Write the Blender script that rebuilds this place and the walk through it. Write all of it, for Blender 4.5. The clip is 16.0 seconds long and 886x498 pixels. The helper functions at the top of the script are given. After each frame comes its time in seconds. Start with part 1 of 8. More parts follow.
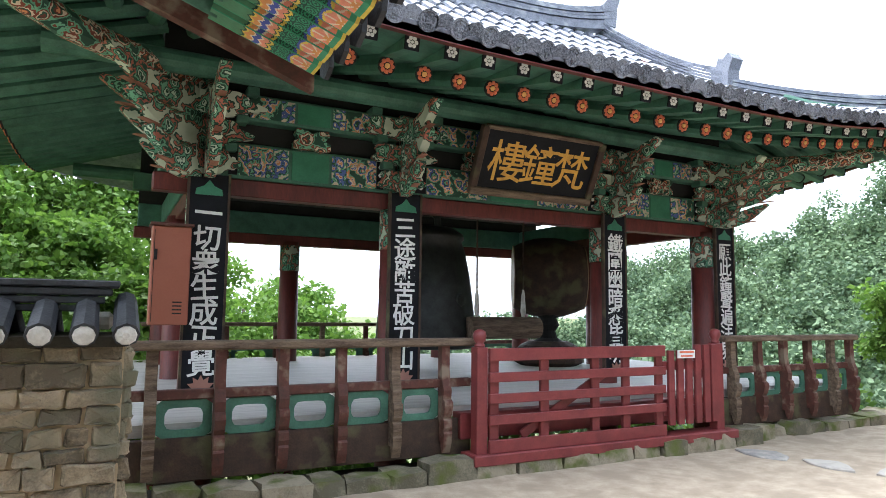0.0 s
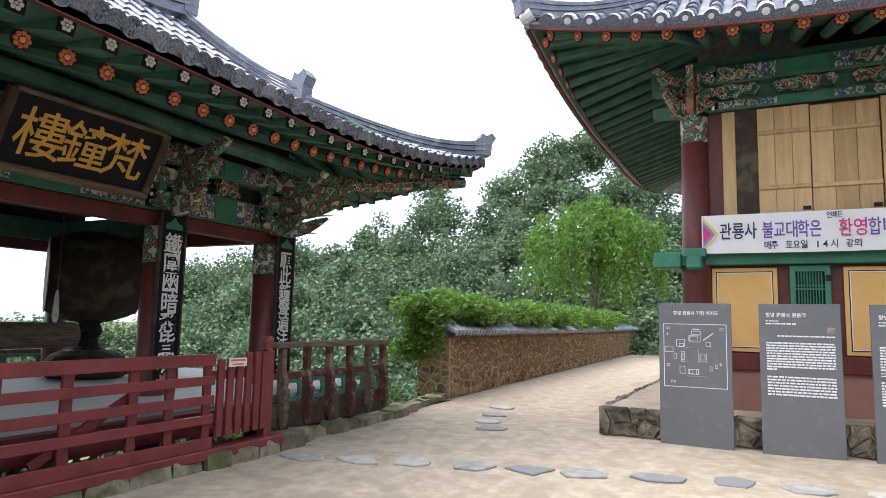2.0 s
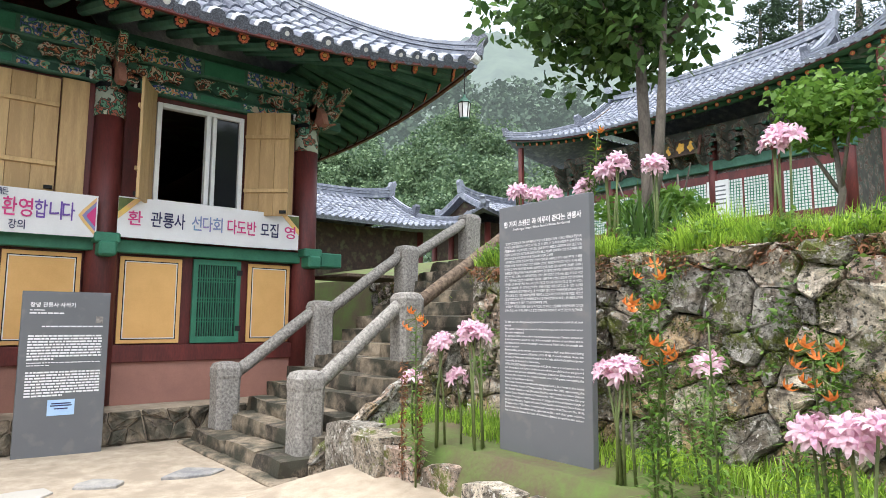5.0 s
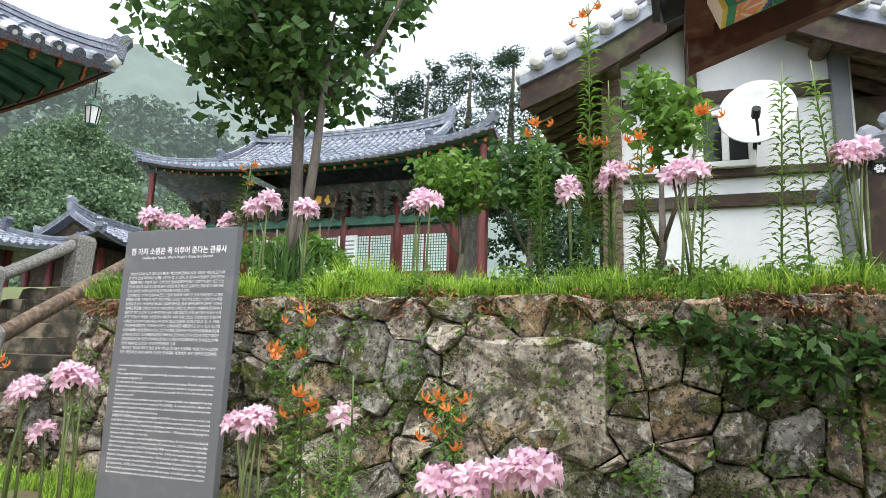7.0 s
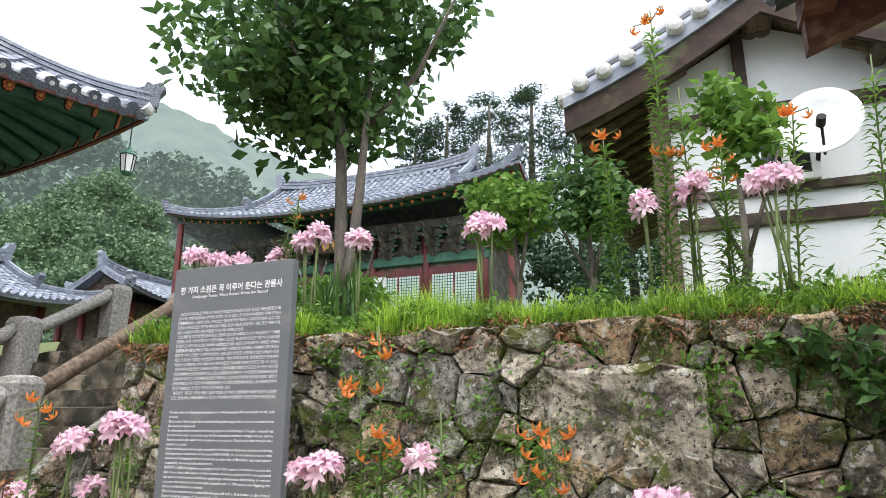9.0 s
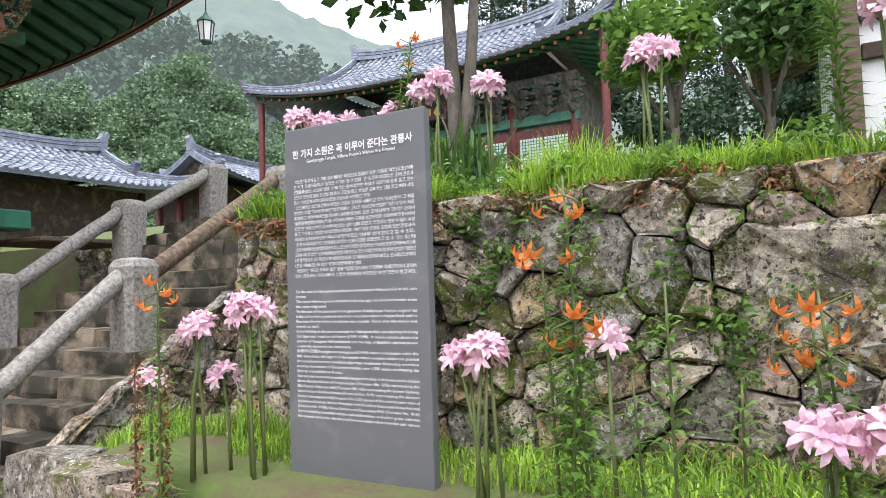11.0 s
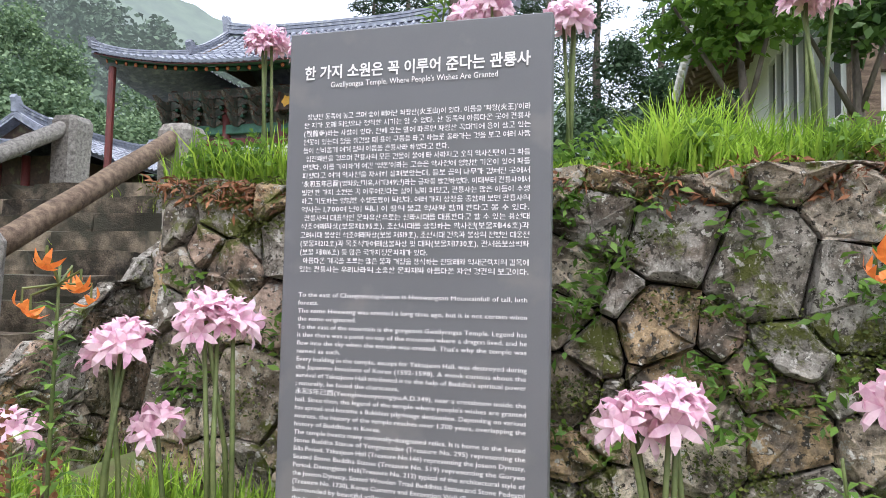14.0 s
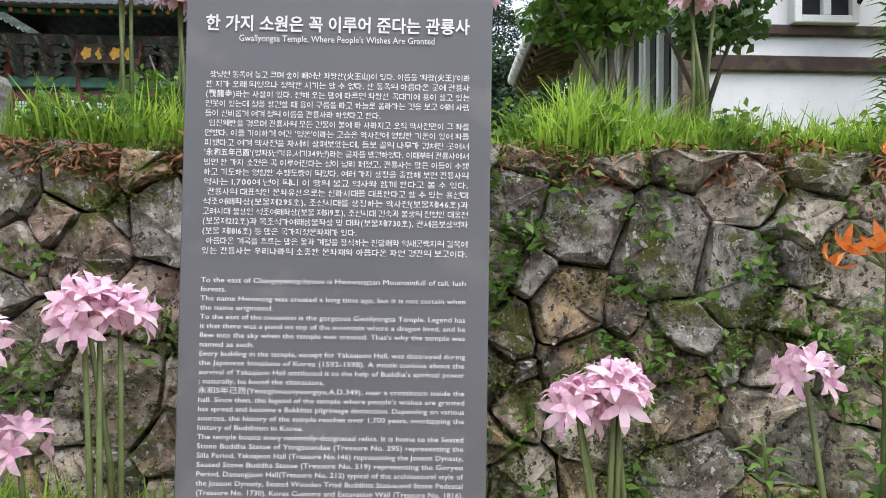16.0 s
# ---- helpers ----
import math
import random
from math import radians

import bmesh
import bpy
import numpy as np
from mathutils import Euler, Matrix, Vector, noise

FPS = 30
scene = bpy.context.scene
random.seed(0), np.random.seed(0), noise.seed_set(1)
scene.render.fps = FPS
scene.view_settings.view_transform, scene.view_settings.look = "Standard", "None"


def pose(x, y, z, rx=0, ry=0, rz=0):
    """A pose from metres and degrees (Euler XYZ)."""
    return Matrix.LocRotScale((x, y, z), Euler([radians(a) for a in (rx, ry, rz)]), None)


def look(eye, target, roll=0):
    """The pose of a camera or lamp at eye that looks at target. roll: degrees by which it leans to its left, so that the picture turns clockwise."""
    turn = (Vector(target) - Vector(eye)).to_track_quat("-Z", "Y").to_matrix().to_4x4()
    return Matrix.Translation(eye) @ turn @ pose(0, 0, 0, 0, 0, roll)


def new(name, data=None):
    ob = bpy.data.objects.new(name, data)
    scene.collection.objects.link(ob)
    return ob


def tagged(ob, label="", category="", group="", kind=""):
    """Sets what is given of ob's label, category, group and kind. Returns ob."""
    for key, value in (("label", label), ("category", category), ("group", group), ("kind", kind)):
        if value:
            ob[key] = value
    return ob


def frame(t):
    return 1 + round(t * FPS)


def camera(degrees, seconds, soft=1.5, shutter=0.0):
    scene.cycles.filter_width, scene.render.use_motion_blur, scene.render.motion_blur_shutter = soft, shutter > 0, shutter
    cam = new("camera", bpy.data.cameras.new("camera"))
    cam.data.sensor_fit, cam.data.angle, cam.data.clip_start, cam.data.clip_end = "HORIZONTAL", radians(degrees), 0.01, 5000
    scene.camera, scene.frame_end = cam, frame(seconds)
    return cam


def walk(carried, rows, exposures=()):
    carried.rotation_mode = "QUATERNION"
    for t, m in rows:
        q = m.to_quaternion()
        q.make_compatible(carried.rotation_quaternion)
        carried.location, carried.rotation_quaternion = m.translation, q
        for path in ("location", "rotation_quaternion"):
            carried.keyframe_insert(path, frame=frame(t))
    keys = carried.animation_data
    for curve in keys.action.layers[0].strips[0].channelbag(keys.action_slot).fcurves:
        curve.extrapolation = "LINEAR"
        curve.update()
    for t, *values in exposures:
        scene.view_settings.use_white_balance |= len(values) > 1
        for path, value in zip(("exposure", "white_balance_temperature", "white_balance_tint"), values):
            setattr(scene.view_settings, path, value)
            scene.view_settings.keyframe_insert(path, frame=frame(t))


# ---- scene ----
cam = camera(68.5, 16.0, soft=0.7)
PATH = [
    (0, (0.019, 0.363, 1.532), (0.929, 2.134, 1.721), 0.7),
    (0.5, (0.103, 0.356, 1.477), (1.241, 1.99, 1.668), 0.7),
    (1, (0.19, 0.387, 1.458), (1.601, 1.792, 1.645), 0.6),
    (1.5, (0.267, 0.389, 1.525), (1.899, 1.527, 1.733), 1.7),
    (2, (0.336, 0.474, 1.57), (2.117, 1.356, 1.793), 1.3),
    (2.5, (0.396, 0.545, 1.58), (2.3, 1.103, 1.83), 1.3),
    (3, (0.442, 0.615, 1.614), (2.42, 0.822, 1.822), 0.9),
    (3.5, (0.642, 0.601, 1.61), (2.629, 0.573, 1.835), 1.7),
    (4, (0.683, 0.353, 1.562), (2.639, 0.03, 1.824), 1.2),
    (4.5, (0.824, 0.253, 1.568), (2.639, -0.551, 1.808), 1.0),
    (5, (0.954, 0.194, 1.589), (2.512, -1.041, 1.808), 0.4),
    (7.3, (1.241, 0.051, 1.61), (1.77, -1.833, 2.022), 1.0),
    (7.5, (1.274, 0.048, 1.618), (1.717, -1.847, 2.08), 0.3),
    (8, (1.36, 0.034, 1.618), (1.689, -1.862, 2.16), 0.6),
    (8.5, (1.464, 0.002, 1.604), (1.993, -1.847, 2.15), 0.5),
    (9, (1.579, -0.136, 1.56), (2.289, -1.939, 2.057), -0.1),
    (9.5, (1.695, -0.26, 1.561), (2.51, -2.047, 1.937), 0.2),
    (10, (1.864, -0.385, 1.57), (2.758, -2.157, 1.813), -1.2),
    (10.2, (1.901, -0.428, 1.574), (2.835, -2.19, 1.726), -2.2),
    (12.3, (2.994, -1.03, 1.61), (3.946, -2.786, 1.709), -1.5),
    (12.5, (3.061, -1.103, 1.59), (3.966, -2.882, 1.718), -1.0),
    (13, (3.259, -1.215, 1.626), (4.134, -3.009, 1.755), 0.7),
    (13.5, (3.46, -1.313, 1.628), (4.127, -3.194, 1.761), 1.2),
    (14, (3.65, -1.39, 1.614), (4.177, -3.316, 1.736), 1.2),
    (14.5, (3.777, -1.477, 1.61), (4.198, -3.429, 1.714), -0.2),
    (15, (3.889, -1.507, 1.649), (4.108, -3.494, 1.698), -0.1),
    (15.5, (3.996, -1.495, 1.648), (4.081, -3.492, 1.69), 0.9),
    (16, (4.015, -1.48, 1.634), (3.998, -3.479, 1.688), 0.9),
]
walk(cam, [(t, look(eye, target, roll)) for t, eye, target, roll in PATH], [(0, 1.22, 6200, 10), (0.8, 1.02, 6250, 11), (2, 0.45, 6350, 12), (3, 0.14, 6400, 12), (4, 0.22, 6450, 11), (5, 0.58, 6500, 10), (8, 0.38, 6480, 8), (9, 0.38, 6480, 9), (10.2, 0.5, 6450, 11), (12.5, 0.5, 6350, 14), (15, 0.3, 6350, 13), (16, 0.2, 6350, 13)])

# ---- light ----
world = bpy.data.worlds.new("overcast_sky")
world.use_nodes = True
scene.world = world
wn, wl = world.node_tree.nodes, world.node_tree.links
sky = wn.new("ShaderNodeTexSky")
sky.sky_type, sky.sun_disc = "NISHITA", False
sky.sun_elevation, sky.sun_rotation = radians(60), radians(-20)
sky.air_density, sky.dust_density, sky.ozone_density = 1.0, 4.0, 1.0
hs = wn.new("ShaderNodeHueSaturation")
hs.inputs["Saturation"].default_value = 0.28
wl.new(sky.outputs[0], hs.inputs["Color"])
cover = wn.new("ShaderNodeMix")  # thin bright cloud cover over the blue
cover.data_type, cover.blend_type = "RGBA", "ADD"
cover.inputs[0].default_value = 1.0
cover.inputs[7].default_value = (4.95, 5.6, 6.6, 1)
wl.new(hs.outputs[0], cover.inputs[6])
wl.new(cover.outputs[2], wn["Background"].inputs[0])
wn["Background"].inputs[1].default_value = 0.15
sun = new("sun", bpy.data.lights.new("sun", "SUN"))
sun.data.energy, sun.data.angle, sun.data.color = 2.5, radians(60), (1.0, 0.985, 0.96)
sun.matrix_world = look((0, 0, 0), (0.08, -0.16, -1.0))

# ---- small helpers ----
def mesh_ob(name, bm, mat=None, parent=None, label="", smooth=False):
    """One bmesh linked as one mesh object."""
    me = bpy.data.meshes.new(name)
    bm.to_mesh(me)
    bm.free()
    return link_mesh(name, me, mat, parent, label, smooth)


def link_mesh(name, me, mat=None, parent=None, label="", smooth=False):
    if mat and not me.materials:
        me.materials.append(mat)
    if smooth:
        me.polygons.foreach_set("use_smooth", [True] * len(me.polygons))
    ob = new(name, me)
    if parent:
        ob.parent = parent
    if label:
        ob["label"] = label
    return ob


def part(name, bm, mat, parent, label="", smooth=False):
    return mesh_ob(name, bm, mat, parent, label, smooth)


def empty(name, m=None):
    ob = new(name)
    ob.empty_display_size = 0.1
    if m is not None:
        ob.matrix_world = m
    return ob


def py_ob(name, verts, faces, mat=None, parent=None, label="", smooth=False):
    me = bpy.data.meshes.new(name)
    me.from_pydata([tuple(v) for v in verts], [], [tuple(f) for f in faces])
    me.update()
    return link_mesh(name, me, mat, parent, label, smooth)


def np_mesh(name, verts, quads):
    """A mesh from numpy arrays: n x 3 corners, m x 4 (or m x 3) indices."""
    me = bpy.data.meshes.new(name)
    k = quads.shape[1]
    me.vertices.add(len(verts))
    me.vertices.foreach_set("co", verts.astype(np.float32).ravel())
    me.loops.add(quads.size)
    me.loops.foreach_set("vertex_index", quads.astype(np.int32).ravel())
    me.polygons.add(len(quads))
    me.polygons.foreach_set("loop_start", np.arange(0, quads.size, k, dtype=np.int32))
    me.update(calc_edges=True)
    return me


def box(bm, x0, x1, y0, y1, z0, z1, bevel=0.0, m=None):
    r = bmesh.ops.create_cube(bm, size=1.0)
    vs = r["verts"]
    for v in vs:
        v.co = Vector((x0 + (v.co.x + 0.5) * (x1 - x0), y0 + (v.co.y + 0.5) * (y1 - y0), z0 + (v.co.z + 0.5) * (z1 - z0)))
    if m is not None:
        bmesh.ops.transform(bm, matrix=m, verts=vs)
    if bevel > 0:
        es = {e for v in vs for e in v.link_edges}
        bmesh.ops.bevel(bm, geom=list(es), offset=bevel, segments=1, affect="EDGES", profile=0.5)
    return bm


def boxm(*a, **k):
    return box(bmesh.new(), *a, **k)


def tube(bm, path, radii, seg=10, cap=True):
    """A round tapered tube through the points."""
    path = [Vector(p) for p in path]
    if not hasattr(radii, "__len__"):
        radii = [radii] * len(path)
    rings, side = [], None
    for i, p in enumerate(path):
        d = (path[min(i + 1, len(path) - 1)] - path[max(i - 1, 0)]).normalized()
        if side is None:
            side = d.orthogonal().normalized()
        side = (side - d * side.dot(d)).normalized()
        up = d.cross(side)
        rings.append([bm.verts.new(p + (side * math.cos(2 * math.pi * k / seg) + up * math.sin(2 * math.pi * k / seg)) * radii[i]) for k in range(seg)])
    for a, b in zip(rings, rings[1:]):
        for k in range(seg):
            bm.faces.new((a[k], a[(k + 1) % seg], b[(k + 1) % seg], b[k]))
    if cap:
        bm.faces.new(rings[0][::-1])
        bm.faces.new(rings[-1])
    return bm


def tubem(*a, **k):
    return tube(bmesh.new(), *a, **k)


def lathe(bm, prof, at=(0, 0, 0), seg=20):
    """A turned shape about z: (radius, height) from below upward."""
    rings = [[bm.verts.new((at[0] + max(r, 0.0005) * math.cos(2 * math.pi * k / seg), at[1] + max(r, 0.0005) * math.sin(2 * math.pi * k / seg), at[2] + z)) for k in range(seg)] for r, z in prof]
    for a, b in zip(rings, rings[1:]):
        for k in range(seg):
            bm.faces.new((a[k], a[(k + 1) % seg], b[(k + 1) % seg], b[k]))
    bm.faces.new(rings[0][::-1])
    bm.faces.new(rings[-1])
    return bm


def plate(bm, outline, thick, m):
    """An outline in local x, z, extruded along local y by thick, laid by m."""
    n = len(outline)
    a = [bm.verts.new(m @ Vector((p[0], -thick / 2, p[1]))) for p in outline]
    b = [bm.verts.new(m @ Vector((p[0], thick / 2, p[1]))) for p in outline]
    bm.faces.new(a)
    bm.faces.new(b[::-1])
    for i in range(n):
        bm.faces.new((a[i], b[i], b[(i + 1) % n], a[(i + 1) % n]))
    return bm


def writing(name, body, size, mat, parent, m, align="LEFT", width=None, spacing=1.0, depth=0.0006, label="", bold=0.0):
    """Letters of the built-in font as a mesh; local x to the right, local z up, facing local -y."""
    cu = bpy.data.curves.new(name, "FONT")
    cu.body, cu.size, cu.align_x, cu.resolution_u, cu.space_line, cu.extrude, cu.offset = body, size, align, 2, spacing, depth, bold
    tmp = bpy.data.objects.new(name, cu)
    me = bpy.data.meshes.new_from_object(tmp)
    bpy.data.objects.remove(tmp)
    bpy.data.curves.remove(cu)
    co = np.zeros(len(me.vertices) * 3, np.float32)
    me.vertices.foreach_get("co", co)
    co = co.reshape(-1, 3)
    if width and len(co):
        k = width / max(1e-6, co[:, 0].max() - co[:, 0].min())
        co[:, 0] *= k
        me.vertices.foreach_set("co", co.ravel())
    me.transform(m @ Matrix.Rotation(radians(90), 4, "X"))
    me.materials.clear()
    return link_mesh(name, me, mat, parent, label)


# ---- materials ----
def material(name, col, col2=None, rough=0.7, scale=6.0, metal=0.0, bump=0.15, fine=60.0, spread=0.25, spec=0.4, stain=None, stain_amt=0.5, stain_scale=1.5, island=0.0, obj_rand=0.0, stretch=(1, 1, 1), sheen=0.0, transmit=0.0):
    m = bpy.data.materials.new(name)
    m.use_nodes = True
    nt = m.node_tree
    N, L = nt.nodes, nt.links
    b = N["Principled BSDF"]
    b.inputs["Roughness"].default_value, b.inputs["Metallic"].default_value, b.inputs["Specular IOR Level"].default_value = rough, metal, spec
    tc = N.new("ShaderNodeTexCoord")
    mp = N.new("ShaderNodeMapping")
    mp.inputs["Scale"].default_value = stretch
    geo = N.new("ShaderNodeNewGeometry")
    L.new(geo.outputs["Position"], mp.inputs["Vector"])
    n1 = N.new("ShaderNodeTexNoise")
    n1.inputs["Scale"].default_value, n1.inputs["Detail"].default_value, n1.inputs["Roughness"].default_value = scale, 5.0, 0.65
    L.new(mp.outputs[0], n1.inputs["Vector"])
    n2 = N.new("ShaderNodeTexNoise")
    n2.inputs["Scale"].default_value, n2.inputs["Detail"].default_value = fine, 3.0
    L.new(mp.outputs[0], n2.inputs["Vector"])
    if col2 is None:
        col2 = tuple(c * (1 - spread) for c in col)
        col = tuple(min(1, c * (1 + spread)) for c in col)
    rp = N.new("ShaderNodeValToRGB")
    rp.color_ramp.elements[0].position, rp.color_ramp.elements[1].position = 0.3, 0.7
    rp.color_ramp.elements[0].color, rp.color_ramp.elements[1].color = (*col2, 1), (*col, 1)
    mixf = N.new("ShaderNodeMath")
    mixf.operation = "MULTIPLY_ADD"
    mixf.inputs[1].default_value, mixf.inputs[2].default_value = 0.35, -0.175
    L.new(n2.outputs[0], mixf.inputs[0])
    add = N.new("ShaderNodeMath")
    L.new(n1.outputs[0], add.inputs[0])
    L.new(mixf.outputs[0], add.inputs[1])
    last = add.outputs[0]
    for amt, src in ((island, geo.outputs["Random Per Island"]), (obj_rand, None)):
        if amt:
            if src is None:
                src = N.new("ShaderNodeObjectInfo").outputs["Random"]
            ma = N.new("ShaderNodeMath")
            ma.operation = "MULTIPLY_ADD"
            ma.inputs[1].default_value, ma.inputs[2].default_value = amt, -amt / 2
            L.new(src, ma.inputs[0])
            ad = N.new("ShaderNodeMath")
            L.new(last, ad.inputs[0])
            L.new(ma.outputs[0], ad.inputs[1])
            last = ad.outputs[0]
    L.new(last, rp.inputs[0])
    out = rp.outputs[0]
    if stain:
        n3 = N.new("ShaderNodeTexNoise")
        n3.inputs["Scale"].default_value, n3.inputs["Detail"].default_value = stain_scale, 6.0
        L.new(geo.outputs["Position"], n3.inputs["Vector"])
        r3 = N.new("ShaderNodeValToRGB")
        r3.color_ramp.elements[0].position, r3.color_ramp.elements[1].position = 0.62 - 0.3 * stain_amt, 0.72 - 0.2 * stain_amt
        L.new(n3.outputs[0], r3.inputs[0])
        mx = N.new("ShaderNodeMix")
        mx.data_type = "RGBA"
        L.new(r3.outputs[0], mx.inputs[0])
        L.new(out, mx.inputs[6])
        mx.inputs[7].default_value = (*stain, 1)
        out = mx.outputs[2]
    L.new(out, b.inputs["Base Color"])
    if bump:
        bp = N.new("ShaderNodeBump")
        bp.inputs["Strength"].default_value, bp.inputs["Distance"].default_value = bump, 0.02
        L.new(add.outputs[0], bp.inputs["Height"])
        L.new(bp.outputs[0], b.inputs["Normal"])
    if transmit:
        tr = N.new("ShaderNodeBsdfTranslucent")
        L.new(out, tr.inputs[0])
        ms = N.new("ShaderNodeMixShader")
        ms.inputs[0].default_value = transmit
        L.new(b.outputs[0], ms.inputs[1])
        L.new(tr.outputs[0], ms.inputs[2])
        L.new(ms.outputs[0], N["Material Output"].inputs[0])
    return m


def painted_scroll(name, cols, scale, distort=4.0, rough=0.65, kind="rings"):
    """Painted ornament in bands of flat colour, curled by noise."""
    m = bpy.data.materials.new(name)
    m.use_nodes = True
    N, L = m.node_tree.nodes, m.node_tree.links
    b = N["Principled BSDF"]
    b.inputs["Roughness"].default_value = rough
    b.inputs["Specular IOR Level"].default_value = 0.25
    geo = N.new("ShaderNodeNewGeometry")
    v = N.new("ShaderNodeTexVoronoi")
    v.inputs["Scale"].default_value = scale
    nz = N.new("ShaderNodeTexNoise")
    nz.inputs["Scale"].default_value, nz.inputs["Detail"].default_value = scale * 1.6, 2.0
    L.new(geo.outputs["Position"], nz.inputs["Vector"])
    mx = N.new("ShaderNodeMix")
    mx.data_type = "VECTOR"
    mx.inputs[0].default_value = 0.06 * distort / scale * 4
    L.new(geo.outputs["Position"], mx.inputs[4])
    L.new(nz.outputs["Color"], mx.inputs[5])
    L.new(mx.outputs[1], v.inputs["Vector"])
    rp = N.new("ShaderNodeValToRGB")
    rp.color_ramp.interpolation = "CONSTANT"
    el = rp.color_ramp.elements
    while len(el) < len(cols):
        el.new(0.5)
    for i, c in enumerate(cols):
        el[i].position = i / len(cols)
        el[i].color = (*c, 1)
    ml = N.new("ShaderNodeMath")
    ml.operation = "MULTIPLY"
    ml.inputs[1].default_value = 1.35
    L.new(v.outputs["Distance"], ml.inputs[0])
    L.new(ml.outputs[0], rp.inputs[0])
    n2 = N.new("ShaderNodeTexNoise")
    n2.inputs["Scale"].default_value = 3.0
    n2.inputs["Detail"].default_value = 6.0
    L.new(geo.outputs["Position"], n2.inputs["Vector"])
    r2 = N.new("ShaderNodeMapRange")
    r2.inputs[1].default_value, r2.inputs[2].default_value, r2.inputs[3].default_value, r2.inputs[4].default_value = 0.3, 0.7, 0.65, 1.1
    L.new(n2.outputs[0], r2.inputs[0])
    mu = N.new("ShaderNodeMix")
    mu.data_type, mu.blend_type = "RGBA", "MULTIPLY"
    mu.inputs[0].default_value = 1.0
    L.new(rp.outputs[0], mu.inputs[6])
    L.new(r2.outputs[0], mu.inputs[7])
    L.new(mu.outputs[2], b.inputs["Base Color"])
    return m


def lichen_stone(name):
    """Field stones of several tints with dark weathering, moss patches and pale lichen spots."""
    m = bpy.data.materials.new(name)
    m.use_nodes = True
    N, L = m.node_tree.nodes, m.node_tree.links
    b = N["Principled BSDF"]
    b.inputs["Roughness"].default_value, b.inputs["Specular IOR Level"].default_value = 0.9, 0.3
    geo, info = N.new("ShaderNodeNewGeometry"), N.new("ShaderNodeObjectInfo")

    def cloudy(scale, detail, lo, hi, rough=0.6):
        nz = N.new("ShaderNodeTexNoise")
        nz.inputs["Scale"].default_value, nz.inputs["Detail"].default_value, nz.inputs["Roughness"].default_value = scale, detail, rough
        L.new(geo.outputs["Position"], nz.inputs["Vector"])
        r = N.new("ShaderNodeMapRange")
        r.inputs[1].default_value, r.inputs[2].default_value = lo, hi
        L.new(nz.outputs[0], r.inputs[0])
        return nz.outputs[0], r.outputs[0]

    def over(fac, under, col, blend="MIX"):
        mx = N.new("ShaderNodeMix")
        mx.data_type, mx.blend_type = "RGBA", blend
        L.new(fac, mx.inputs[0])
        L.new(under, mx.inputs[6])
        mx.inputs[7].default_value = (*col, 1)
        return mx.outputs[2]

    tint = N.new("ShaderNodeValToRGB")
    tint.color_ramp.interpolation = "CONSTANT"
    tones = [(0.30, 0.26, 0.21), (0.42, 0.36, 0.29), (0.33, 0.25, 0.20), (0.24, 0.225, 0.20), (0.50, 0.45, 0.38), (0.36, 0.27, 0.17), (0.28, 0.27, 0.25), (0.40, 0.31, 0.26)]
    el = tint.color_ramp.elements
    while len(el) < len(tones):
        el.new(0.5)
    for i, c in enumerate(tones):
        el[i].position, el[i].color = i / len(tones), (*c, 1)
    L.new(info.outputs["Random"], tint.inputs[0])
    grain, f = cloudy(14.0, 8.0, 0.36, 0.62, 0.75)
    col = over(cloudy(5.0, 6.0, 0.50, 0.60)[1], tint.outputs[0], (0.14, 0.12, 0.10))
    mul = N.new("ShaderNodeMix")
    mul.data_type, mul.blend_type = "RGBA", "MULTIPLY"
    mul.inputs[0].default_value = 1.0
    ramp = N.new("ShaderNodeValToRGB")
    ramp.color_ramp.elements[0].color, ramp.color_ramp.elements[1].color = (0.42, 0.40, 0.36, 1), (1.85, 1.8, 1.73, 1)
    L.new(f, ramp.inputs[0])
    L.new(col, mul.inputs[6])
    L.new(ramp.outputs[0], mul.inputs[7])
    col = mul.outputs[2]
    col = over(cloudy(34.0, 5.0, 0.55, 0.60)[1], col, (0.07, 0.062, 0.05))
    col = over(cloudy(2.3, 9.0, 0.545, 0.60, 0.75)[1], col, (0.13, 0.145, 0.035))
    col = over(cloudy(17.0, 6.0, 0.60, 0.63)[1], col, (0.60, 0.58, 0.53))
    col = over(cloudy(70.0, 2.0, 0.64, 0.68)[1], col, (0.52, 0.49, 0.44))
    L.new(col, b.inputs["Base Color"])
    bp = N.new("ShaderNodeBump")
    bp.inputs["Strength"].default_value, bp.inputs["Distance"].default_value = 1.0, 0.05
    L.new(grain, bp.inputs["Height"])
    L.new(bp.outputs[0], b.inputs["Normal"])
    return m


M_SAND = material("packed_sand", (0.46, 0.385, 0.295), (0.29, 0.235, 0.175), 0.95, 5.0, fine=120, bump=0.7, stain=(0.30, 0.245, 0.185), stain_amt=0.4, stain_scale=2.6)
M_SOIL = material("soil_grass", (0.10, 0.16, 0.035), (0.10, 0.075, 0.045), 0.95, 2.0, fine=30, bump=0.5)
M_TILE = material("roof_tile", (0.25, 0.27, 0.325), (0.10, 0.11, 0.14), 0.36, 5.0, fine=40, bump=0.12, island=0.35, spec=0.5, stain=(0.34, 0.36, 0.38), stain_amt=0.25, stain_scale=4)
M_TILE_DARK = material("old_black_tile", (0.055, 0.06, 0.07), (0.022, 0.024, 0.03), 0.55, 8.0, fine=60, bump=0.4, island=0.3)
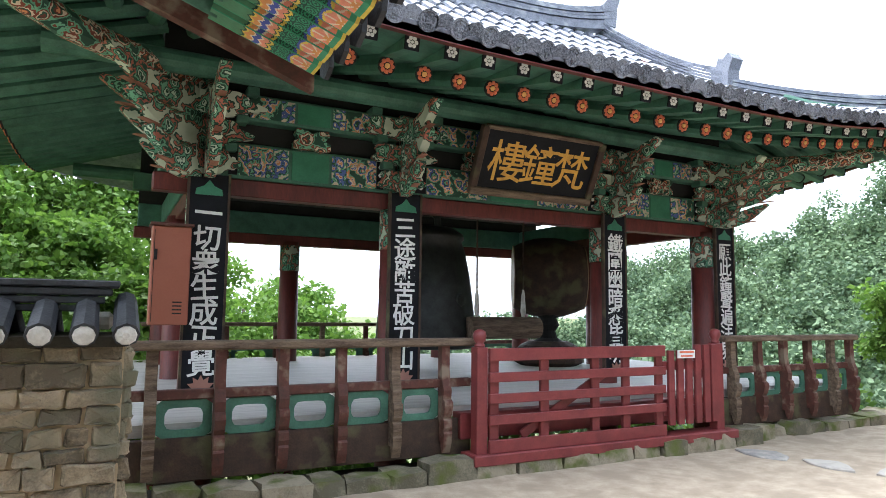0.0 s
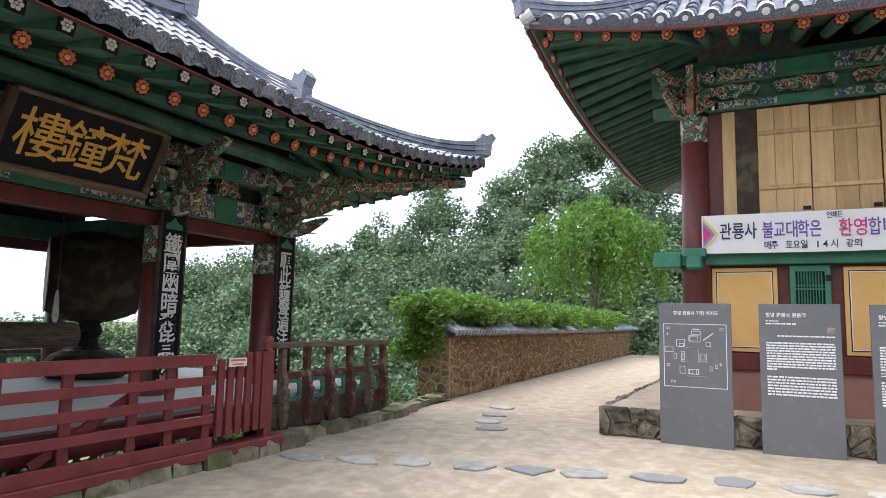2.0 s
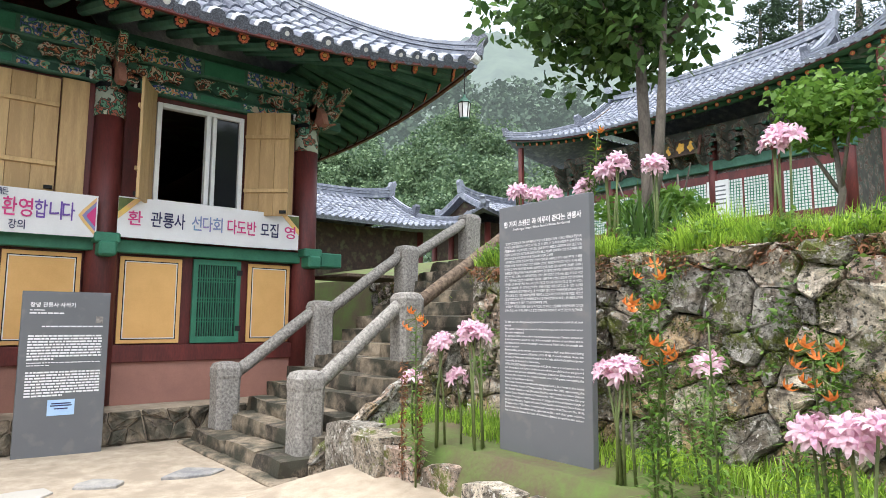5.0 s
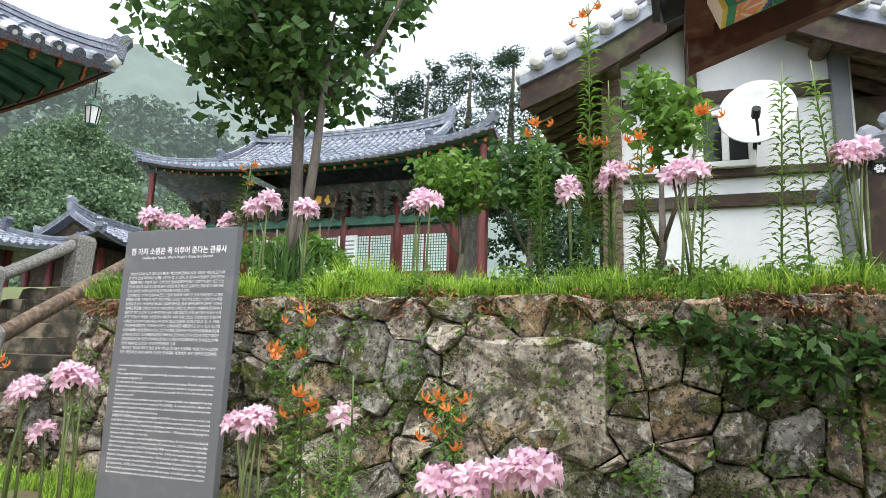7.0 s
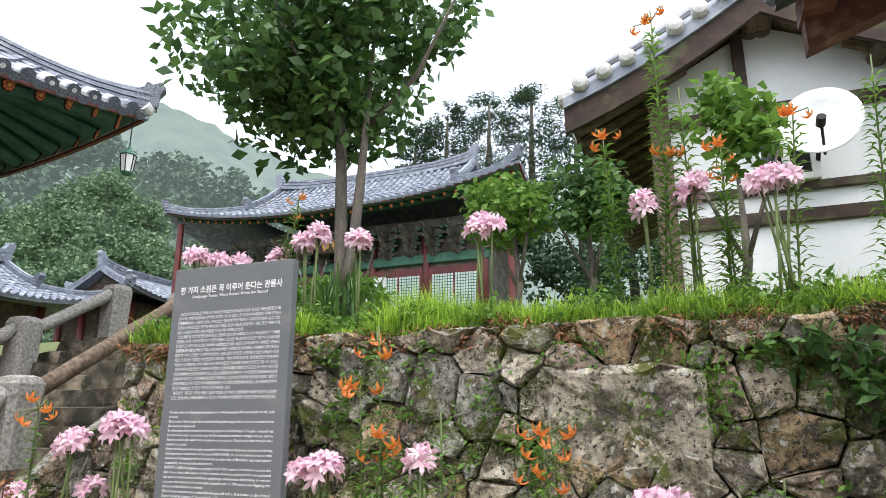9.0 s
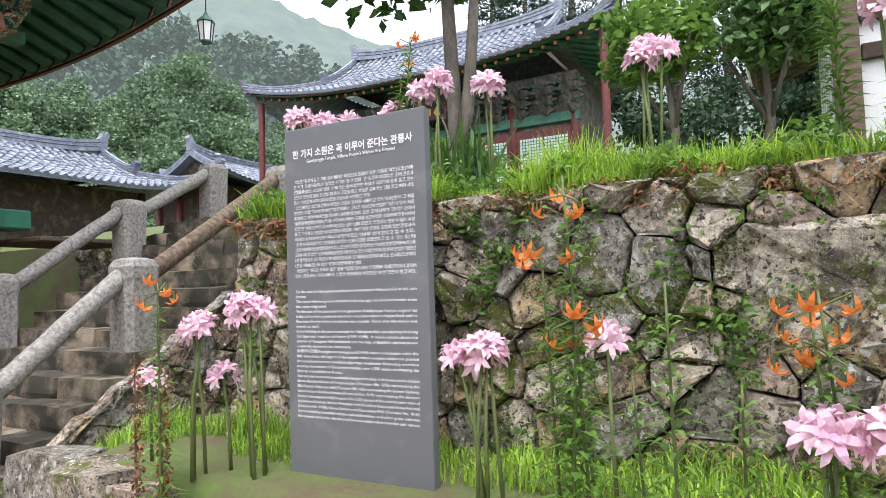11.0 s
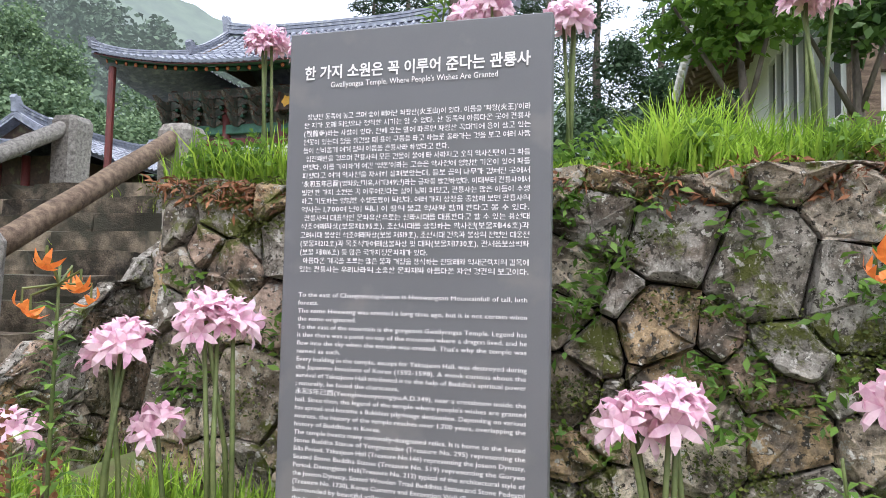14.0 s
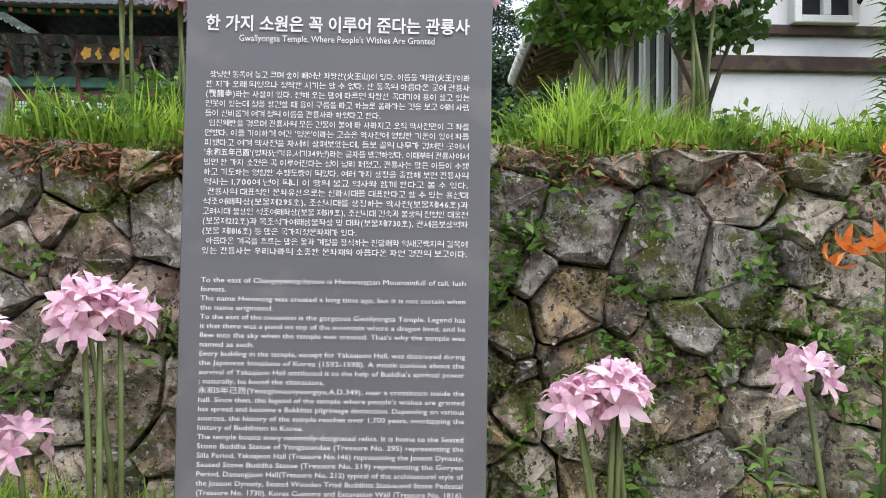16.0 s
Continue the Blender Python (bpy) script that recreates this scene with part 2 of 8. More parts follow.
M_TILE_END = material("roof_tile_end", (0.26, 0.28, 0.33), (0.06, 0.065, 0.085), 0.5, 45.0, fine=90, bump=0.5, obj_rand=0.3)
M_LIME = material("lime_plug", (0.75, 0.74, 0.71), (0.5, 0.48, 0.45), 0.9, 9, bump=0.3)
M_RED = material("oxblood_paint", (0.17, 0.035, 0.03), (0.075, 0.02, 0.018), 0.5, 5.0, stretch=(1, 1, 0.25), bump=0.1)
M_REDB = material("brown_red_wood", (0.13, 0.04, 0.03), (0.06, 0.028, 0.02), 0.7, 6.0, stretch=(1, 1, 1), bump=0.2, stain=(0.2, 0.15, 0.11), stain_amt=0.3, stain_scale=6)
M_GATE = material("gate_red_paint", (0.235, 0.045, 0.045), (0.14, 0.027, 0.03), 0.45, 4.0, bump=0.1)
M_WOOD_OLD = material("weathered_wood", (0.22, 0.16, 0.11), (0.06, 0.038, 0.028), 0.85, 7.0, fine=80, bump=0.5, stretch=(0.5, 3, 3))
M_WOOD_DARK = material("dark_brown_wood", (0.075, 0.042, 0.028), (0.03, 0.02, 0.015), 0.75, 6.0, bump=0.35, stain=(0.09, 0.09, 0.045), stain_amt=0.3, stain_scale=3)
M_WOOD_NEW = material("pale_pine_boards", (0.62, 0.42, 0.20), (0.42, 0.27, 0.12), 0.6, 3.5, fine=50, bump=0.12, stretch=(3, 3, 0.35), obj_rand=0.35)
M_GREEN = material("painted_green", (0.075, 0.20, 0.14), (0.035, 0.10, 0.07), 0.6, 4.0, bump=0.1)
M_GREEN2 = material("bright_green_paint", (0.05, 0.22, 0.13), (0.03, 0.15, 0.09), 0.55, 4.0, bump=0.08)
# near-black; on ceiling and backings the shade is part of this colour
M_DARK = material("near_black_and_shade", (0.02, 0.02, 0.02), (0.012, 0.012, 0.012), 0.8, 5.0)
M_BLACK = material("black_board", (0.012, 0.013, 0.018), (0.007, 0.008, 0.01), 0.6, 6.0, spec=0.15)
M_WHITE = material("white_paint", (0.82, 0.82, 0.80), (0.68, 0.68, 0.66), 0.6, 4.0, bump=0.05)
M_GOLD = material("gold_paint", (0.75, 0.42, 0.06), (0.55, 0.28, 0.04), 0.4, 8.0)
M_CREAM = material("faded_pink_paint", (0.42, 0.20, 0.14), (0.26, 0.10, 0.07), 0.65, 9.0)
M_ORANGE = material("orange_paint", (0.72, 0.20, 0.10), (0.55, 0.12, 0.06), 0.6, 8.0)
M_OCHRE = material("ochre_plaster", (0.80, 0.47, 0.17), (0.70, 0.39, 0.13), 0.7, 2.5, bump=0.06)
M_PINKPL = material("pink_brown_plaster", (0.40, 0.20, 0.15), (0.30, 0.15, 0.12), 0.8, 2.0)
M_GREY = material("sign_grey_metal", (0.145, 0.15, 0.158), (0.125, 0.13, 0.138), 0.5, 1.2, bump=0.02, fine=200, stain=(0.17, 0.17, 0.17), stain_amt=0.15, stain_scale=5)
M_INK = material("sign_white_print", (0.8, 0.8, 0.8), (0.75, 0.75, 0.75), 0.6, 5, bump=0)
M_STONE = lichen_stone("granite_wall_stone")
M_STEP = material("step_stone", (0.31, 0.25, 0.18), (0.045, 0.038, 0.03), 0.9, 7.0, fine=90, bump=0.9, obj_rand=0.3, stain=(0.05, 0.048, 0.034), stain_amt=0.62, stain_scale=3.2)
M_POST = material("speckled_granite", (0.40, 0.375, 0.34), (0.11, 0.10, 0.092), 0.85, 30.0, fine=140, bump=0.5)
M_RUBBLE = material("tan_rubble_stone", (0.34, 0.23, 0.13), (0.15, 0.095, 0.055), 0.9, 5.0, fine=60, bump=0.5, obj_rand=0.5)
M_COURSE = material("squared_tan_stone", (0.40, 0.32, 0.22), (0.13, 0.105, 0.075), 0.9, 9.0, fine=80, bump=0.8, obj_rand=0.6, stain=(0.17, 0.16, 0.11), stain_amt=0.5, stain_scale=2.0)
M_MORTAR = material("earth_mortar", (0.52, 0.41, 0.27), (0.40, 0.30, 0.19), 0.95, 3.0, bump=0.3)
M_JOINT = material("dark_joint_earth", (0.05, 0.042, 0.03), (0.025, 0.022, 0.016), 1.0, 6.0, bump=0.6)
M_WHITEWALL = material("white_plaster", (0.80, 0.80, 0.79), (0.70, 0.70, 0.69), 0.85, 2.0, bump=0.05)
M_FLAG = material("flagstone", (0.40, 0.375, 0.34), (0.19, 0.19, 0.195), 0.9, 6.0, fine=70, bump=0.6, obj_rand=0.7)
M_BRONZE = material("dark_bronze", (0.05, 0.055, 0.055), (0.025, 0.027, 0.028), 0.45, 6.0, metal=0.5)
M_GLASS = material("window_dark_glass", (0.02, 0.022, 0.024), (0.015, 0.016, 0.018), 0.08, 2.0, bump=0)
M_BARK = material("grey_bark", (0.20, 0.17, 0.14), (0.07, 0.058, 0.048), 0.95, 9.0, bump=0.8, stretch=(1, 1, 0.4))
M_LEAF = material("broad_leaf", (0.125, 0.23, 0.06), (0.045, 0.10, 0.027), 0.42, 2.0, bump=0, island=0.6, transmit=0.35)
M_LEAF_LT = material("light_leaf", (0.17, 0.30, 0.05), (0.09, 0.19, 0.03), 0.6, 1.0, bump=0, island=0.6, transmit=0.4)
M_GRASS = material("fresh_grass", (0.46, 0.66, 0.09), (0.17, 0.30, 0.04), 0.6, 1.2, bump=0, island=0.6, transmit=0.45)
# leaf colour paled to take in the haze over the distant woods
M_FOREST = material("forest_leaf", (0.185, 0.27, 0.14), (0.075, 0.13, 0.07), 0.7, 0.25, bump=0, island=0.5, transmit=0.25, fine=2)
M_PINE = material("pine_needle", (0.05, 0.095, 0.04), (0.02, 0.045, 0.02), 0.7, 0.5, bump=0, island=0.5, transmit=0.2)
M_PINK = material("pink_petal", (0.88, 0.66, 0.74), (0.76, 0.44, 0.60), 0.5, 30.0, bump=0, island=0.5, transmit=0.35)
M_LILY = material("orange_petal", (0.85, 0.28, 0.06), (0.70, 0.16, 0.03), 0.5, 40.0, bump=0, island=0.4, transmit=0.3)
M_MOSS = material("moss_green", (0.12, 0.14, 0.025), (0.05, 0.07, 0.015), 0.95, 12, bump=0, island=0.4)
M_HUSK = material("dry_husk", (0.30, 0.13, 0.06), (0.14, 0.06, 0.03), 0.8, 9, bump=0, island=0.4)
M_STEM = material("flower_stem", (0.17, 0.21, 0.07), (0.08, 0.11, 0.035), 0.6, 6, bump=0, transmit=0.1)
DG, LG, CR, RD, OR, BL, WH = (0.03, 0.085, 0.06), (0.17, 0.42, 0.28), (0.66, 0.54, 0.42), (0.42, 0.08, 0.06), (0.66, 0.27, 0.13), (0.08, 0.12, 0.36), (0.6, 0.6, 0.55)
M_SCROLL = painted_scroll("scroll_green", [LG, DG, (0.58, 0.70, 0.58), DG, LG, DG, (0.46, 0.15, 0.11), DG, (0.55, 0.62, 0.50)], 7.0)
M_FLORAL = painted_scroll("floral_paint", [OR, CR, RD, LG, DG, BL, CR, OR, LG, DG], 9.0)
M_BAND = painted_scroll("striped_paint", [RD, OR, CR, BL, (0.1, 0.16, 0.4), DG, LG, CR], 12.0)
M_SCROLL_RED = painted_scroll("scroll_brown", [(0.20, 0.06, 0.04), OR, (0.16, 0.05, 0.035), DG, CR, (0.22, 0.06, 0.04), LG, DG], 8.0)

M_KERB = material("mossy_kerb_stone", (0.30, 0.26, 0.19), (0.12, 0.11, 0.075), 0.95, 5.0, fine=60, bump=0.6, obj_rand=0.4, stain=(0.10, 0.12, 0.03), stain_amt=0.45, stain_scale=3.5)
GR1, GR2, GR3 = (0.16, 0.15, 0.13), (0.09, 0.085, 0.075), (0.25, 0.23, 0.2)
M_SCROLL_GREY = painted_scroll("faded_scroll", [GR2, GR1, GR2, GR3, (0.12, 0.06, 0.045), GR1, (0.08, 0.1, 0.085), GR2], 4.0)


# ---- ground ----
def smooth(a, b, x):
    t = min(1.0, max(0.0, (x - a) / (b - a)))
    return t * t * (3 - 2 * t)


EDGE_Y = 6.25
WALL_Y = -4.12


def height(x, y):
    """The ground: courtyard, path that climbs to the east, valley beyond the pavilion, terrace above the retaining wall."""
    base = 0.28 * smooth(-1.3, -3.1, y) * smooth(7.1, 6.2, x)
    edge = EDGE_Y + max(0, min(x - 10.5, 3.0)) * 0.15 + max(0, x - 13) * 0.06
    if y > edge:
        k = y - edge
        return base - 1.6 * smooth(0, 0.5, k) - 0.32 * max(0, k - 0.3) ** 0.95 if k < 60 else base - 17.2
    if y < WALL_Y and x < 5.55 + 1.55 * min(1.0, (-4.0 - y) / 2.6):
        return 2.05 + 0.5 * smooth(-4.3, -9, y) + 1.0 * smooth(-8, -13, y) - 0.25 * smooth(2, -1, x) * smooth(-5.5, -4, y)
    if y < -3.05 and x < 6.9 and y > -4.2 or WALL_Y >= y > -6.7 and x < 7.1:
        return base + 0.3 * smooth(-3.05, -3.2, y) + 0.08 * smooth(-3.2, -4, y)
    if 7.15 <= x <= 9.9 and y < -3.0:
        return base + 2.55 * min(1, (-3.0 - y) / 3.75) - 0.12
    if x > 9.9 and y < -7.3:
        return 2.5 + 1.0 * smooth(-8, -13, y)
    return base


def ground():
    def lines(spans):
        out = []
        for a, b, s in spans:
            out += list(np.arange(a, b, s))
        return sorted({round(v, 3) for v in out})
    xs = lines([(-1600, -200, 200), (-200, -30, 20), (-30, -6, 2), (-6, 5.4, 0.35), (5.45, 7.1, 0.1), (7.13, 7.18, 0.04), (7.3, 9.8, 0.3), (9.88, 9.93, 0.04), (10.1, 16, 0.4), (16, 40, 1.5), (40, 200, 20), (200, 1601, 200)])
    ys = lines([(-1600, -200, 200), (-200, -30, 20), (-30, -8, 1.5), (-8, -6.7, 0.3), (-6.7, -4.15, 0.1), (-4.14, -4.09, 0.04), (-4.0, -3.0, 0.08), (-2.9, 6.0, 0.35), (6.0, 9, 0.12), (9, 30, 1.5), (30, 200, 20), (200, 1601, 200)])
    vs, fs = [], []
    for y in ys:
        for x in xs:
            z = height(x, y)
            if -2 < x < 14 and -3 < y < 6:
                z += 0.02 * (noise.noise((x * 0.9, y * 0.9, 0)) - 0.2) + 0.006 * noise.noise((x * 4, y * 4, 3))
            vs.append((x, y, z))
    nx = len(xs)
    mats = []
    for j in range(len(ys) - 1):
        for i in range(nx - 1):
            fs.append((j * nx + i, j * nx + i + 1, (j + 1) * nx + i + 1, (j + 1) * nx + i))
            cx, cy = (xs[i] + xs[i + 1]) / 2, (ys[j] + ys[j + 1]) / 2
            yard = -3.05 < cy < EDGE_Y + (0.9 if cx > 11 else 0) and -8 < cx < 60
            mats.append(0 if yard else 1)
    ob = py_ob("ground", vs, fs, M_SAND, smooth=True)
    ob.data.materials.append(M_SOIL)
    ob.data.polygons.foreach_set("material_index", mats)
    tagged(ob, "pale packed sand courtyard falling away to green slopes", "ground", kind="structure")


ground()


# ---- tiled roofs ----
def giwa_roof(name, cx, cy, half_w, half_d, z_eave, z_ridge, hip=0.5, lift=0.5, gap=0.29, yaw=0.0, label="", wh=None, dh=None, sides="fbrl", finial=True, parts=0, bow=0.55, gable_mat=None, tile_r=0.085):
    """A hip-and-gable roof of round cover tiles on a dark bed. hip: how far up the side slopes reach (1: full hip, 0: plain gable)."""
    top = empty(name, pose(cx, cy, 0, 0, 0, yaw))
    tagged(top, label, "roof")
    H, W, D = z_ridge - z_eave, half_w, half_d
    Lc = min(W, D) * 0.95
    if dh is None:
        dh = D * hip
        wh = wh or dh
    kk = dh / wh if wh else 1.0

    def z_at(c, d):
        """c: way from the corner along the eave; d: way in from the eave."""
        t = d / D
        up = lift * max(0.0, 1 - max(c, 0) / Lc) ** 2.2 * (1 - 0.75 * min(1, t)) if hip > 0 else lift * max(0.0, 1 - max(c, 0) / Lc) ** 2.2
        return z_eave + H * ((1 - bow) * t + bow * t * t) + up

    def place(side, u, d):
        if side == "f":
            return Vector((u, -D + d, z_at((W - abs(u)) * kk, d)))
        if side == "b":
            return Vector((-u, D - d, z_at((W - abs(u)) * kk, d)))
        if side == "r":
            return Vector((W - d, u, z_at(D - abs(u), d * kk)))
        return Vector((-W + d, -u, z_at(D - abs(u), d * kk)))

    for side in sides:
        half = W if side in "fb" else D
        deep = D if side in "fb" else wh
        run, inset = (dh, wh) if side in "fb" else (wh, dh)
        if deep <= 0:
            continue
        # dark bed under the tiles
        vs, fs, nu, nd = [], [], 28, 10
        for j in range(nd + 1):
            d = deep * j / nd
            lim = half - inset * (min(d, run) / run if run else 0)
            for i in range(nu + 1):
                u = lim * (2 * i / nu - 1)
                p = place(side, u, d)
                vs.append(p)
        n = len(vs)
        vs += [v - Vector((0, 0, 0.10)) for v in vs]
        for j in range(nd):
            for i in range(nu):
                a = j * (nu + 1) + i
                fs.append((a, a + 1, a + nu + 2, a + nu + 1))
                fs.append((n + a + nu + 1, n + a + nu + 2, n + a + 1, n + a))
        for i in range(nu):
            fs.append((i, i + n, i + 1 + n, i + 1))
        py_ob("tile_bed", vs, fs, M_TILE, top)
        # cover tiles, each one lapped over the next
        V, F, E = [], [], []
        count = int(2 * half / gap)
        seg = 5
        for i in range(count + 1):
            u = (i - count / 2) * gap
            dmax = deep if abs(u) <= half - inset else (half - abs(u)) / inset * run
            if side in "rl":
                dmax = min(deep, (half - abs(u)) / inset * run)
            if dmax < 0.1:
                continue
            d = -0.02
            step = 0.36
            first = True
            while d < dmax:
                e = min(d + step, dmax)
                a, b = place(side, u, d), place(side, u, e)
                along = (b - a).normalized()
                across = {"f": Vector((1, 0, 0)), "b": Vector((-1, 0, 0)), "r": Vector((0, 1, 0)), "l": Vector((0, -1, 0))}[side]
                nrm = across.cross(along).normalized()
                jit = random.uniform(-0.006, 0.006)
                k0 = len(V)
                for p, r, lift_n in ((a, tile_r, 0.018), (b, tile_r * 0.86, 0.0)):
                    for s in range(seg + 1):
                        th = math.pi * s / seg
                        V.append(p + across * (math.cos(th) * r + jit) + nrm * (math.sin(th) * r + lift_n))
                for s in range(seg):
                    F.append((k0 + s, k0 + s + 1, k0 + seg + 2 + s, k0 + seg + 1 + s))
                F.append(tuple(k0 + s for s in range(seg, -1, -1)))
                if first:
                    E.append((a, across, nrm, along))
                    first = False
                d = e
        tagged(py_ob("cover_tiles", V, F, M_TILE, top, "rows of grey half-round cover tiles"), kind="stuff")
        # round end tiles and drip tiles at the eave
        if side in parts_sides(parts):
            for a, across, nrm, along in E:
                rot = Matrix((across, nrm, -along)).transposed().to_4x4()
                o = link_mesh("end_tile", END_TILE, None, top)
                o.matrix_local = Matrix.Translation(a + nrm * 0.02 - along * 0.01) @ rot
                o = link_mesh("drip_tile", DRIP_TILE, None, top)
                o.matrix_local = Matrix.Translation(a + across * gap / 2 - along * 0.015) @ rot
        else:
            V, F = [], []
            for a, across, nrm, along in E:
                k = len(V)
                V += [a + across * (math.cos(2 * math.pi * s / 8) * tile_r) + nrm * (math.sin(2 * math.pi * s / 8) * tile_r + 0.02) - along * 0.012 for s in range(8)]
                F.append(tuple(range(k, k + 8)))
                k = len(V)
                V += [a + across * (gap / 2 + dx) + nrm * dz - along * 0.02 for dx, dz in ((-0.1, 0.03), (-0.07, -0.06), (0, -0.09), (0.07, -0.06), (0.1, 0.03))]
                F.append(tuple(range(k, k + 5)))
            py_ob("eave_end_tiles", V, F, M_TILE_END, top)

    def ridge(pts, w, h, tip=0.0):
        """A stacked ridge of tile courses along the points."""
        for lo, hi, ww in ((0, 0.36, 1.0), (0.40, 0.52, 1.18), (0.55, 0.66, 1.05), (0.70, 0.82, 1.18), (0.84, 1.0, 0.7)):
            vs, fs = [], []
            for i, p in enumerate(pts):
                q = pts[min(i + 1, len(pts) - 1)] - pts[max(i - 1, 0)]
                s = Vector((-q.y, q.x, 0)).normalized() * (w * ww / 2)
                k = i / (len(pts) - 1)
                up = tip * max(0, (abs(2 * k - 1) if tip > 0 else k) - 0.6) ** 2 * 4 * abs(1)
                for sgn, zz in ((-1, lo), (1, lo), (1, hi), (-1, hi)):
                    vs.append(p + s * sgn + Vector((0, 0, h * zz + abs(up) * (0.3 + 0.7 * zz))))
            for i in range(len(pts) - 1):
                for c in range(4):
                    a, b = i * 4 + c, i * 4 + (c + 1) % 4
                    fs.append((a, b, b + 4, a + 4))
            fs.append((3, 2, 1, 0))
            m = 4 * (len(pts) - 1)
            fs.append((m, m + 1, m + 2, m + 3))
            py_ob("ridge_course", vs, fs, M_TILE, top)
        if finial:
            ends = (0, -1) if tip > 0 else (-1,)
            for e in ends:
                p = pts[e]
                q = (pts[-1] - pts[-2]) if e == -1 else (pts[0] - pts[1])
                q.z = 0
                q.normalize()
                m4 = Matrix((q, Vector((-q.y, q.x, 0)), Vector((0, 0, 1)))).transposed().to_4x4()
                bm = bmesh.new()
                plate(bm, [(-0.2, 0), (0.1, 0), (0.13, h * 0.9), (0.2, h * 1.35), (0.12, h * 1.7), (0.02, h * 1.45), (-0.06, h * 1.6), (-0.1, h * 1.25), (-0.2, h)], w * 1.1, Matrix.Translation(p + Vector((0, 0, abs(tip) * 0.45))) @ m4)
                part("ridge_end_tile", bm, M_TILE_END, top)

    zr = z_at(W, D)
    n = 16
    wr = W - wh
    ridge([Vector((wr * (2 * i / n - 1), 0, zr - 0.06 + 0.25 * (abs(2 * i / n - 1)) ** 3)) for i in range(n + 1)], 0.26, 0.42, 0.15)
    for sx in (-1, 1):
        for side in (s for s in "fb" if s in sides):
            sg = sx if side == "f" else -sx
            if hip < 1:
                ridge([place(side, sg * (wr - 0.05), D - (D - dh) * i / 8) + Vector((0, 0, 0.0)) for i in range(9)], 0.22, 0.32, -0.12)
            if hip > 0:
                ridge([place(side, sg * (W - wh + wh * i / 10 - 0.02), dh * (1 - i / 10)) for i in range(11)], 0.2, 0.24, -0.2)
        if 0 < hip < 1:
            a, b, c = Vector((sx * (wr - 0.35), -D + dh, z_at((W - wr) * kk, dh) - 0.02)), Vector((sx * (wr - 0.35), D - dh, z_at((W - wr) * kk, dh) - 0.02)), Vector((sx * (wr - 0.35), 0, zr))
            py_ob("gable_board", [a, b, c, a - Vector((sx * 0.06, 0, 0)), b - Vector((sx * 0.06, 0, 0)), c - Vector((sx * 0.06, 0, 0))], [(0, 1, 2), (3, 5, 4), (0, 3, 4, 1), (1, 4, 5, 2), (2, 5, 3, 0)], gable_mat or M_RED, top)
    return top, place, z_at


def parts_sides(p):
    return p if isinstance(p, str) else ""


bm = bmesh.new()
lathe(bm, [(0.088, -0.012), (0.09, 0.0), (0.09, 0.014), (0.07, 0.014), (0.066, 0.006), (0.03, 0.006), (0.028, 0.016), (0.008, 0.018)], seg=14)
for k in range(8):
    lathe(bm, [(0.013, 0.0), (0.012, 0.013), (0.004, 0.016)], (0.048 * math.cos(k * math.pi / 4), 0.048 * math.sin(k * math.pi / 4), 0), 6)
END_TILE = bpy.data.meshes.new("end_tile")
bm.to_mesh(END_TILE)
bm.free()
END_TILE.materials.append(M_TILE_END)
bm = bmesh.new()
plate(bm, [(-0.115, 0.05), (-0.12, 0.0), (-0.10, -0.05), (-0.05, -0.09), (0, -0.105), (0.05, -0.09), (0.10, -0.05), (0.12, 0.0), (0.115, 0.05), (0.06, 0.015), (0, 0.005), (-0.06, 0.015)], 0.018, Matrix.Rotation(radians(-90), 4, "X") @ Matrix.Identity(4))
plate(bm, [(-0.07, -0.01), (-0.05, -0.05), (0, -0.075), (0.05, -0.05), (0.07, -0.01), (0, -0.025)], 0.026, Matrix.Rotation(radians(-90), 4, "X"))
bmesh.ops.transform(bm, matrix=Matrix.Scale(-1, 4, (0, 1, 0)), verts=bm.verts)
bmesh.ops.recalc_face_normals(bm, faces=bm.faces)
DRIP_TILE = bpy.data.meshes.new("drip_tile")
bm.to_mesh(DRIP_TILE)
bm.free()
DRIP_TILE.materials.append(M_TILE_END)


def flower_mesh(r, mat, mid):
    """A painted rafter-end blossom: dark disc, eight raised petals and a pale heart."""
    bm = bmesh.new()
    lathe(bm, [(r, -0.02), (r, 0.0)], seg=14)
    n0 = len(bm.faces)
    for k in range(8):
        a = k * math.pi / 4
        lathe(bm, [(r * 0.26, 0), (r * 0.25, 0.008), (r * 0.1, 0.014)], (r * 0.62 * math.cos(a), r * 0.62 * math.sin(a), 0), 7)
    n1 = len(bm.faces)
    lathe(bm, [(r * 0.3, 0), (r * 0.3, 0.014), (r * 0.12, 0.02)], seg=9)
    bm.faces.ensure_lookup_table()
    for i, f in enumerate(bm.faces):
        f.material_index = 0 if i < n0 else 1 if i < n1 else 2
    me = bpy.data.meshes.new("blossom")
    bm.to_mesh(me)
    bm.free()
    for m in (M_DARK, mat, mid):
        me.materials.append(m)
    return me


BLOSSOM = flower_mesh(0.085, M_ORANGE, M_OCHRE)


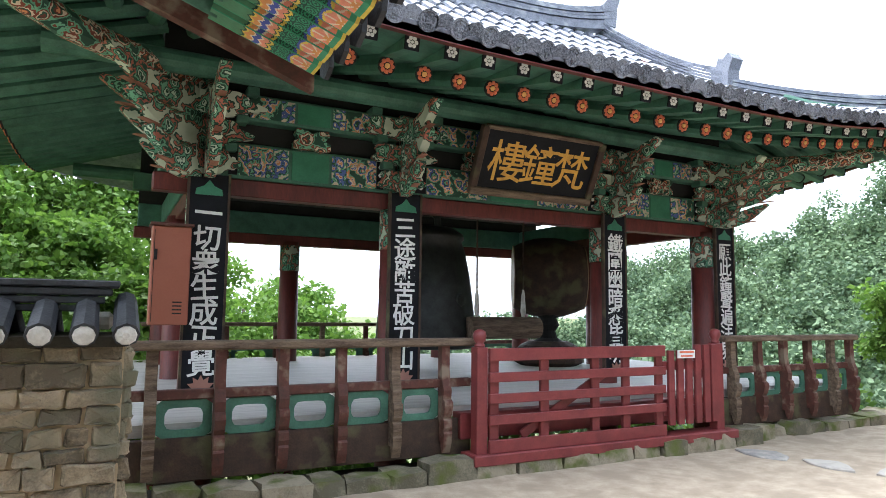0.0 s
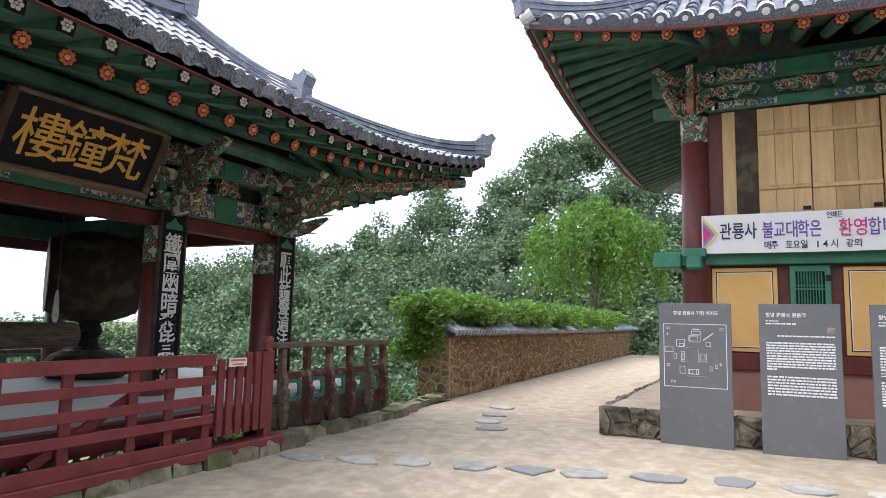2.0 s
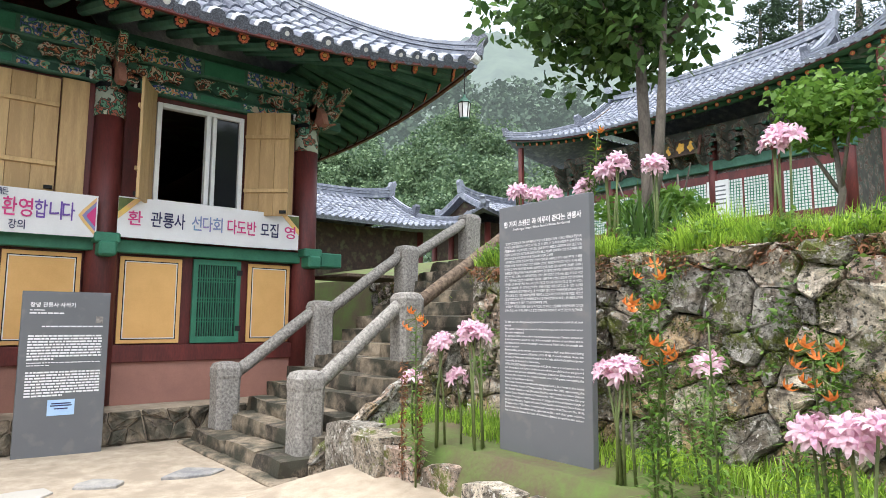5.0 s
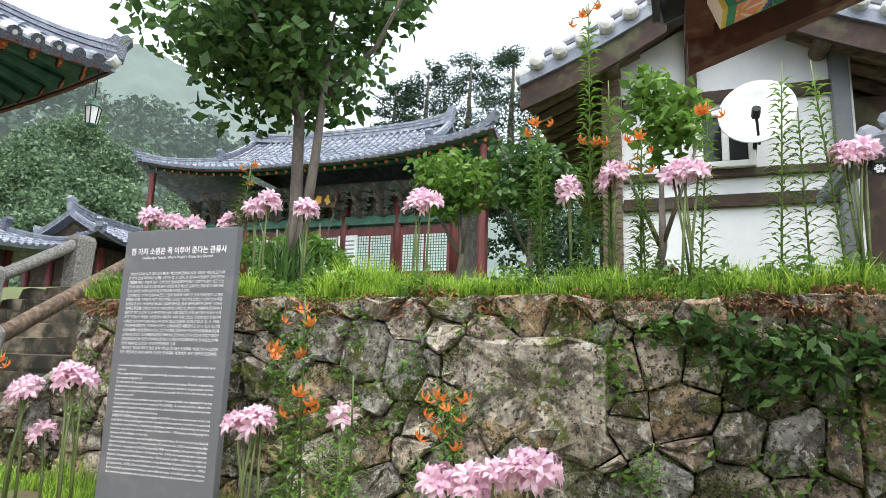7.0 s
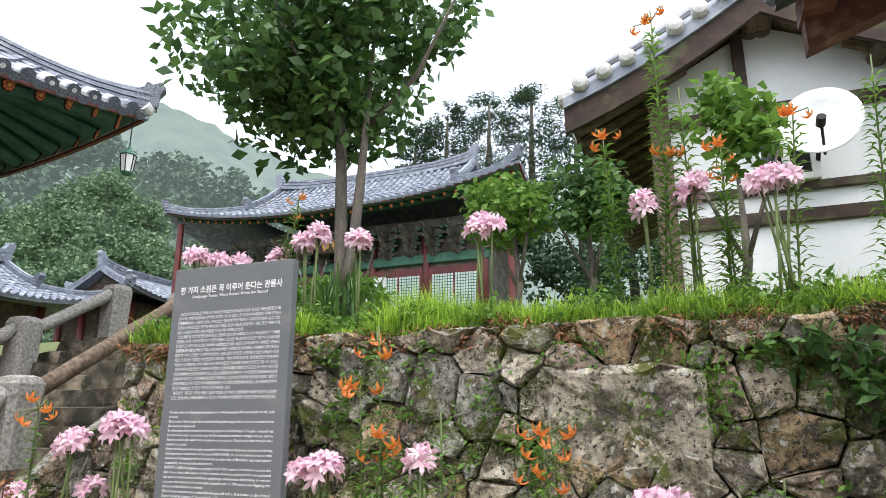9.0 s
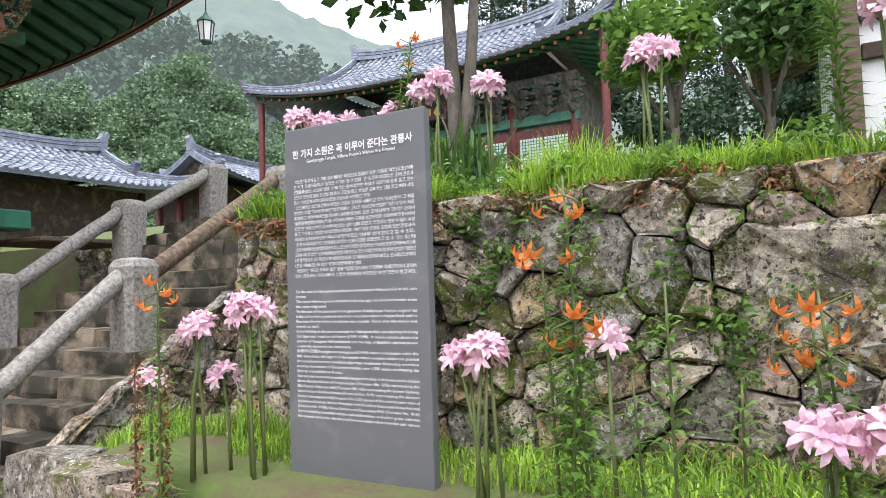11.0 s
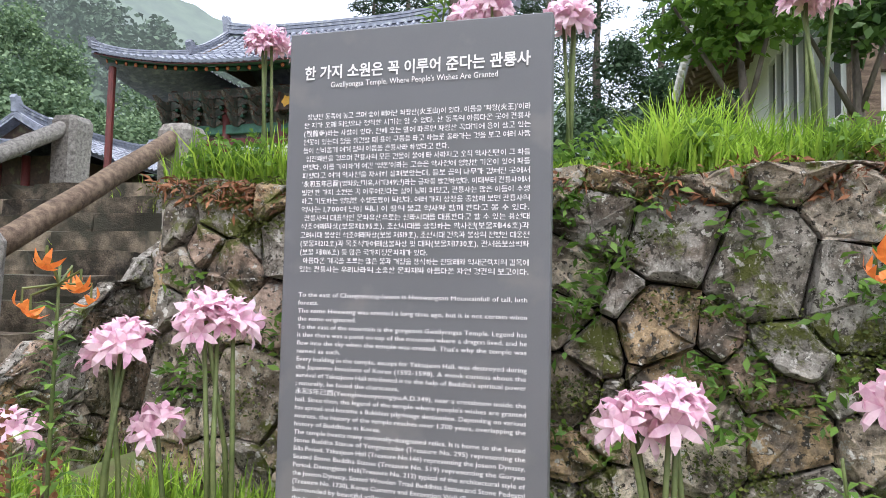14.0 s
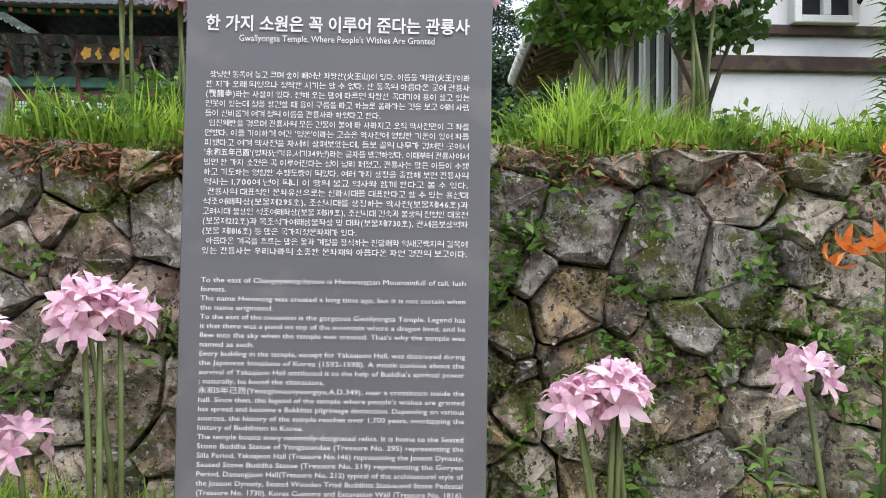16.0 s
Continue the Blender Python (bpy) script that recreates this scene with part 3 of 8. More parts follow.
def dot_mesh():
    bm = bmesh.new()
    box(bm, -0.065, 0.065, -0.065, 0.065, -0.01, 0.004)
    n0 = len(bm.faces)
    for k in range(6):
        lathe(bm, [(0.018, 0), (0.017, 0.008)], (0.034 * math.cos(k * math.pi / 3), 0.034 * math.sin(k * math.pi / 3), 0), 7)
    lathe(bm, [(0.014, 0), (0.013, 0.008)], seg=7)
    bm.faces.ensure_lookup_table()
    for i, f in enumerate(bm.faces):
        f.material_index = 0 if i < n0 else 1
    me = bpy.data.meshes.new("rafter_end_plate")
    bm.to_mesh(me)
    bm.free()
    me.materials.append(M_BLACK)
    me.materials.append(M_WHITE)
    return me


DOTS = dot_mesh()


def rafters(top, place, side, half, out_flower, inset, gap=0.36, length=2.0, drop=0.28, flying=True, corner=1.6, r=0.075, fly_len=0.55):
    """Round rafters with blossom ends under one eave, square flying rafters above them; fanned at the corners."""
    n = int(2 * (half - 0.3) / gap)
    for i in range(n + 1):
        u = (i - n / 2) * gap
        a = place(side, u, out_flower)
        a.z -= drop
        core = half - corner
        ub = max(-core, min(core, u))
        far = length if abs(u) <= core else length
        b = place(side, ub if abs(u) > core else u, out_flower + far)
        if abs(u) > core:
            over = (abs(u) - core) / corner
            b = place(side, math.copysign(core + 0.15 * over, u), out_flower + far * (1 - 0.15 * over))
        b.z = max(a.z + 0.25 * (b - a).length, a.z + 0.3) if (b - a).length > 0 else b.z
        b.z = a.z + 0.33 * Vector((b.x - a.x, b.y - a.y)).length
        part("rafter", tubem([a, b], [r, r * 1.1], 8), M_GREEN, top)
        d = (a - b).normalized()
        q = d.to_track_quat("Z", "Y").to_matrix().to_4x4()
        o = link_mesh("blossom", BLOSSOM, None, top)
        o.matrix_local = Matrix.Translation(a + d * 0.022) @ q @ Matrix.Scale(r / 0.075 * 0.95, 4)
        if flying:
            e = place(side, u * (1 + 0.0), 0.14)
            e.z -= 0.17
            f = place(side, ub if abs(u) > core else u, out_flower + fly_len)
            f.z = e.z + 0.22 * Vector((f.x - e.x, f.y - e.y)).length
            dd = (e - f).normalized()
            q = dd.to_track_quat("Z", "Y").to_matrix().to_4x4()
            bm = boxm(-0.055, 0.055, -0.06, 0.06, -(e - f).length, 0)
            bmesh.ops.transform(bm, matrix=Matrix.Translation(e) @ q, verts=bm.verts)
            part("flying_rafter", bm, M_GREEN, top)
            o = link_mesh("rafter_end_plate", DOTS, None, top)
            o.matrix_local = Matrix.Translation(e + dd * 0.012) @ q
    # boards along the eave and above the rafters
    for dd, dz, w, h, mt in ((0.03, -0.12, 0.06, 0.07, M_RED), (out_flower - 0.02, -drop + r + 0.03, 0.05, 0.06, M_RED)):
        pts = [place(side, half * (2 * i / 24 - 1) * 0.985, dd) + Vector((0, 0, dz)) for i in range(25)]
        ribbon(top, "eave_board", pts, w, h, mt)
    soffit(top, place, side, half, out_flower, length, drop - r - 0.02)


def ribbon(top, name, pts, w, h, mt):
    vs, fs = [], []
    for i, p in enumerate(pts):
        q = pts[min(i + 1, len(pts) - 1)] - pts[max(i - 1, 0)]
        s = Vector((-q.y, q.x, 0)).normalized() * (w / 2)
        vs += [p - s, p + s, p + s + Vector((0, 0, h)), p - s + Vector((0, 0, h))]
    for i in range(len(pts) - 1):
        for c in range(4):
            a, b = i * 4 + c, i * 4 + (c + 1) % 4
            fs.append((a, b, b + 4, a + 4))
    m = 4 * (len(pts) - 1)
    fs += [(3, 2, 1, 0), (m, m + 1, m + 2, m + 3)]
    return py_ob(name, vs, fs, mt, top)


def soffit(top, place, side, half, d0, length, drop):
    """Boarding above the rafters, cut back along the hips."""
    vs, fs, n = [], [], 24
    for i in range(n + 1):
        u = half * (2 * i / n - 1) * 0.97
        room = max(0.15, (half - abs(u)) * 0.9)
        a = place(side, u, 0.1)
        a.z -= 0.12
        m = place(side, u, min(d0, room))
        m.z -= drop
        far = min(d0 + length, room)
        b = place(side, u, far)
        b.z = min(m.z + 0.33 * max(0, far - d0), b.z - 0.14)
        vs += [a, m, b]
    for i in range(n):
        for k in (0, 1):
            fs.append((i * 3 + k, i * 3 + k + 1, i * 3 + k + 4, i * 3 + k + 3))
    py_ob("soffit_board", vs, fs, M_GREEN, top)


# ---- carved brackets ----
def horn(length, h, curl=0.5):
    """Outline of a carved arm with an upturned beak, root at x=0."""
    pts = []
    n = 12
    for i in range(n + 1):
        t = i / n
        pts.append((length * t, -h * 0.5 + curl * h * 1.5 * t ** 2.2 - 0.25 * h * math.sin(t * math.pi)))
    for i in range(n, -1, -1):
        t = i / n
        pts.append((length * t * 0.96, -h * 0.5 + curl * h * 1.5 * t ** 2.2 + h * (1 - 0.93 * t) * (1 + 0.22 * math.sin(t * 9.0)) + 0.01))
    return pts


def cloud(w, h):
    """Outline of a carved cloud plate, centred."""
    pts = []
    n = 28
    for i in range(n):
        a = 2 * math.pi * i / n
        r = 1 + 0.16 * math.cos(5 * a + 0.6)
        pts.append((w / 2 * math.cos(a) * r, h / 2 * math.sin(a) * r))
    return pts


def bracket(name, m, tiers=3, reach=0.75, h=0.2, mat_a=None, mat_tip=None, label="", corner=False):
    """A bracket set on a column: stacked carved arms outward (local -y), plates along the wall, small bearing blocks."""
    top = empty(name, m)
    tagged(top, label, "bracket")
    mat_a, mat_tip = mat_a or M_SCROLL, mat_tip or M_CREAM
    dirs = [-90] if not corner else [-90, -45, 0] if corner > 0 else [-90, -135, 180]
    for t in range(tiers):
        z = t * h * 1.25
        for a in dirs:
            k = 1.35 if a in (-45, -135) else 1.0
            rot = Matrix.Translation((0, 0, z)) @ Matrix.Rotation(radians(a), 4, "Z")
            part("carved_arm", plate(bmesh.new(), horn(reach * k * (0.75 + 0.22 * t), h * 1.3, 0.62), 0.1, rot), mat_a, top)
            part("arm_edge", plate(bmesh.new(), [(p[0], p[1] * 0.22 - h * 0.52) for p in horn(reach * k * (0.62 + 0.2 * t), h * 0.6, 0.9)], 0.07, rot), mat_tip, top)
        part("wall_arm", plate(bmesh.new(), cloud(0.55 + 0.2 * t, h * 1.1), 0.08, Matrix.Translation((0, -0.06 - 0.05 * t, z))), mat_a, top)
        for sx in (-1, 1):
            x = sx * (0.2 + 0.09 * t)
            part("bearing_block", boxm(x - 0.06, x + 0.06, -0.15 - 0.05 * t, -0.03, z + h * 0.5, z + h * 0.85, 0.008), M_GREEN, top)
    return top


# ---- retaining walls of fitted stones ----
def cells(w, h, size, seed, squash=0.8, rough=False):
    """Irregular stone outlines that tile a w x h rectangle."""
    rnd = random.Random(seed)
    nx, ny = max(2, round(w / size)), max(2, round(h / (size * squash)))
    sites = []
    for j in range(ny):
        for i in range(nx):
            if rough and rnd.random() < 0.16:
                continue
            sites.append((w * (i + 0.5 + 0.5 * (j % 2) - 0.25 + rnd.uniform(-0.42, 0.42)) / nx, h * (j + 0.5 + rnd.uniform(-0.42, 0.42)) / ny, rnd.uniform(-0.1, 0.1) * size * size * (4.0 if rough else 1.0)))
            if rough and rnd.random() < 0.3:
                sites.append((sites[-1][0] + rnd.uniform(-0.7, 0.7) * size, sites[-1][1] + rnd.uniform(-0.6, 0.6) * size, -0.2 * size * size))
    out = []
    for k, (px, py, pw) in enumerate(sites):
        poly = [(0, 0), (w, 0), (w, h), (0, h)]
        for q, (qx, qy, qw) in enumerate(sites):
            if q == k or abs(qx - px) > 3.2 * size or abs(qy - py) > 3.2 * size:
                continue
            nx_, ny_ = qx - px, qy - py
            c = (qx * qx + qy * qy - px * px - py * py + pw - qw) / 2
            new_poly = []
            for i in range(len(poly)):
                a, b = poly[i], poly[(i + 1) % len(poly)]
                da, db = a[0] * nx_ + a[1] * ny_ - c, b[0] * nx_ + b[1] * ny_ - c
                if da <= 0:
                    new_poly.append(a)
                if (da < 0) != (db < 0) and abs(da - db) > 1e-9:
                    t = da / (da - db)
                    new_poly.append((a[0] + (b[0] - a[0]) * t, a[1] + (b[1] - a[1]) * t))
            poly = new_poly
            if len(poly) < 3:
                break
        if len(poly) >= 3:
            out.append(poly)
    return out


def stone_mesh(poly, gap, depth, rnd, round_off=0.3):
    """One stone from its outline: back edge, proud shoulder, rounded face. Local x, z in the wall, -y out of it."""
    cx, cz = sum(p[0] for p in poly) / len(poly), sum(p[1] for p in poly) / len(poly)
    ring = []
    for i in range(len(poly)):
        a, b = poly[i], poly[(i + 1) % len(poly)]
        span = math.hypot(b[0] - a[0], b[1] - a[1])
        for t in (0.06, 0.5, 0.94) if span > 0.14 else (0.1, 0.9) if span > 0.05 else (0.5,):
            ring.append((a[0] + (b[0] - a[0]) * t, a[1] + (b[1] - a[1]) * t))
    rad = sum(math.hypot(p[0] - cx, p[1] - cz) for p in ring) / len(ring)
    vs, fs, n = [], [], len(ring)
    tilt_x, tilt_z, proud = rnd.uniform(-0.3, 0.3), rnd.uniform(-0.3, 0.3), rnd.uniform(0.35, 1.25) * depth
    for k, (shr, out) in enumerate(((gap, -0.6), (gap * 1.1, 0.35), (gap + round_off * 0.35 * rad, 0.85), (gap + round_off * 1.6 * rad, 1.05))):
        for p in ring:
            dx, dz = p[0] - cx, p[1] - cz
            d = math.hypot(dx, dz)
            f = max(0.05, (d - shr) / d)
            x, z = cx + dx * f, cz + dz * f
            y = -proud * out + ((dx * tilt_x + dz * tilt_z) * 0.5 + rnd.uniform(-0.26, 0.26) * depth if k >= 2 else 0)
            vs.append((x + (rnd.uniform(-0.006, 0.006) if k else 0), y, z + (rnd.uniform(-0.006, 0.006) if k else 0)))
    for k in range(3):
        for i in range(n):
            fs.append((k * n + i, k * n + (i + 1) % n, (k + 1) * n + (i + 1) % n, (k + 1) * n + i))
    vs.append((cx, -proud * 1.04 + rnd.uniform(-0.25, 0.25) * depth, cz))
    for i in range(n):
        fs.append((3 * n + i, 3 * n + (i + 1) % n, 4 * n))
    return vs, fs


def stone_face(parent, w, h, size, m, mat, gap=0.012, depth=0.09, seed=1, squash=0.8, keep=300, top_line=None, smooth_face=False, round_off=0.3, name="stone", slab=None):
    rnd = random.Random(seed)
    V, F = [], []
    if slab:
        x0, x1, z0, z1 = slab
        vs, fs = stone_mesh([(x0 - 0.12, z0 - 0.1), (x0 + 0.2, z0 - 0.12), (x1 + 0.13, z0 - 0.1), (x1 + 0.14, z1 + 0.06), (x1 - 0.1, z1 + 0.12), (x0 - 0.11, z1 + 0.11)], 0.004, depth * 1.1, rnd, 0.08)
        py_ob("slab_stone", vs, fs, mat, parent).matrix_local = m
    for i, poly in enumerate(cells(w, h, size, seed, squash, mat is M_STONE)):
        if slab:
            cx_, cz_ = sum(p[0] for p in poly) / len(poly), sum(p[1] for p in poly) / len(poly)
            if slab[0] < cx_ < slab[1] and slab[2] < cz_ < slab[3]:
                continue
        if top_line:
            poly = [(x, min(z, top_line(x))) for x, z in poly]
            if max(p[1] for p in poly) - min(p[1] for p in poly) < 0.05:
                continue
        vs, fs = stone_mesh(poly, gap, depth, rnd, round_off)
        if i < keep:
            o = py_ob(name, vs, fs, mat, parent, smooth=smooth_face)
            o.matrix_local = m
        else:
            k = len(V)
            V += [m @ Vector(v) for v in vs]
            F += [tuple(a + k for a in f) for f in fs]
    if V:
        tagged(py_ob("far_stones", V, F, mat, parent), kind="stuff")


def coursed_face(parent, w, h, m, mat, seed):
    """Squared stones laid in uneven courses, each one its own piece."""
    rnd = random.Random(seed)
    z = 0.0
    while z < h - 0.03:
        dz = min(rnd.uniform(0.085, 0.155), h - z)
        x = -rnd.uniform(0, 0.06)
        while x < w:
            dx = rnd.uniform(0.14, 0.34)
            if w - x - dx < 0.1:
                dx = w - x
            j = [rnd.uniform(-0.011, 0.011) for _ in range(8)]
            x0, x1 = max(0, x), x + dx
            poly = [(x0 + j[0], z + j[1]), (x1 + j[2], z + j[3]), (x1 + j[4], z + dz + j[5]), (x0 + j[6], z + dz + j[7])]
            vs, fs = stone_mesh(poly, 0.006, 0.045, rnd, 0.10)
            py_ob("stone", vs, fs, mat, parent, smooth=False).matrix_local = m
            x += dx
        z += dz


# ---- retaining wall of the terrace ----
retaining = empty("wall_terrace")
tagged(retaining, "mossy fitted field stone retaining wall below the grassy terrace", "wall", kind="structure")
part("wall_core", boxm(-9, 5.62, -4.7, -4.02, -0.2, 1.99), M_JOINT, retaining)
part("soil_lip", boxm(-9, 5.65, -4.7, -4.05, 1.9, 2.03, 0.02), M_JOINT, retaining)
stone_face(retaining, 5.4, 1.88, 0.235, pose(5.7, -4.0, 0.25, 0, 0, 180), M_STONE, seed=4, keep=300, depth=0.075, gap=0.004, round_off=0.14, slab=(3.3, 4.0, 1.1, 1.48), top_line=lambda x: 1.84 + 0.08 * noise.noise((x * 2.5, 3.0, 0)))
stone_face(retaining, 6.0, 1.85, 0.34, pose(0.3, -4.0, 0.25, 0, 0, 180), M_STONE, seed=5, keep=120, depth=0.08, gap=0.004, round_off=0.14)
AX, AY, BX, BY = 5.68, -3.98, 7.18, -6.62
LA = math.hypot(BX - AX, BY - AY)
YA = math.degrees(math.atan2(BY - AY, BX - AX)) + 180
part("side_core", boxm(0, LA, 0.03, 0.5, -0.2, 2.0), M_JOINT, retaining).matrix_local = pose(BX, BY, 0, 0, 0, YA)
part("side_lip", boxm(0, LA, -0.02, 0.5, 2.0, 2.12, 0.02), M_SOIL, retaining).matrix_local = pose(BX, BY, 0, 0, 0, YA)
stone_face(retaining, LA, 2.0, 0.26, pose(BX, BY, 0.1, 0, 0, YA), M_STONE, seed=6, keep=100, depth=0.08, gap=0.006, round_off=0.14)


# rough side of the stair
side = tagged(empty("wall_stair_side"), "rough stone side wall of the stair", "wall", kind="structure")
stone_face(side, 3.7, 2.6, 0.26, pose(7.1, -2.95, 0, 0, 0, -90), M_STONE, seed=8, keep=120, depth=0.06, gap=0.004, round_off=0.14, top_line=lambda x: 0.184 * (math.floor((x + 0.17) / 0.29) + 1) - 0.04)


# ---- grey information boards ----
def board(name, x, y, z, yaw, w=0.92, h=1.9, label=""):
    top = empty(name, pose(x, y, z, 0, 0, yaw))
    tagged(top, label, "sign")
    part("panel", boxm(-w / 2, w / 2, -0.03, 0.03, -0.05, h, 0.004), M_GREY, top)
    return top


boards = []
for i, (y, lab) in enumerate(((1.34, "grey metal board with a white line map of the grounds"), (0.09, "grey metal board with white printed paragraphs"), (-1.14, "grey metal board with white paragraphs and a blue sticker"))):
    boards.append(tagged(board("information_board", 9.85, y, 0.0, -90, label=lab), group="three grey boards"))
board_d = board("information_board", 4.32, -3.45, 0.6, 180, h=1.9, label="tall grey metal board with white text beside the flower bed")


# ---- bell pavilion ----
PAV_Y, PAV_B = 7.3, 12.2
COLS = [0.85, 2.95, 6.05, 8.0]


def holed_panel(x0, x1, z0, z1, y, thick, ow=0.76, oh=0.6):
    """A board with a lobed oval opening."""
    bm = bmesh.new()
    n = 24
    cx, cz, hw, hh = (x0 + x1) / 2, (z0 + z1) / 2, (x1 - x0) / 2, (z1 - z0) / 2
    rows = []
    for yy in (y - thick / 2, y + thick / 2):
        inner, outer = [], []
        for k in range(n):
            a = 2 * math.pi * (k + 0.5) / n
            c, s = math.cos(a), math.sin(a)
            e = 0.55
            lob = 1 - 0.10 * (abs(c) > 0.72) * (abs(s) < 0.68)
            inner.append(bm.verts.new((cx + hw * ow * math.copysign(abs(c) ** e, c) * lob, yy, cz + hh * oh * math.copysign(abs(s) ** e, s))))
            q = 1 / max(abs(c), abs(s))
            outer.append(bm.verts.new((cx + hw * c * q, yy, cz + hh * s * q)))
        rows.append((inner, outer))
    for k in range(n):
        j = (k + 1) % n
        (i0, o0), (i1, o1) = rows
        bm.faces.new((i0[k], i0[j], o0[j], o0[k]))
        bm.faces.new((i1[j], i1[k], o1[k], o1[j]))
        bm.faces.new((i0[j], i0[k], i1[k], i1[j]))
        bm.faces.new((o0[k], o0[j], o1[j], o1[k]))
    return bm


def painted_bay(parent, x0, x1, y, z0, z1, s=-1, m=None):
    """One bay of a painted beam: blossom panels and striped bands at both ends, plain green middle, spotted end strips."""
    w = x1 - x0
    t = 0.012
    spans = [(0.0, 0.05, M_BLACK), (0.055, 0.26, M_FLORAL), (0.265, 0.36, M_BAND), (0.38, 0.62, M_GREEN2), (0.64, 0.735, M_BAND), (0.74, 0.945, M_FLORAL), (0.95, 1.0, M_BLACK)]
    for a, b, mt in spans:
        ya = y + s * 0.002
        bm = boxm(x0 + a * w, x0 + b * w, min(ya, ya + s * t), max(ya, ya + s * t), z0 + 0.03, z1 - 0.03, 0.003)
        if m is not None:
            bmesh.ops.transform(bm, matrix=m, verts=bm.verts)
        part("painted_panel", bm, mt, parent)
        if mt is M_FLORAL:
            bm = bmesh.new()
            r = min((b - a) * w, z1 - z0) * 0.42
            lathe(bm, [(r, 0), (r * 0.98, 0.012), (r * 0.7, 0.016), (r * 0.66, 0.022), (r * 0.3, 0.024), (r * 0.26, 0.03)], seg=16)
            mm = Matrix.Translation((x0 + (a + b) / 2 * w, ya + s * t, (z0 + z1) / 2)) @ Matrix.Rotation(radians(90 * (1 if s < 0 else -1)), 4, "X")
            bmesh.ops.transform(bm, matrix=mm if m is None else m @ mm, verts=bm.verts)
            part("medallion", bm, M_FLORAL, parent)
        if mt is M_BLACK:
            for k in range(3):
                bm = bmesh.new()
                lathe(bm, [(0.026, 0), (0.024, 0.012), (0.01, 0.014)], seg=6)
                mm = Matrix.Translation((x0 + (a + b) / 2 * w, ya + s * t, z0 + (z1 - z0) * (k + 1) / 4)) @ Matrix.Rotation(radians(90 * (1 if s < 0 else -1)), 4, "X")
                bmesh.ops.transform(bm, matrix=mm if m is None else m @ mm, verts=bm.verts)
                part("white_spot", bm, M_WHITE, parent)


pav = empty("bell_pavilion")
tagged(pav, "oxblood timber frame of the bell pavilion standing on stilts", "pavilion")
for yy in (PAV_Y, PAV_B):
    for x in COLS:
        part("column", tubem([(x, yy, -3.5), (x, yy, 0.6), (x, yy, 2.75)], [0.185, 0.18, 0.165], 20), M_RED, pav, smooth=True)
        part("column_cap", tubem([(x, yy, 2.22), (x, yy, 2.68)], 0.178, 20), M_SCROLL, pav, "green painted column head", smooth=True)
for x in (COLS[0], COLS[3]):
    part("side_lintel", boxm(x - 0.08, x + 0.08, PAV_Y, PAV_B, 2.70, 2.9, 0.01), M_RED, pav)
    part("side_beam", boxm(x - 0.1, x + 0.1, PAV_Y, PAV_B, 2.9, 3.24, 0.01), M_GREEN, pav)
    part("column", tubem([(x, 9.75, -3.5), (x, 9.75, 2.75)], 0.17, 18), M_RED, pav, smooth=True)
for yy, s in ((PAV_Y, -1), (PAV_B, 1)):
    part("lintel", boxm(0.35, 8.45, yy - 0.09, yy + 0.09, 2.68, 2.86, 0.012), M_RED, pav)
    part("painted_beam", boxm(0.4, 8.4, yy - 0.11, yy + 0.11, 2.865, 3.24, 0.012), M_GREEN, pav)
    part("upper_beam", boxm(0.3, 8.5, yy - 0.20, yy + 0.05, 3.46, 3.74, 0.012), M_GREEN, pav)
    # near-black board added as shade behind the brackets; also blocks sky light
    part("bracket_shade_board", boxm(0.4, 8.4, yy - 0.03, yy + 0.03, 3.24, 4.5), M_DARK, pav)
    part("eave_purlin", tubem([(-0.6, yy - s * -0.55, 3.82), (9.4, yy - s * -0.55, 3.82)], 0.11, 12), M_GREEN, pav)
    for a, b in zip(COLS, COLS[1:]):
        if s < 0:
            painted_bay(pav, a + 0.2, b - 0.2, yy - 0.11, 2.865, 3.24)
            painted_bay(pav, a + 0.3, b - 0.3, yy - 0.20, 3.46, 3.74)
        for k in (1,) if b - a < 2.5 else (1, 2):
            x = a + (b - a) * k / (2 if b - a < 2.5 else 3)
            part("carved_strut", plate(bmesh.new(), [(-0.2, 0.0), (-0.1, -0.02), (0, 0.01), (0.1, -0.02), (0.2, 0), (0.2, 0.07), (0.14, 0.1), (0.19, 0.16), (0.17, 0.21), (0.06, 0.2), (0, 0.16), (-0.06, 0.2), (-0.17, 0.21), (-0.19, 0.16), (-0.14, 0.1), (-0.2, 0.07)], 0.12, Matrix.Translation((x, yy + s * 0.12, 3.245))), M_SCROLL_RED, pav)
# cross beams and ceiling near-black: shade under the roof put in the colour
for y in (8.1, 9.75, 11.3):
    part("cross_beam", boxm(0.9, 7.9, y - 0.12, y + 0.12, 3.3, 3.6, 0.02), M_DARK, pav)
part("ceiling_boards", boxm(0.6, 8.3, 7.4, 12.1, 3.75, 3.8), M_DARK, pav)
part("floor", boxm(-0.1, 9.45, 6.12, 13.2, 0.5, 0.6), material("pale_plank_floor", (0.55, 0.53, 0.50), (0.38, 0.36, 0.34), 0.6, 3, stretch=(0.3, 5, 1), bump=0.15), pav, "pale worn plank floor")
for x in (0.85, 2.95, 6.05, 8.0):
    part("floor_joist", boxm(x - 0.11, x + 0.11, 6.15, 13.1, 0.22, 0.5), M_WOOD_DARK, pav)

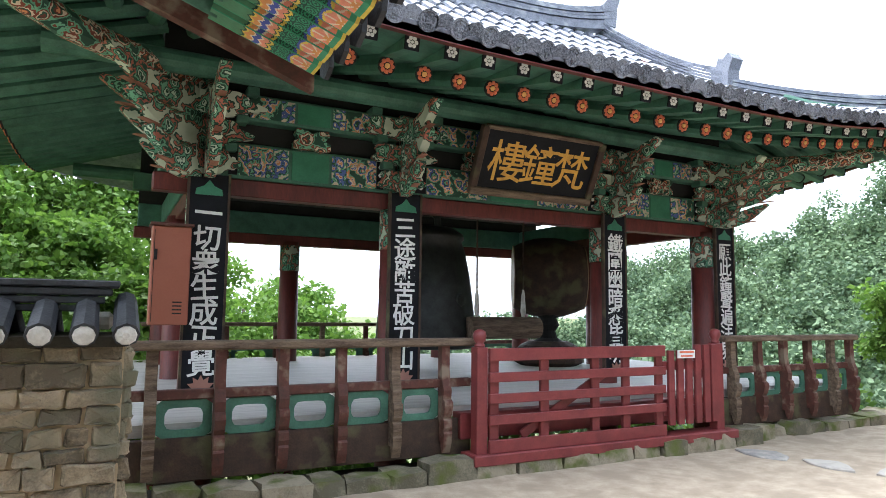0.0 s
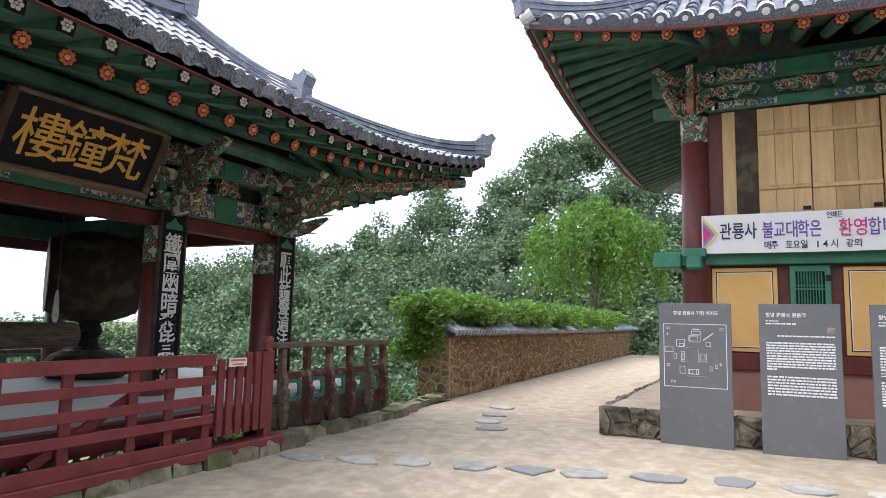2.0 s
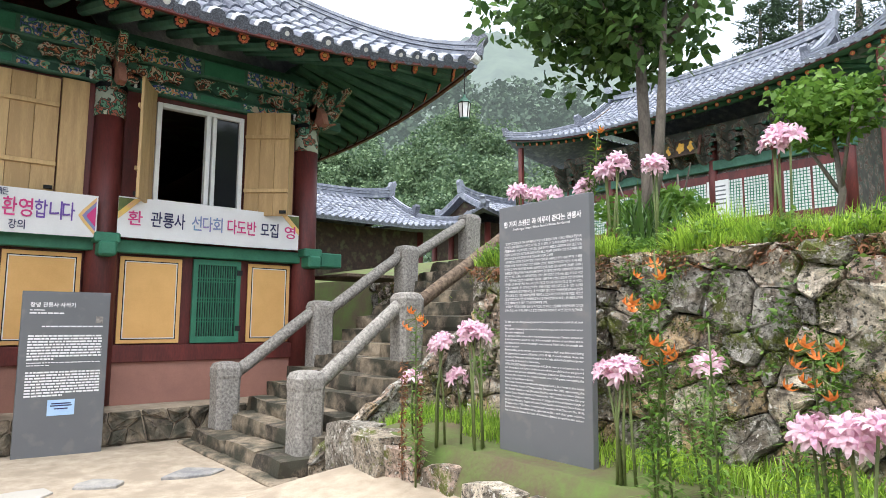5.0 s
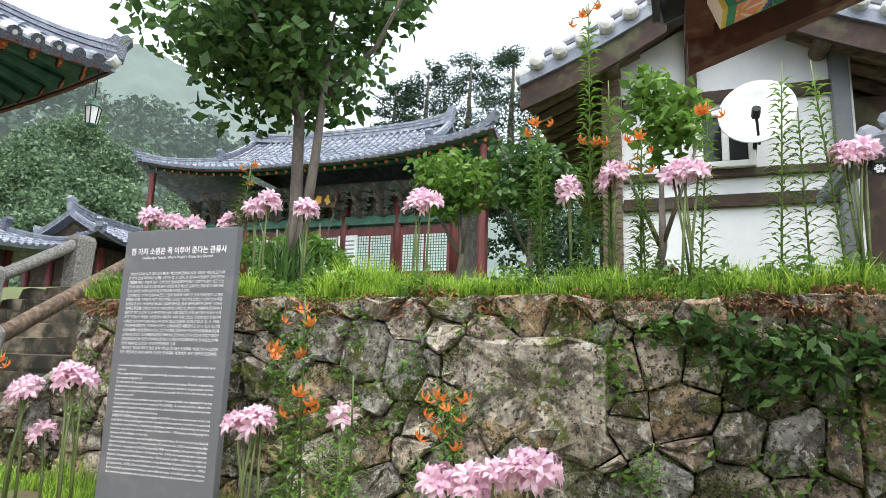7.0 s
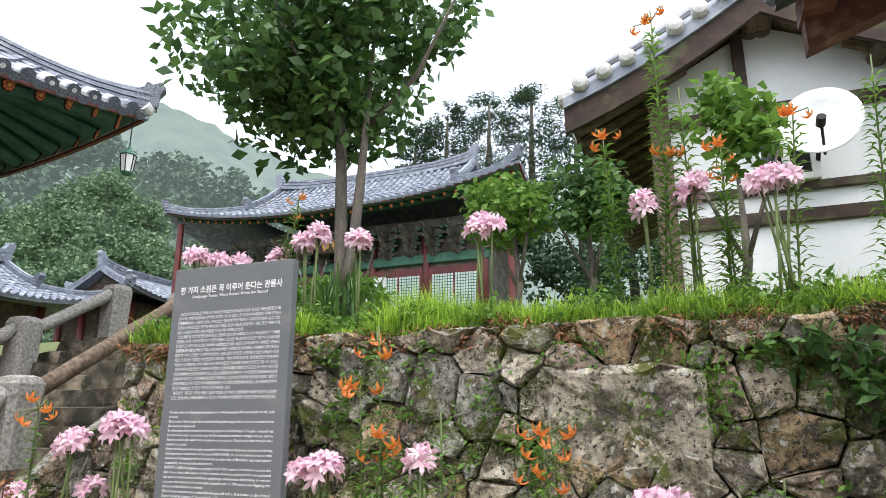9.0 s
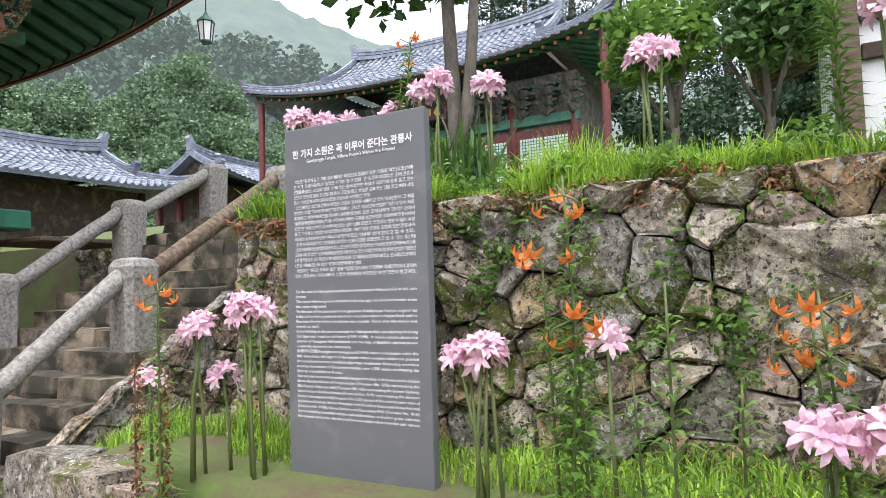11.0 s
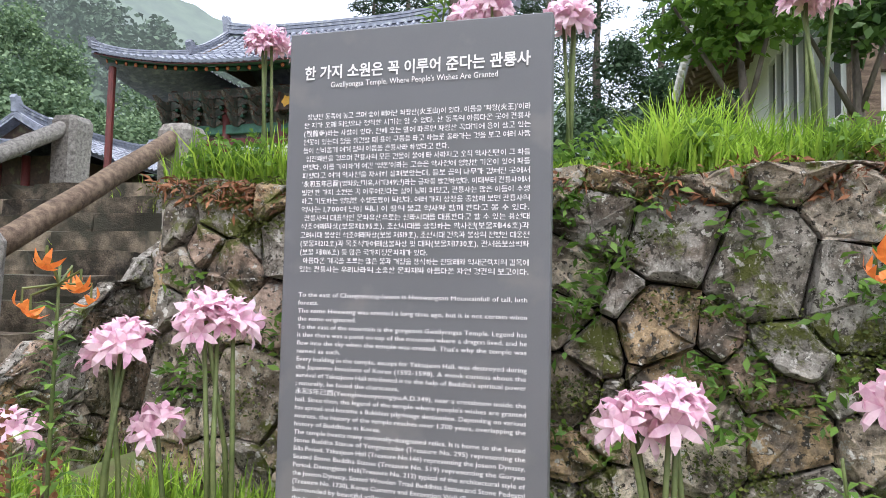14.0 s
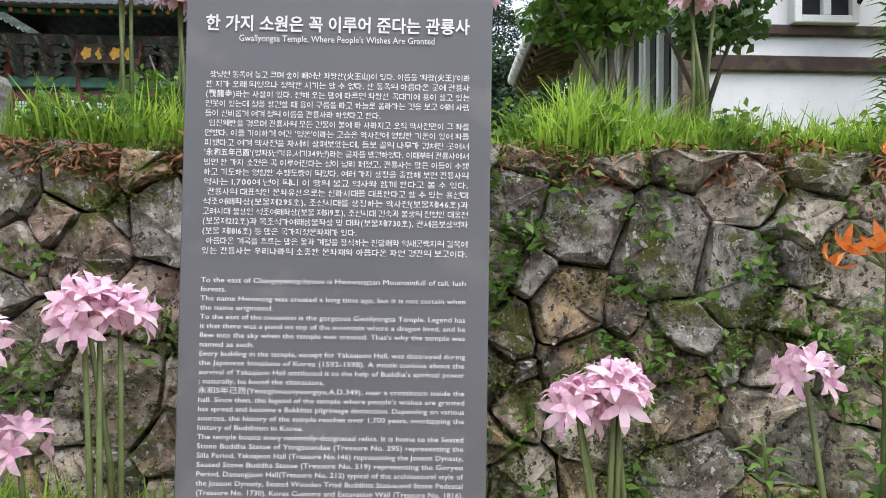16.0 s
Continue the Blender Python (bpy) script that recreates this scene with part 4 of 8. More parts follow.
roof1, place1, z1 = giwa_roof("pavilion_roof", 4.43, 9.75, 6.27, 4.9, 3.78, 6.75, dh=2.17, wh=2.33, lift=0.62, bow=0.4, gap=0.285, label="blue-grey tiled hip and gable roof with upturned corners", parts="f")
rafters(roof1, place1, "f", 6.27, 0.68, 0, drop=0.40, length=1.55)
rafters(roof1, place1, "r", 4.9, 0.68, 0, drop=0.40, length=1.55)
rafters(roof1, place1, "l", 4.9, 0.68, 0, drop=0.40, length=1.55)

for i, x in enumerate(COLS):
    c = -1 if i == 0 else 1 if i == 3 else 0
    tagged(bracket("column_bracket", pose(x, PAV_Y - 0.1, 3.0), tiers=3, reach=0.85, h=0.23, corner=c, label="carved green and red painted bracket set under the eave"), group="brackets of the bell pavilion")
# corner beams under the upturned eaves
for sx, cxx in ((-1, COLS[0]), (1, COLS[3])):
    bm = bmesh.new()
    a, b = Vector((cxx, PAV_Y, 3.75)), Vector((4.43 + sx * 6.0, 9.75 - 4.65, 3.98))
    tube(bm, [a, (a + b) / 2 - Vector((0, 0, 0.1)), b], [0.13, 0.12, 0.10], 8)
    part("corner_beam", bm, M_SCROLL_RED, pav)

# hanging calligraphy boards
TEXTS = ["一切衆生成正覺", "三途離苦破刀山", "鐵圍幽暗悉皆明", "願此鐘聲遍法界"]
for x, tx in zip((0.86, 2.98, 6.06, 8.2), TEXTS):
    b = empty("calligraphy_board", pose(x, 7.08, 0))
    tagged(b, "tall black board with white brushed characters hung on a column", "sign board", "calligraphy boards on the columns")
    part("panel", boxm(-0.19, 0.19, -0.02, 0.02, 0.72, 2.85, 0.006), M_BLACK, b)
    for sx in (-1, 1):
        part("frame_strip", boxm(sx * 0.19 - 0.012, sx * 0.19 + 0.012, -0.03, 0.02, 0.72, 2.86), M_WOOD_DARK, b)
    part("top_ornament", plate(bmesh.new(), [(-0.13, 2.64), (0.13, 2.64), (0.12, 2.70), (0.05, 2.73), (0.0, 2.79), (-0.05, 2.73), (-0.12, 2.70)], 0.012, Matrix.Translation((0, -0.024, 0))), M_GREEN2, b, "green painted crest")
    for k, ch in enumerate(tx):
        writing("character", ch, 0.27, M_WHITE, b, Matrix.Translation((0, -0.024, 2.36 - k * 0.243)) @ Matrix.Rotation(radians(random.uniform(-4, 4)), 4, "Y"), "CENTER", bold=0.0042)
    for k in range(5):
        a = radians(90 + (k - 2) * 34)
        part("lotus_petal", plate(bmesh.new(), [(0, 0), (0.035 * math.cos(a + 1.57) + 0.06 * math.cos(a), 0.035 * math.sin(a + 1.57) + 0.06 * math.sin(a)), (0.13 * math.cos(a), 0.13 * math.sin(a)), (0.06 * math.cos(a) - 0.035 * math.cos(a + 1.57), 0.06 * math.sin(a) - 0.035 * math.sin(a + 1.57))], 0.01 + 0.002 * k, Matrix.Translation((0, -0.022, 0.76))), M_PINKPL, b)

# name plaque
pl = empty("name_plaque", Matrix.Translation((4.54, 6.86, 2.9)) @ Matrix.Rotation(radians(26), 4, "X"))
tagged(pl, "black name plaque with gold characters tilted under the eave", "plaque")
part("panel", boxm(-0.80, 0.80, -0.02, 0.02, 0.03, 0.80), M_BLACK, pl)
for a in ((-0.88, 0.88, 0.0, 0.09), (-0.82, 0.82, 0.77, 0.82)):
    part("frame_board", boxm(a[0], a[1], -0.06, 0.03, a[2], a[3], 0.01), M_WOOD_OLD, pl)
for sx in (-1, 1):
    part("frame_board", boxm(sx * 0.84 - 0.045, sx * 0.84 + 0.045, -0.055, 0.03, 0.09, 0.80, 0.01), M_WOOD_DARK, pl)
for k, ch in enumerate("樓鐘梵"):
    writing("character", ch, 0.52, M_GOLD, pl, Matrix.Translation((-0.46 + 0.46 * k, -0.024, 0.23)), "CENTER", bold=0.003)


def railing(name, x0, x1, y, posts, label, s=1.0, board=True, top_z=1.27):
    """A temple railing: weathered handrail, turned bracket posts, panels with lobed openings, floor fascia."""
    r = empty(name)
    tagged(r, label, "railing")
    part("handrail", boxm(x0, x1, y - 0.075, y + 0.075, top_z - 0.075, top_z, 0.015), M_WOOD_OLD, r, "grey weathered handrail")
    part("mid_rail", boxm(x0, x1, y + 0.02, y + 0.1, 0.80, 0.88, 0.008), M_REDB, r)
    if board:
        part("fascia", boxm(x0, x1, y + 0.03, y + 0.10, 0.16, 0.50, 0.008), M_WOOD_DARK, r)
    n = len(posts)
    for k, x in enumerate(posts):
        prof = [(-0.02, 0.30), (0.035, 0.30), (0.045, 0.24), (0.07, 0.20), (0.10, 0.28), (0.115, 0.38), (0.10, 0.40), (0.115, 0.44), (0.11, 0.5), (0.085, 0.52), (0.11, 0.56), (0.13, 0.64), (0.12, 0.68), (0.09, 0.70), (0.10, 0.78), (0.06, 0.88), (0.05, 1.0), (0.05, top_z - 0.07), (-0.03, top_z - 0.07)]
        m = Matrix.Translation((x, y + 0.03, 0)) @ Matrix.Rotation(radians(-90), 4, "Z")
        part("bracket_post", plate(bmesh.new(), prof, 0.085, m), M_REDB if k % 4 else M_WOOD_OLD, r)
        if k + 1 < n:
            part("pierced_panel", holed_panel(x + 0.045, posts[k + 1] - 0.045, 0.505, 0.795, y + 0.06, 0.03), M_SCROLL if board == 2 else M_GREEN, r)
    return r


railing("railing", 0.1, 3.24, 5.97, [0.36 + 0.515 * k for k in range(6)], "weathered brown railing with pierced green panels")
railing("railing", 6.75, 9.47, 5.97, [6.95 + 0.5 * k for k in range(5)] + [9.38], "weathered brown railing with carved posts beside the gate")
railing("railing", 0.0, 9.4, 13.1, [0.2 + 0.92 * k for k in range(11)], "dark railing along the open back of the pavilion")

# red slatted gate
gate = empty("barrier_gate")
tagged(gate, "oxblood painted timber gate closing the pavilion entrance", "gate")
for x in (3.22, 6.45):
    part("gate_post", boxm(x - 0.06, x + 0.06, 5.74, 5.86, 0.16, 1.19, 0.006), M_GATE, gate)
    part("ball_knob", lathe(bmesh.new(), [(0.05, 0), (0.055, 0.02), (0.035, 0.035), (0.06, 0.07), (0.068, 0.11), (0.055, 0.15), (0.02, 0.17)], (x, 5.8, 1.19), 14), M_GATE, gate, smooth=True)
for z0, z1 in ((1.06, 1.18), (0.86, 0.95), (0.66, 0.75), (0.46, 0.55), (0.2, 0.32)):
    part("gate_rail", boxm(3.28, 5.55, 5.70, 5.745, z0, z1, 0.005), M_GATE, gate)
for x in (3.36, 3.95, 4.6, 5.02, 5.5):
    part("gate_upright", boxm(x - 0.05, x + 0.05, 5.75, 5.79, 0.2, 1.16, 0.005), M_GATE, gate)
bm = boxm(-0.045, 0.045, -0.015, 0.015, -0.62, 0.62, 0.004)
bmesh.ops.transform(bm, matrix=Matrix.Translation((4.25, 5.81, 0.62)) @ Matrix.Rotation(radians(62), 4, "Y"), verts=bm.verts)
part("gate_brace", bm, M_GATE, gate)
for x in (5.66, 5.80, 5.94, 6.08, 6.22, 6.34):
    part("gate_slat", boxm(x - 0.045, x + 0.045, 5.72, 5.76, 0.3, 1.18 if x > 6 else 1.12, 0.005), M_GATE, gate)
for z in (0.45, 0.95):
    part("slat_rail", boxm(5.56, 6.42, 5.765, 5.80, z - 0.05, z + 0.05, 0.005), M_GATE, gate)
part("threshold", boxm(3.1, 6.65, 5.66, 5.95, 0.1, 0.2, 0.01), M_GATE, gate)
part("step_beam", boxm(3.1, 6.6, 5.95, 6.12, 0.3, 0.55, 0.01), M_GATE, gate)
gs = empty("notice_plate", pose(5.86, 5.70, 1.08))
tagged(gs, "small white notice plate with red print on the gate", "notice")
part("plate_sheet", boxm(-0.13, 0.13, -0.01, 0.005, -0.045, 0.045), M_WHITE, gs)
part("print_bar", boxm(-0.11, 0.11, -0.013, -0.0105, 0.012, 0.034), M_ORANGE, gs)
part("print_bar", boxm(-0.09, 0.09, -0.013, -0.0105, -0.03, -0.012), M_ORANGE, gs)

# bell, drum, log striker, meter box
bell = empty("temple_bell", pose(4.55, 9.75, 0.95))
tagged(bell, "large dark bronze temple bell hanging in the pavilion", "bell")
part("bell_body", lathe(bmesh.new(), [(0.72, 0.0), (0.78, 0.02), (0.80, 0.10), (0.785, 0.2), (0.79, 0.24), (0.76, 0.6), (0.70, 1.1), (0.62, 1.5), (0.56, 1.68), (0.60, 1.72), (0.58, 1.8), (0.42, 1.9), (0.05, 1.95)], seg=32), M_BRONZE, bell, smooth=True)
part("dragon_loop", tubem([(-0.2, 0, 1.9), (-0.18, 0, 2.1), (0, 0, 2.22), (0.18, 0, 2.1), (0.2, 0, 1.9)], 0.06, 8), M_BRONZE, bell)
part("hanger", tubem([(0, 0, 2.15), (0, 0, 2.85)], 0.04, 8), M_DARK, bell)
for k in range(4):
    a = radians(20 + 90 * k)
    part("lotus_boss", lathe(bmesh.new(), [(0.11, 0), (0.10, 0.03), (0.03, 0.05)], seg=12), M_BRONZE, bell).matrix_local = Matrix.Translation((0.73 * math.cos(a), 0.73 * math.sin(a), 0.75)) @ Matrix.Rotation(a, 4, "Z") @ Matrix.Rotation(radians(90), 4, "Y")
drum = empty("temple_drum", pose(7.05, 9.9, 0))
tagged(drum, "big dark barrel drum with a tan skin on a carved stand", "drum")
dm = Matrix.Translation((0, 0, 2.15)) @ Matrix.Rotation(radians(-30), 4, "Z") @ Matrix.Rotation(radians(90), 4, "Y")
bm = lathe(bmesh.new(), [(0.55, -0.62), (0.62, -0.5), (0.70, -0.25), (0.72, 0), (0.70, 0.25), (0.62, 0.5), (0.56, 0.62)], seg=28)
part("barrel", bm, M_WOOD_DARK, drum, smooth=True).matrix_local = dm
for s in (-1, 1):
    part("drum_skin", lathe(bmesh.new(), [(0.57, 0), (0.57, 0.015), (0.3, 0.02)], (0, 0, 0.615 if s > 0 else -0.635), 28), material("tan_hide", (0.36, 0.26, 0.16), (0.26, 0.18, 0.11), 0.6, 3), drum, "tan hide drum skin").matrix_local = dm
part("drum_neck", lathe(bmesh.new(), [(0.3, 1.0), (0.16, 1.08), (0.13, 1.2), (0.2, 1.3), (0.15, 1.42), (0.28, 1.5)], seg=14), M_DARK, drum)
part("drum_base", lathe(bmesh.new(), [(0.5, 0.6), (0.62, 0.66), (0.62, 0.8), (0.5, 0.95), (0.35, 1.02)], seg=18), M_WOOD_DARK, drum)
logd = empty("striking_log", pose(5.75, 9.0, 1.28))
tagged(logd, "grey wooden striking log hung on a chain", "striker")
part("log", tubem([(-0.85, 0, 0), (0.42, 0, 0)], 0.17, 16), M_WOOD_OLD, logd)
part("log_end", tubem([(0.42, 0, 0), (0.44, 0, 0)], 0.10, 12), M_DARK, logd)
for x in (-0.7, 0.15):
    part("chain", tubem([(x, 0, 0.15), (x, 0, 2.3)], 0.014, 6), M_WOOD_DARK, logd)
    part("rope_knot", lathe(bmesh.new(), [(0.02, 0.15), (0.045, 0.25), (0.03, 0.5), (0.01, 0.62)], (x, 0, 0), 8), M_LIME, logd)
mb = empty("meter_box", pose(0.53, 7.02, 1.37))
tagged(mb, "reddish brown metal meter box with vent slots", "electric box")
part("body", boxm(-0.17, 0.17, -0.12, 0.1, 0, 0.92, 0.008), material("brown_enamel", (0.33, 0.11, 0.07), (0.29, 0.09, 0.055), 0.45, 2, bump=0.02), mb)
part("hood", boxm(-0.19, 0.19, -0.15, 0.12, 0.92, 0.95, 0.006), M_REDB, mb)
part("door_seam", boxm(-0.15, -0.145, -0.123, -0.119, 0.03, 0.88), M_DARK, mb)
for k in range(4):
    part("vent_slot", boxm(0.03, 0.11, -0.124, -0.119, 0.1 + 0.035 * k, 0.112 + 0.035 * k), M_DARK, mb)
part("latch", boxm(-0.145, -0.12, -0.135, -0.118, 0.6, 0.7), M_DARK, mb)

# ---- two-storey hall ----
HX = 10.9
HY = (1.38, -1.66, -4.7)
hall = empty("temple_hall")
tagged(hall, "oxblood timber hall with ochre panels and a painted eave", "hall")
HB = 19.0
for x in (HX, 15.0, HB):
    for y in HY:
        part("column", tubem([(x, y, 0.42), (x, y, 2.5), (x, y, 4.85)], [0.215, 0.21, 0.19], 20), M_RED, hall, smooth=True)
        if x == HX:
            part("column_cap", tubem([(x, y, 4.4), (x, y, 4.86)], 0.203, 20), M_SCROLL, hall, "green painted column head", smooth=True)
            part("cap_band", tubem([(x, y, 4.80), (x, y, 4.87)], 0.208, 20), M_BLACK, hall)
part("wall_core", boxm(HX + 0.02, HX + 0.14, HY[2], HY[1] - 1.92, 0.9, 5.2), M_RED, hall)
part("wall_core", boxm(HX + 0.02, HX + 0.14, HY[1] - 0.6, HY[0], 0.9, 5.2), M_RED, hall)
part("wall_core", boxm(HX + 0.02, HX + 0.14, HY[1] - 1.92, HY[1] - 0.6, 0.9, 3.3), M_RED, hall)
part("wall_core", boxm(HX + 0.02, HX + 0.14, HY[1] - 1.92, HY[1] - 0.6, 4.75, 5.2), M_RED, hall)
for y in (HY[0], HY[2]):
    part("side_wall", boxm(HX + 0.02, HB, y - 0.06, y + 0.06, 0.42, 5.2), M_RED, hall)
part("back_wall", boxm(HB - 0.06, HB + 0.06, HY[2], HY[0], 0.42, 5.2), M_RED, hall)
part("upper_floor", boxm(HX + 0.15, HB - 0.1, HY[2] + 0.1, HY[0] - 0.1, 2.9, 3.0), M_WOOD_DARK, hall)
part("upper_ceiling", boxm(HX + 0.15, HB - 0.1, HY[2] + 0.1, HY[0] - 0.1, 5.1, 5.15), M_WOOD_DARK, hall)
part("plaster_base", boxm(HX - 0.03, HX + 0.1, HY[2] - 0.1, HY[0] + 0.1, 0.38, 0.98), M_PINKPL, hall, "dull pink plastered base")
part("sill_beam", boxm(HX - 0.07, HX + 0.1, HY[2], HY[0], 0.98, 1.22, 0.01), M_RED, hall)
part("green_beam", boxm(HX - 0.16, HX + 0.1, HY[2] - 0.5, HY[0] + 0.45, 2.5, 2.68, 0.012), M_GREEN2, hall, "bright green floor beam")
for y in HY:
    part("beam_nose", boxm(HX - 0.45, HX - 0.1, y - 0.11, y + 0.11, 2.42, 2.62, 0.03), M_GREEN2, hall)
    part("beam_nose", boxm(HX - 0.38, HX - 0.1, y - 0.16, y + 0.16, 2.6, 2.74, 0.02), M_GREEN2, hall)
for y in (HY[0] + 0.4, HY[2] - 0.4):
    part("beam_end", boxm(HX - 0.25, HX + 0.2, y - 0.2, y + 0.2, 2.46, 2.7, 0.02), M_GREEN2, hall)


def framed_panel(y0, y1, z0, z1):
    """Ochre plaster panel: plain rim, thin black and white lines, paler field."""
    x = HX - 0.02
    part("ochre_rim", boxm(x - 0.03, x, y0, y1, z0, z1, 0.004), M_OCHRE, hall, "ochre plaster panel")
    for g, mt, d in ((0.055, M_BLACK, 0.0), (0.068, M_WHITE, 0.0)):
        for a in ((y0 + g, y1 - g, z0 + g, z0 + g + 0.012), (y0 + g, y1 - g, z1 - g - 0.012, z1 - g), (y0 + g, y0 + g + 0.012, z0 + g + 0.012, z1 - g - 0.012), (y1 - g - 0.012, y1 - g, z0 + g + 0.012, z1 - g - 0.012)):
            part("panel_line", boxm(x - 0.034, x - 0.029, *a), mt, hall)


for y1, y0 in ((1.17, 0.30), (-0.52, -1.42), (-1.9, -2.74), (-3.75, -4.45)):
    framed_panel(y0, y1, 1.24, 2.46)
for y1, y0 in ((0.14, -0.36), (-2.9, -3.62)):
    d = tagged(empty("lattice_door", pose(HX - 0.05, 0, 0)), "bright green door with a fine vertical lattice", "door")
    for a in ((y0, y0 + 0.07, 1.24, 2.48), (y1 - 0.07, y1, 1.24, 2.48), (y0 + 0.07, y1 - 0.07, 2.40, 2.48), (y0 + 0.07, y1 - 0.07, 1.24, 1.33)):
        part("door_frame", boxm(-0.03, 0.03, *a), M_GREEN2, d)
    # near-black sheet painted as the unlit space behind the lattice
    part("lattice_shade", boxm(0.02, 0.04, y0 + 0.07, y1 - 0.07, 1.33, 2.40), M_DARK, d)
    n = int((y1 - y0 - 0.14) / 0.035)
    for k in range(1, n):
        y = y0 + 0.07 + (y1 - y0 - 0.14) * k / n
        part("lattice_bar", boxm(-0.012, 0.012, y - 0.007, y + 0.007, 1.33, 2.40), M_GREEN2, d)
    for z in (1.55, 1.6, 1.85, 1.9, 2.15, 2.2):
        part("lattice_bar", boxm(-0.016, 0.014, y0 + 0.07, y1 - 0.07, z - 0.008, z + 0.008), M_GREEN2, d)
    for z in (1.45, 2.3):
        part("hinge", boxm(-0.045, -0.03, y0 - 0.02, y0 + 0.06, z - 0.04, z + 0.04), M_DARK, d)


def shutter(name, m, w, h, label, boards_n=3):
    """A ledged board shutter; local x along its width, -y outward."""
    s = tagged(empty(name, m), label, "shutter", "pale wooden shutters of the hall")
    for k in range(boards_n):
        part("plank", boxm(w * k / boards_n + 0.002, w * (k + 1) / boards_n - 0.002, -0.02, 0.02, 0, h, 0.004), M_WOOD_NEW, s)
    for z in (h * 0.24, h * 0.76):
        part("ledge", boxm(0.0, w, -0.055, -0.021, z - 0.03, z + 0.03, 0.006), M_WOOD_NEW, s)
    part("iron_pin", boxm(w - 0.12, w - 0.02, -0.06, -0.03, h * 0.02, h * 0.05), M_DARK, s)
    return s


R90 = Matrix.Rotation(radians(-90), 4, "Z")
# closed pair in the first bay with its pale frame
for a in ((0.98, 0.80), (-1.05, -1.38)):
    part("window_post", boxm(HX - 0.06, HX + 0.02, min(a), max(a), 3.22, 4.84, 0.006), M_WOOD_NEW, hall)
# dark brown strip stands in for the unlit opening beside the shutter
part("opening_shade", boxm(HX - 0.03, HX + 0.02, 0.45, 0.8, 3.22, 4.84), M_WOOD_DARK, hall)
shutter("window_shutter", Matrix.Translation((HX - 0.06, 0.5, 3.25)) @ R90, 0.68, 1.58, "pale pine shutter closed in the wall")
shutter("window_shutter", Matrix.Translation((HX - 0.06, -0.19, 3.25)) @ R90, 0.84, 1.55, "pale pine shutter closed in the wall")
# open pair with the white window
shutter("window_shutter", Matrix.Translation((HX - 0.08, -2.24, 3.2)) @ Matrix.Rotation(radians(-90 - 118), 4, "Z"), 0.68, 1.68, "pale pine shutter standing open beside the white window")
shutter("window_shutter", Matrix.Translation((HX - 0.52, -4.12, 3.2)) @ Matrix.Rotation(radians(-90 - 138 + 180), 4, "Z"), 0.7, 1.66, "pale pine shutter standing open beside the white window").matrix_world = Matrix.Translation((HX - 0.08, -3.62, 3.2)) @ Matrix.Rotation(radians(-90 - 40), 4, "Z")
part("window_post", boxm(HX - 0.05, HX + 0.02, -4.46, -4.2, 3.22, 4.84, 0.006), M_WOOD_NEW, hall)
win = tagged(empty("window_1"), "white plastic sliding window with dark panes, half open", "window", kind="structure")
for a in ((-2.34, -2.27, 3.24, 4.76), (-3.58, -3.51, 3.24, 4.76), (-3.51, -2.34, 4.69, 4.76), (-3.51, -2.34, 3.24, 3.31), (-3.06, -2.99, 3.31, 4.69), (-3.15, -3.09, 3.31, 4.69)):
    part("window_frame", boxm(HX - 0.08, HX + 0.03, min(a[:2]), max(a[:2]), a[2], a[3], 0.006), M_WHITE, win)
part("pane", boxm(HX - 0.02, HX - 0.012, -3.51, -3.15, 3.31, 4.69), M_GLASS, win)

# banners
M_BANNER = material("white_banner_cloth", (0.78, 0.77, 0.76), (0.70, 0.69, 0.68), 0.7, 2.0, bump=0.1)
M_NAVY = material("navy_print", (0.03, 0.03, 0.10), (0.03, 0.03, 0.09), 0.6, 4, bump=0)
M_MAG = material("magenta_print", (0.62, 0.05, 0.22), (0.55, 0.04, 0.18), 0.6, 4, bump=0)
M_VIO = material("violet_print", (0.16, 0.08, 0.36), (0.14, 0.07, 0.3), 0.6, 4, bump=0)
M_YEL = material("yellow_print", (0.8, 0.6, 0.1), (0.7, 0.4, 0.25), 0.6, 4, bump=0)
M_TEAL = material("teal_print", (0.10, 0.35, 0.45), (0.3, 0.15, 0.4), 0.6, 4, bump=0)


def banner(y0, y1, z0, z1, label):
    b = tagged(empty("banner", Matrix.Translation((HX - 0.30, y0, z0)) @ R90), label, "banner", "banners on the hall")
    w, h = y0 - y1, z1 - z0
    vs, fs, n = [], [], 24
    for i in range(n + 1):
        x = w * i / n
        wv = 0.012 * math.sin(i * 1.3) + 0.008 * math.sin(i * 0.5)
        for yy in (-0.004, 0.004):
            vs += [(x, yy + wv * 0.4, 0 - 0.01 * math.sin(math.pi * i / n)), (x, yy + wv * 0.2, h)]
    for i in range(n):
        k = i * 4
        fs += [(k, k + 4, k + 5, k + 1), (k + 3, k + 7, k + 6, k + 2), (k + 1, k + 5, k + 7, k + 3), (k, k + 2, k + 6, k + 4)]
    part_ob = py_ob("cloth", vs, fs, M_BANNER, b)
    return b, w, h


def words(b, spec):
    for tx, x, z, size, mt, w in spec:
        step = w / len(tx)
        for k, ch in enumerate(tx):
            if ch != " ":
                writing("letter", ch, size, mt, b, Matrix.Translation((x + k * step, -0.014, z)), "LEFT", None if ch.isdigit() else step * 0.94, bold=size * 0.012)


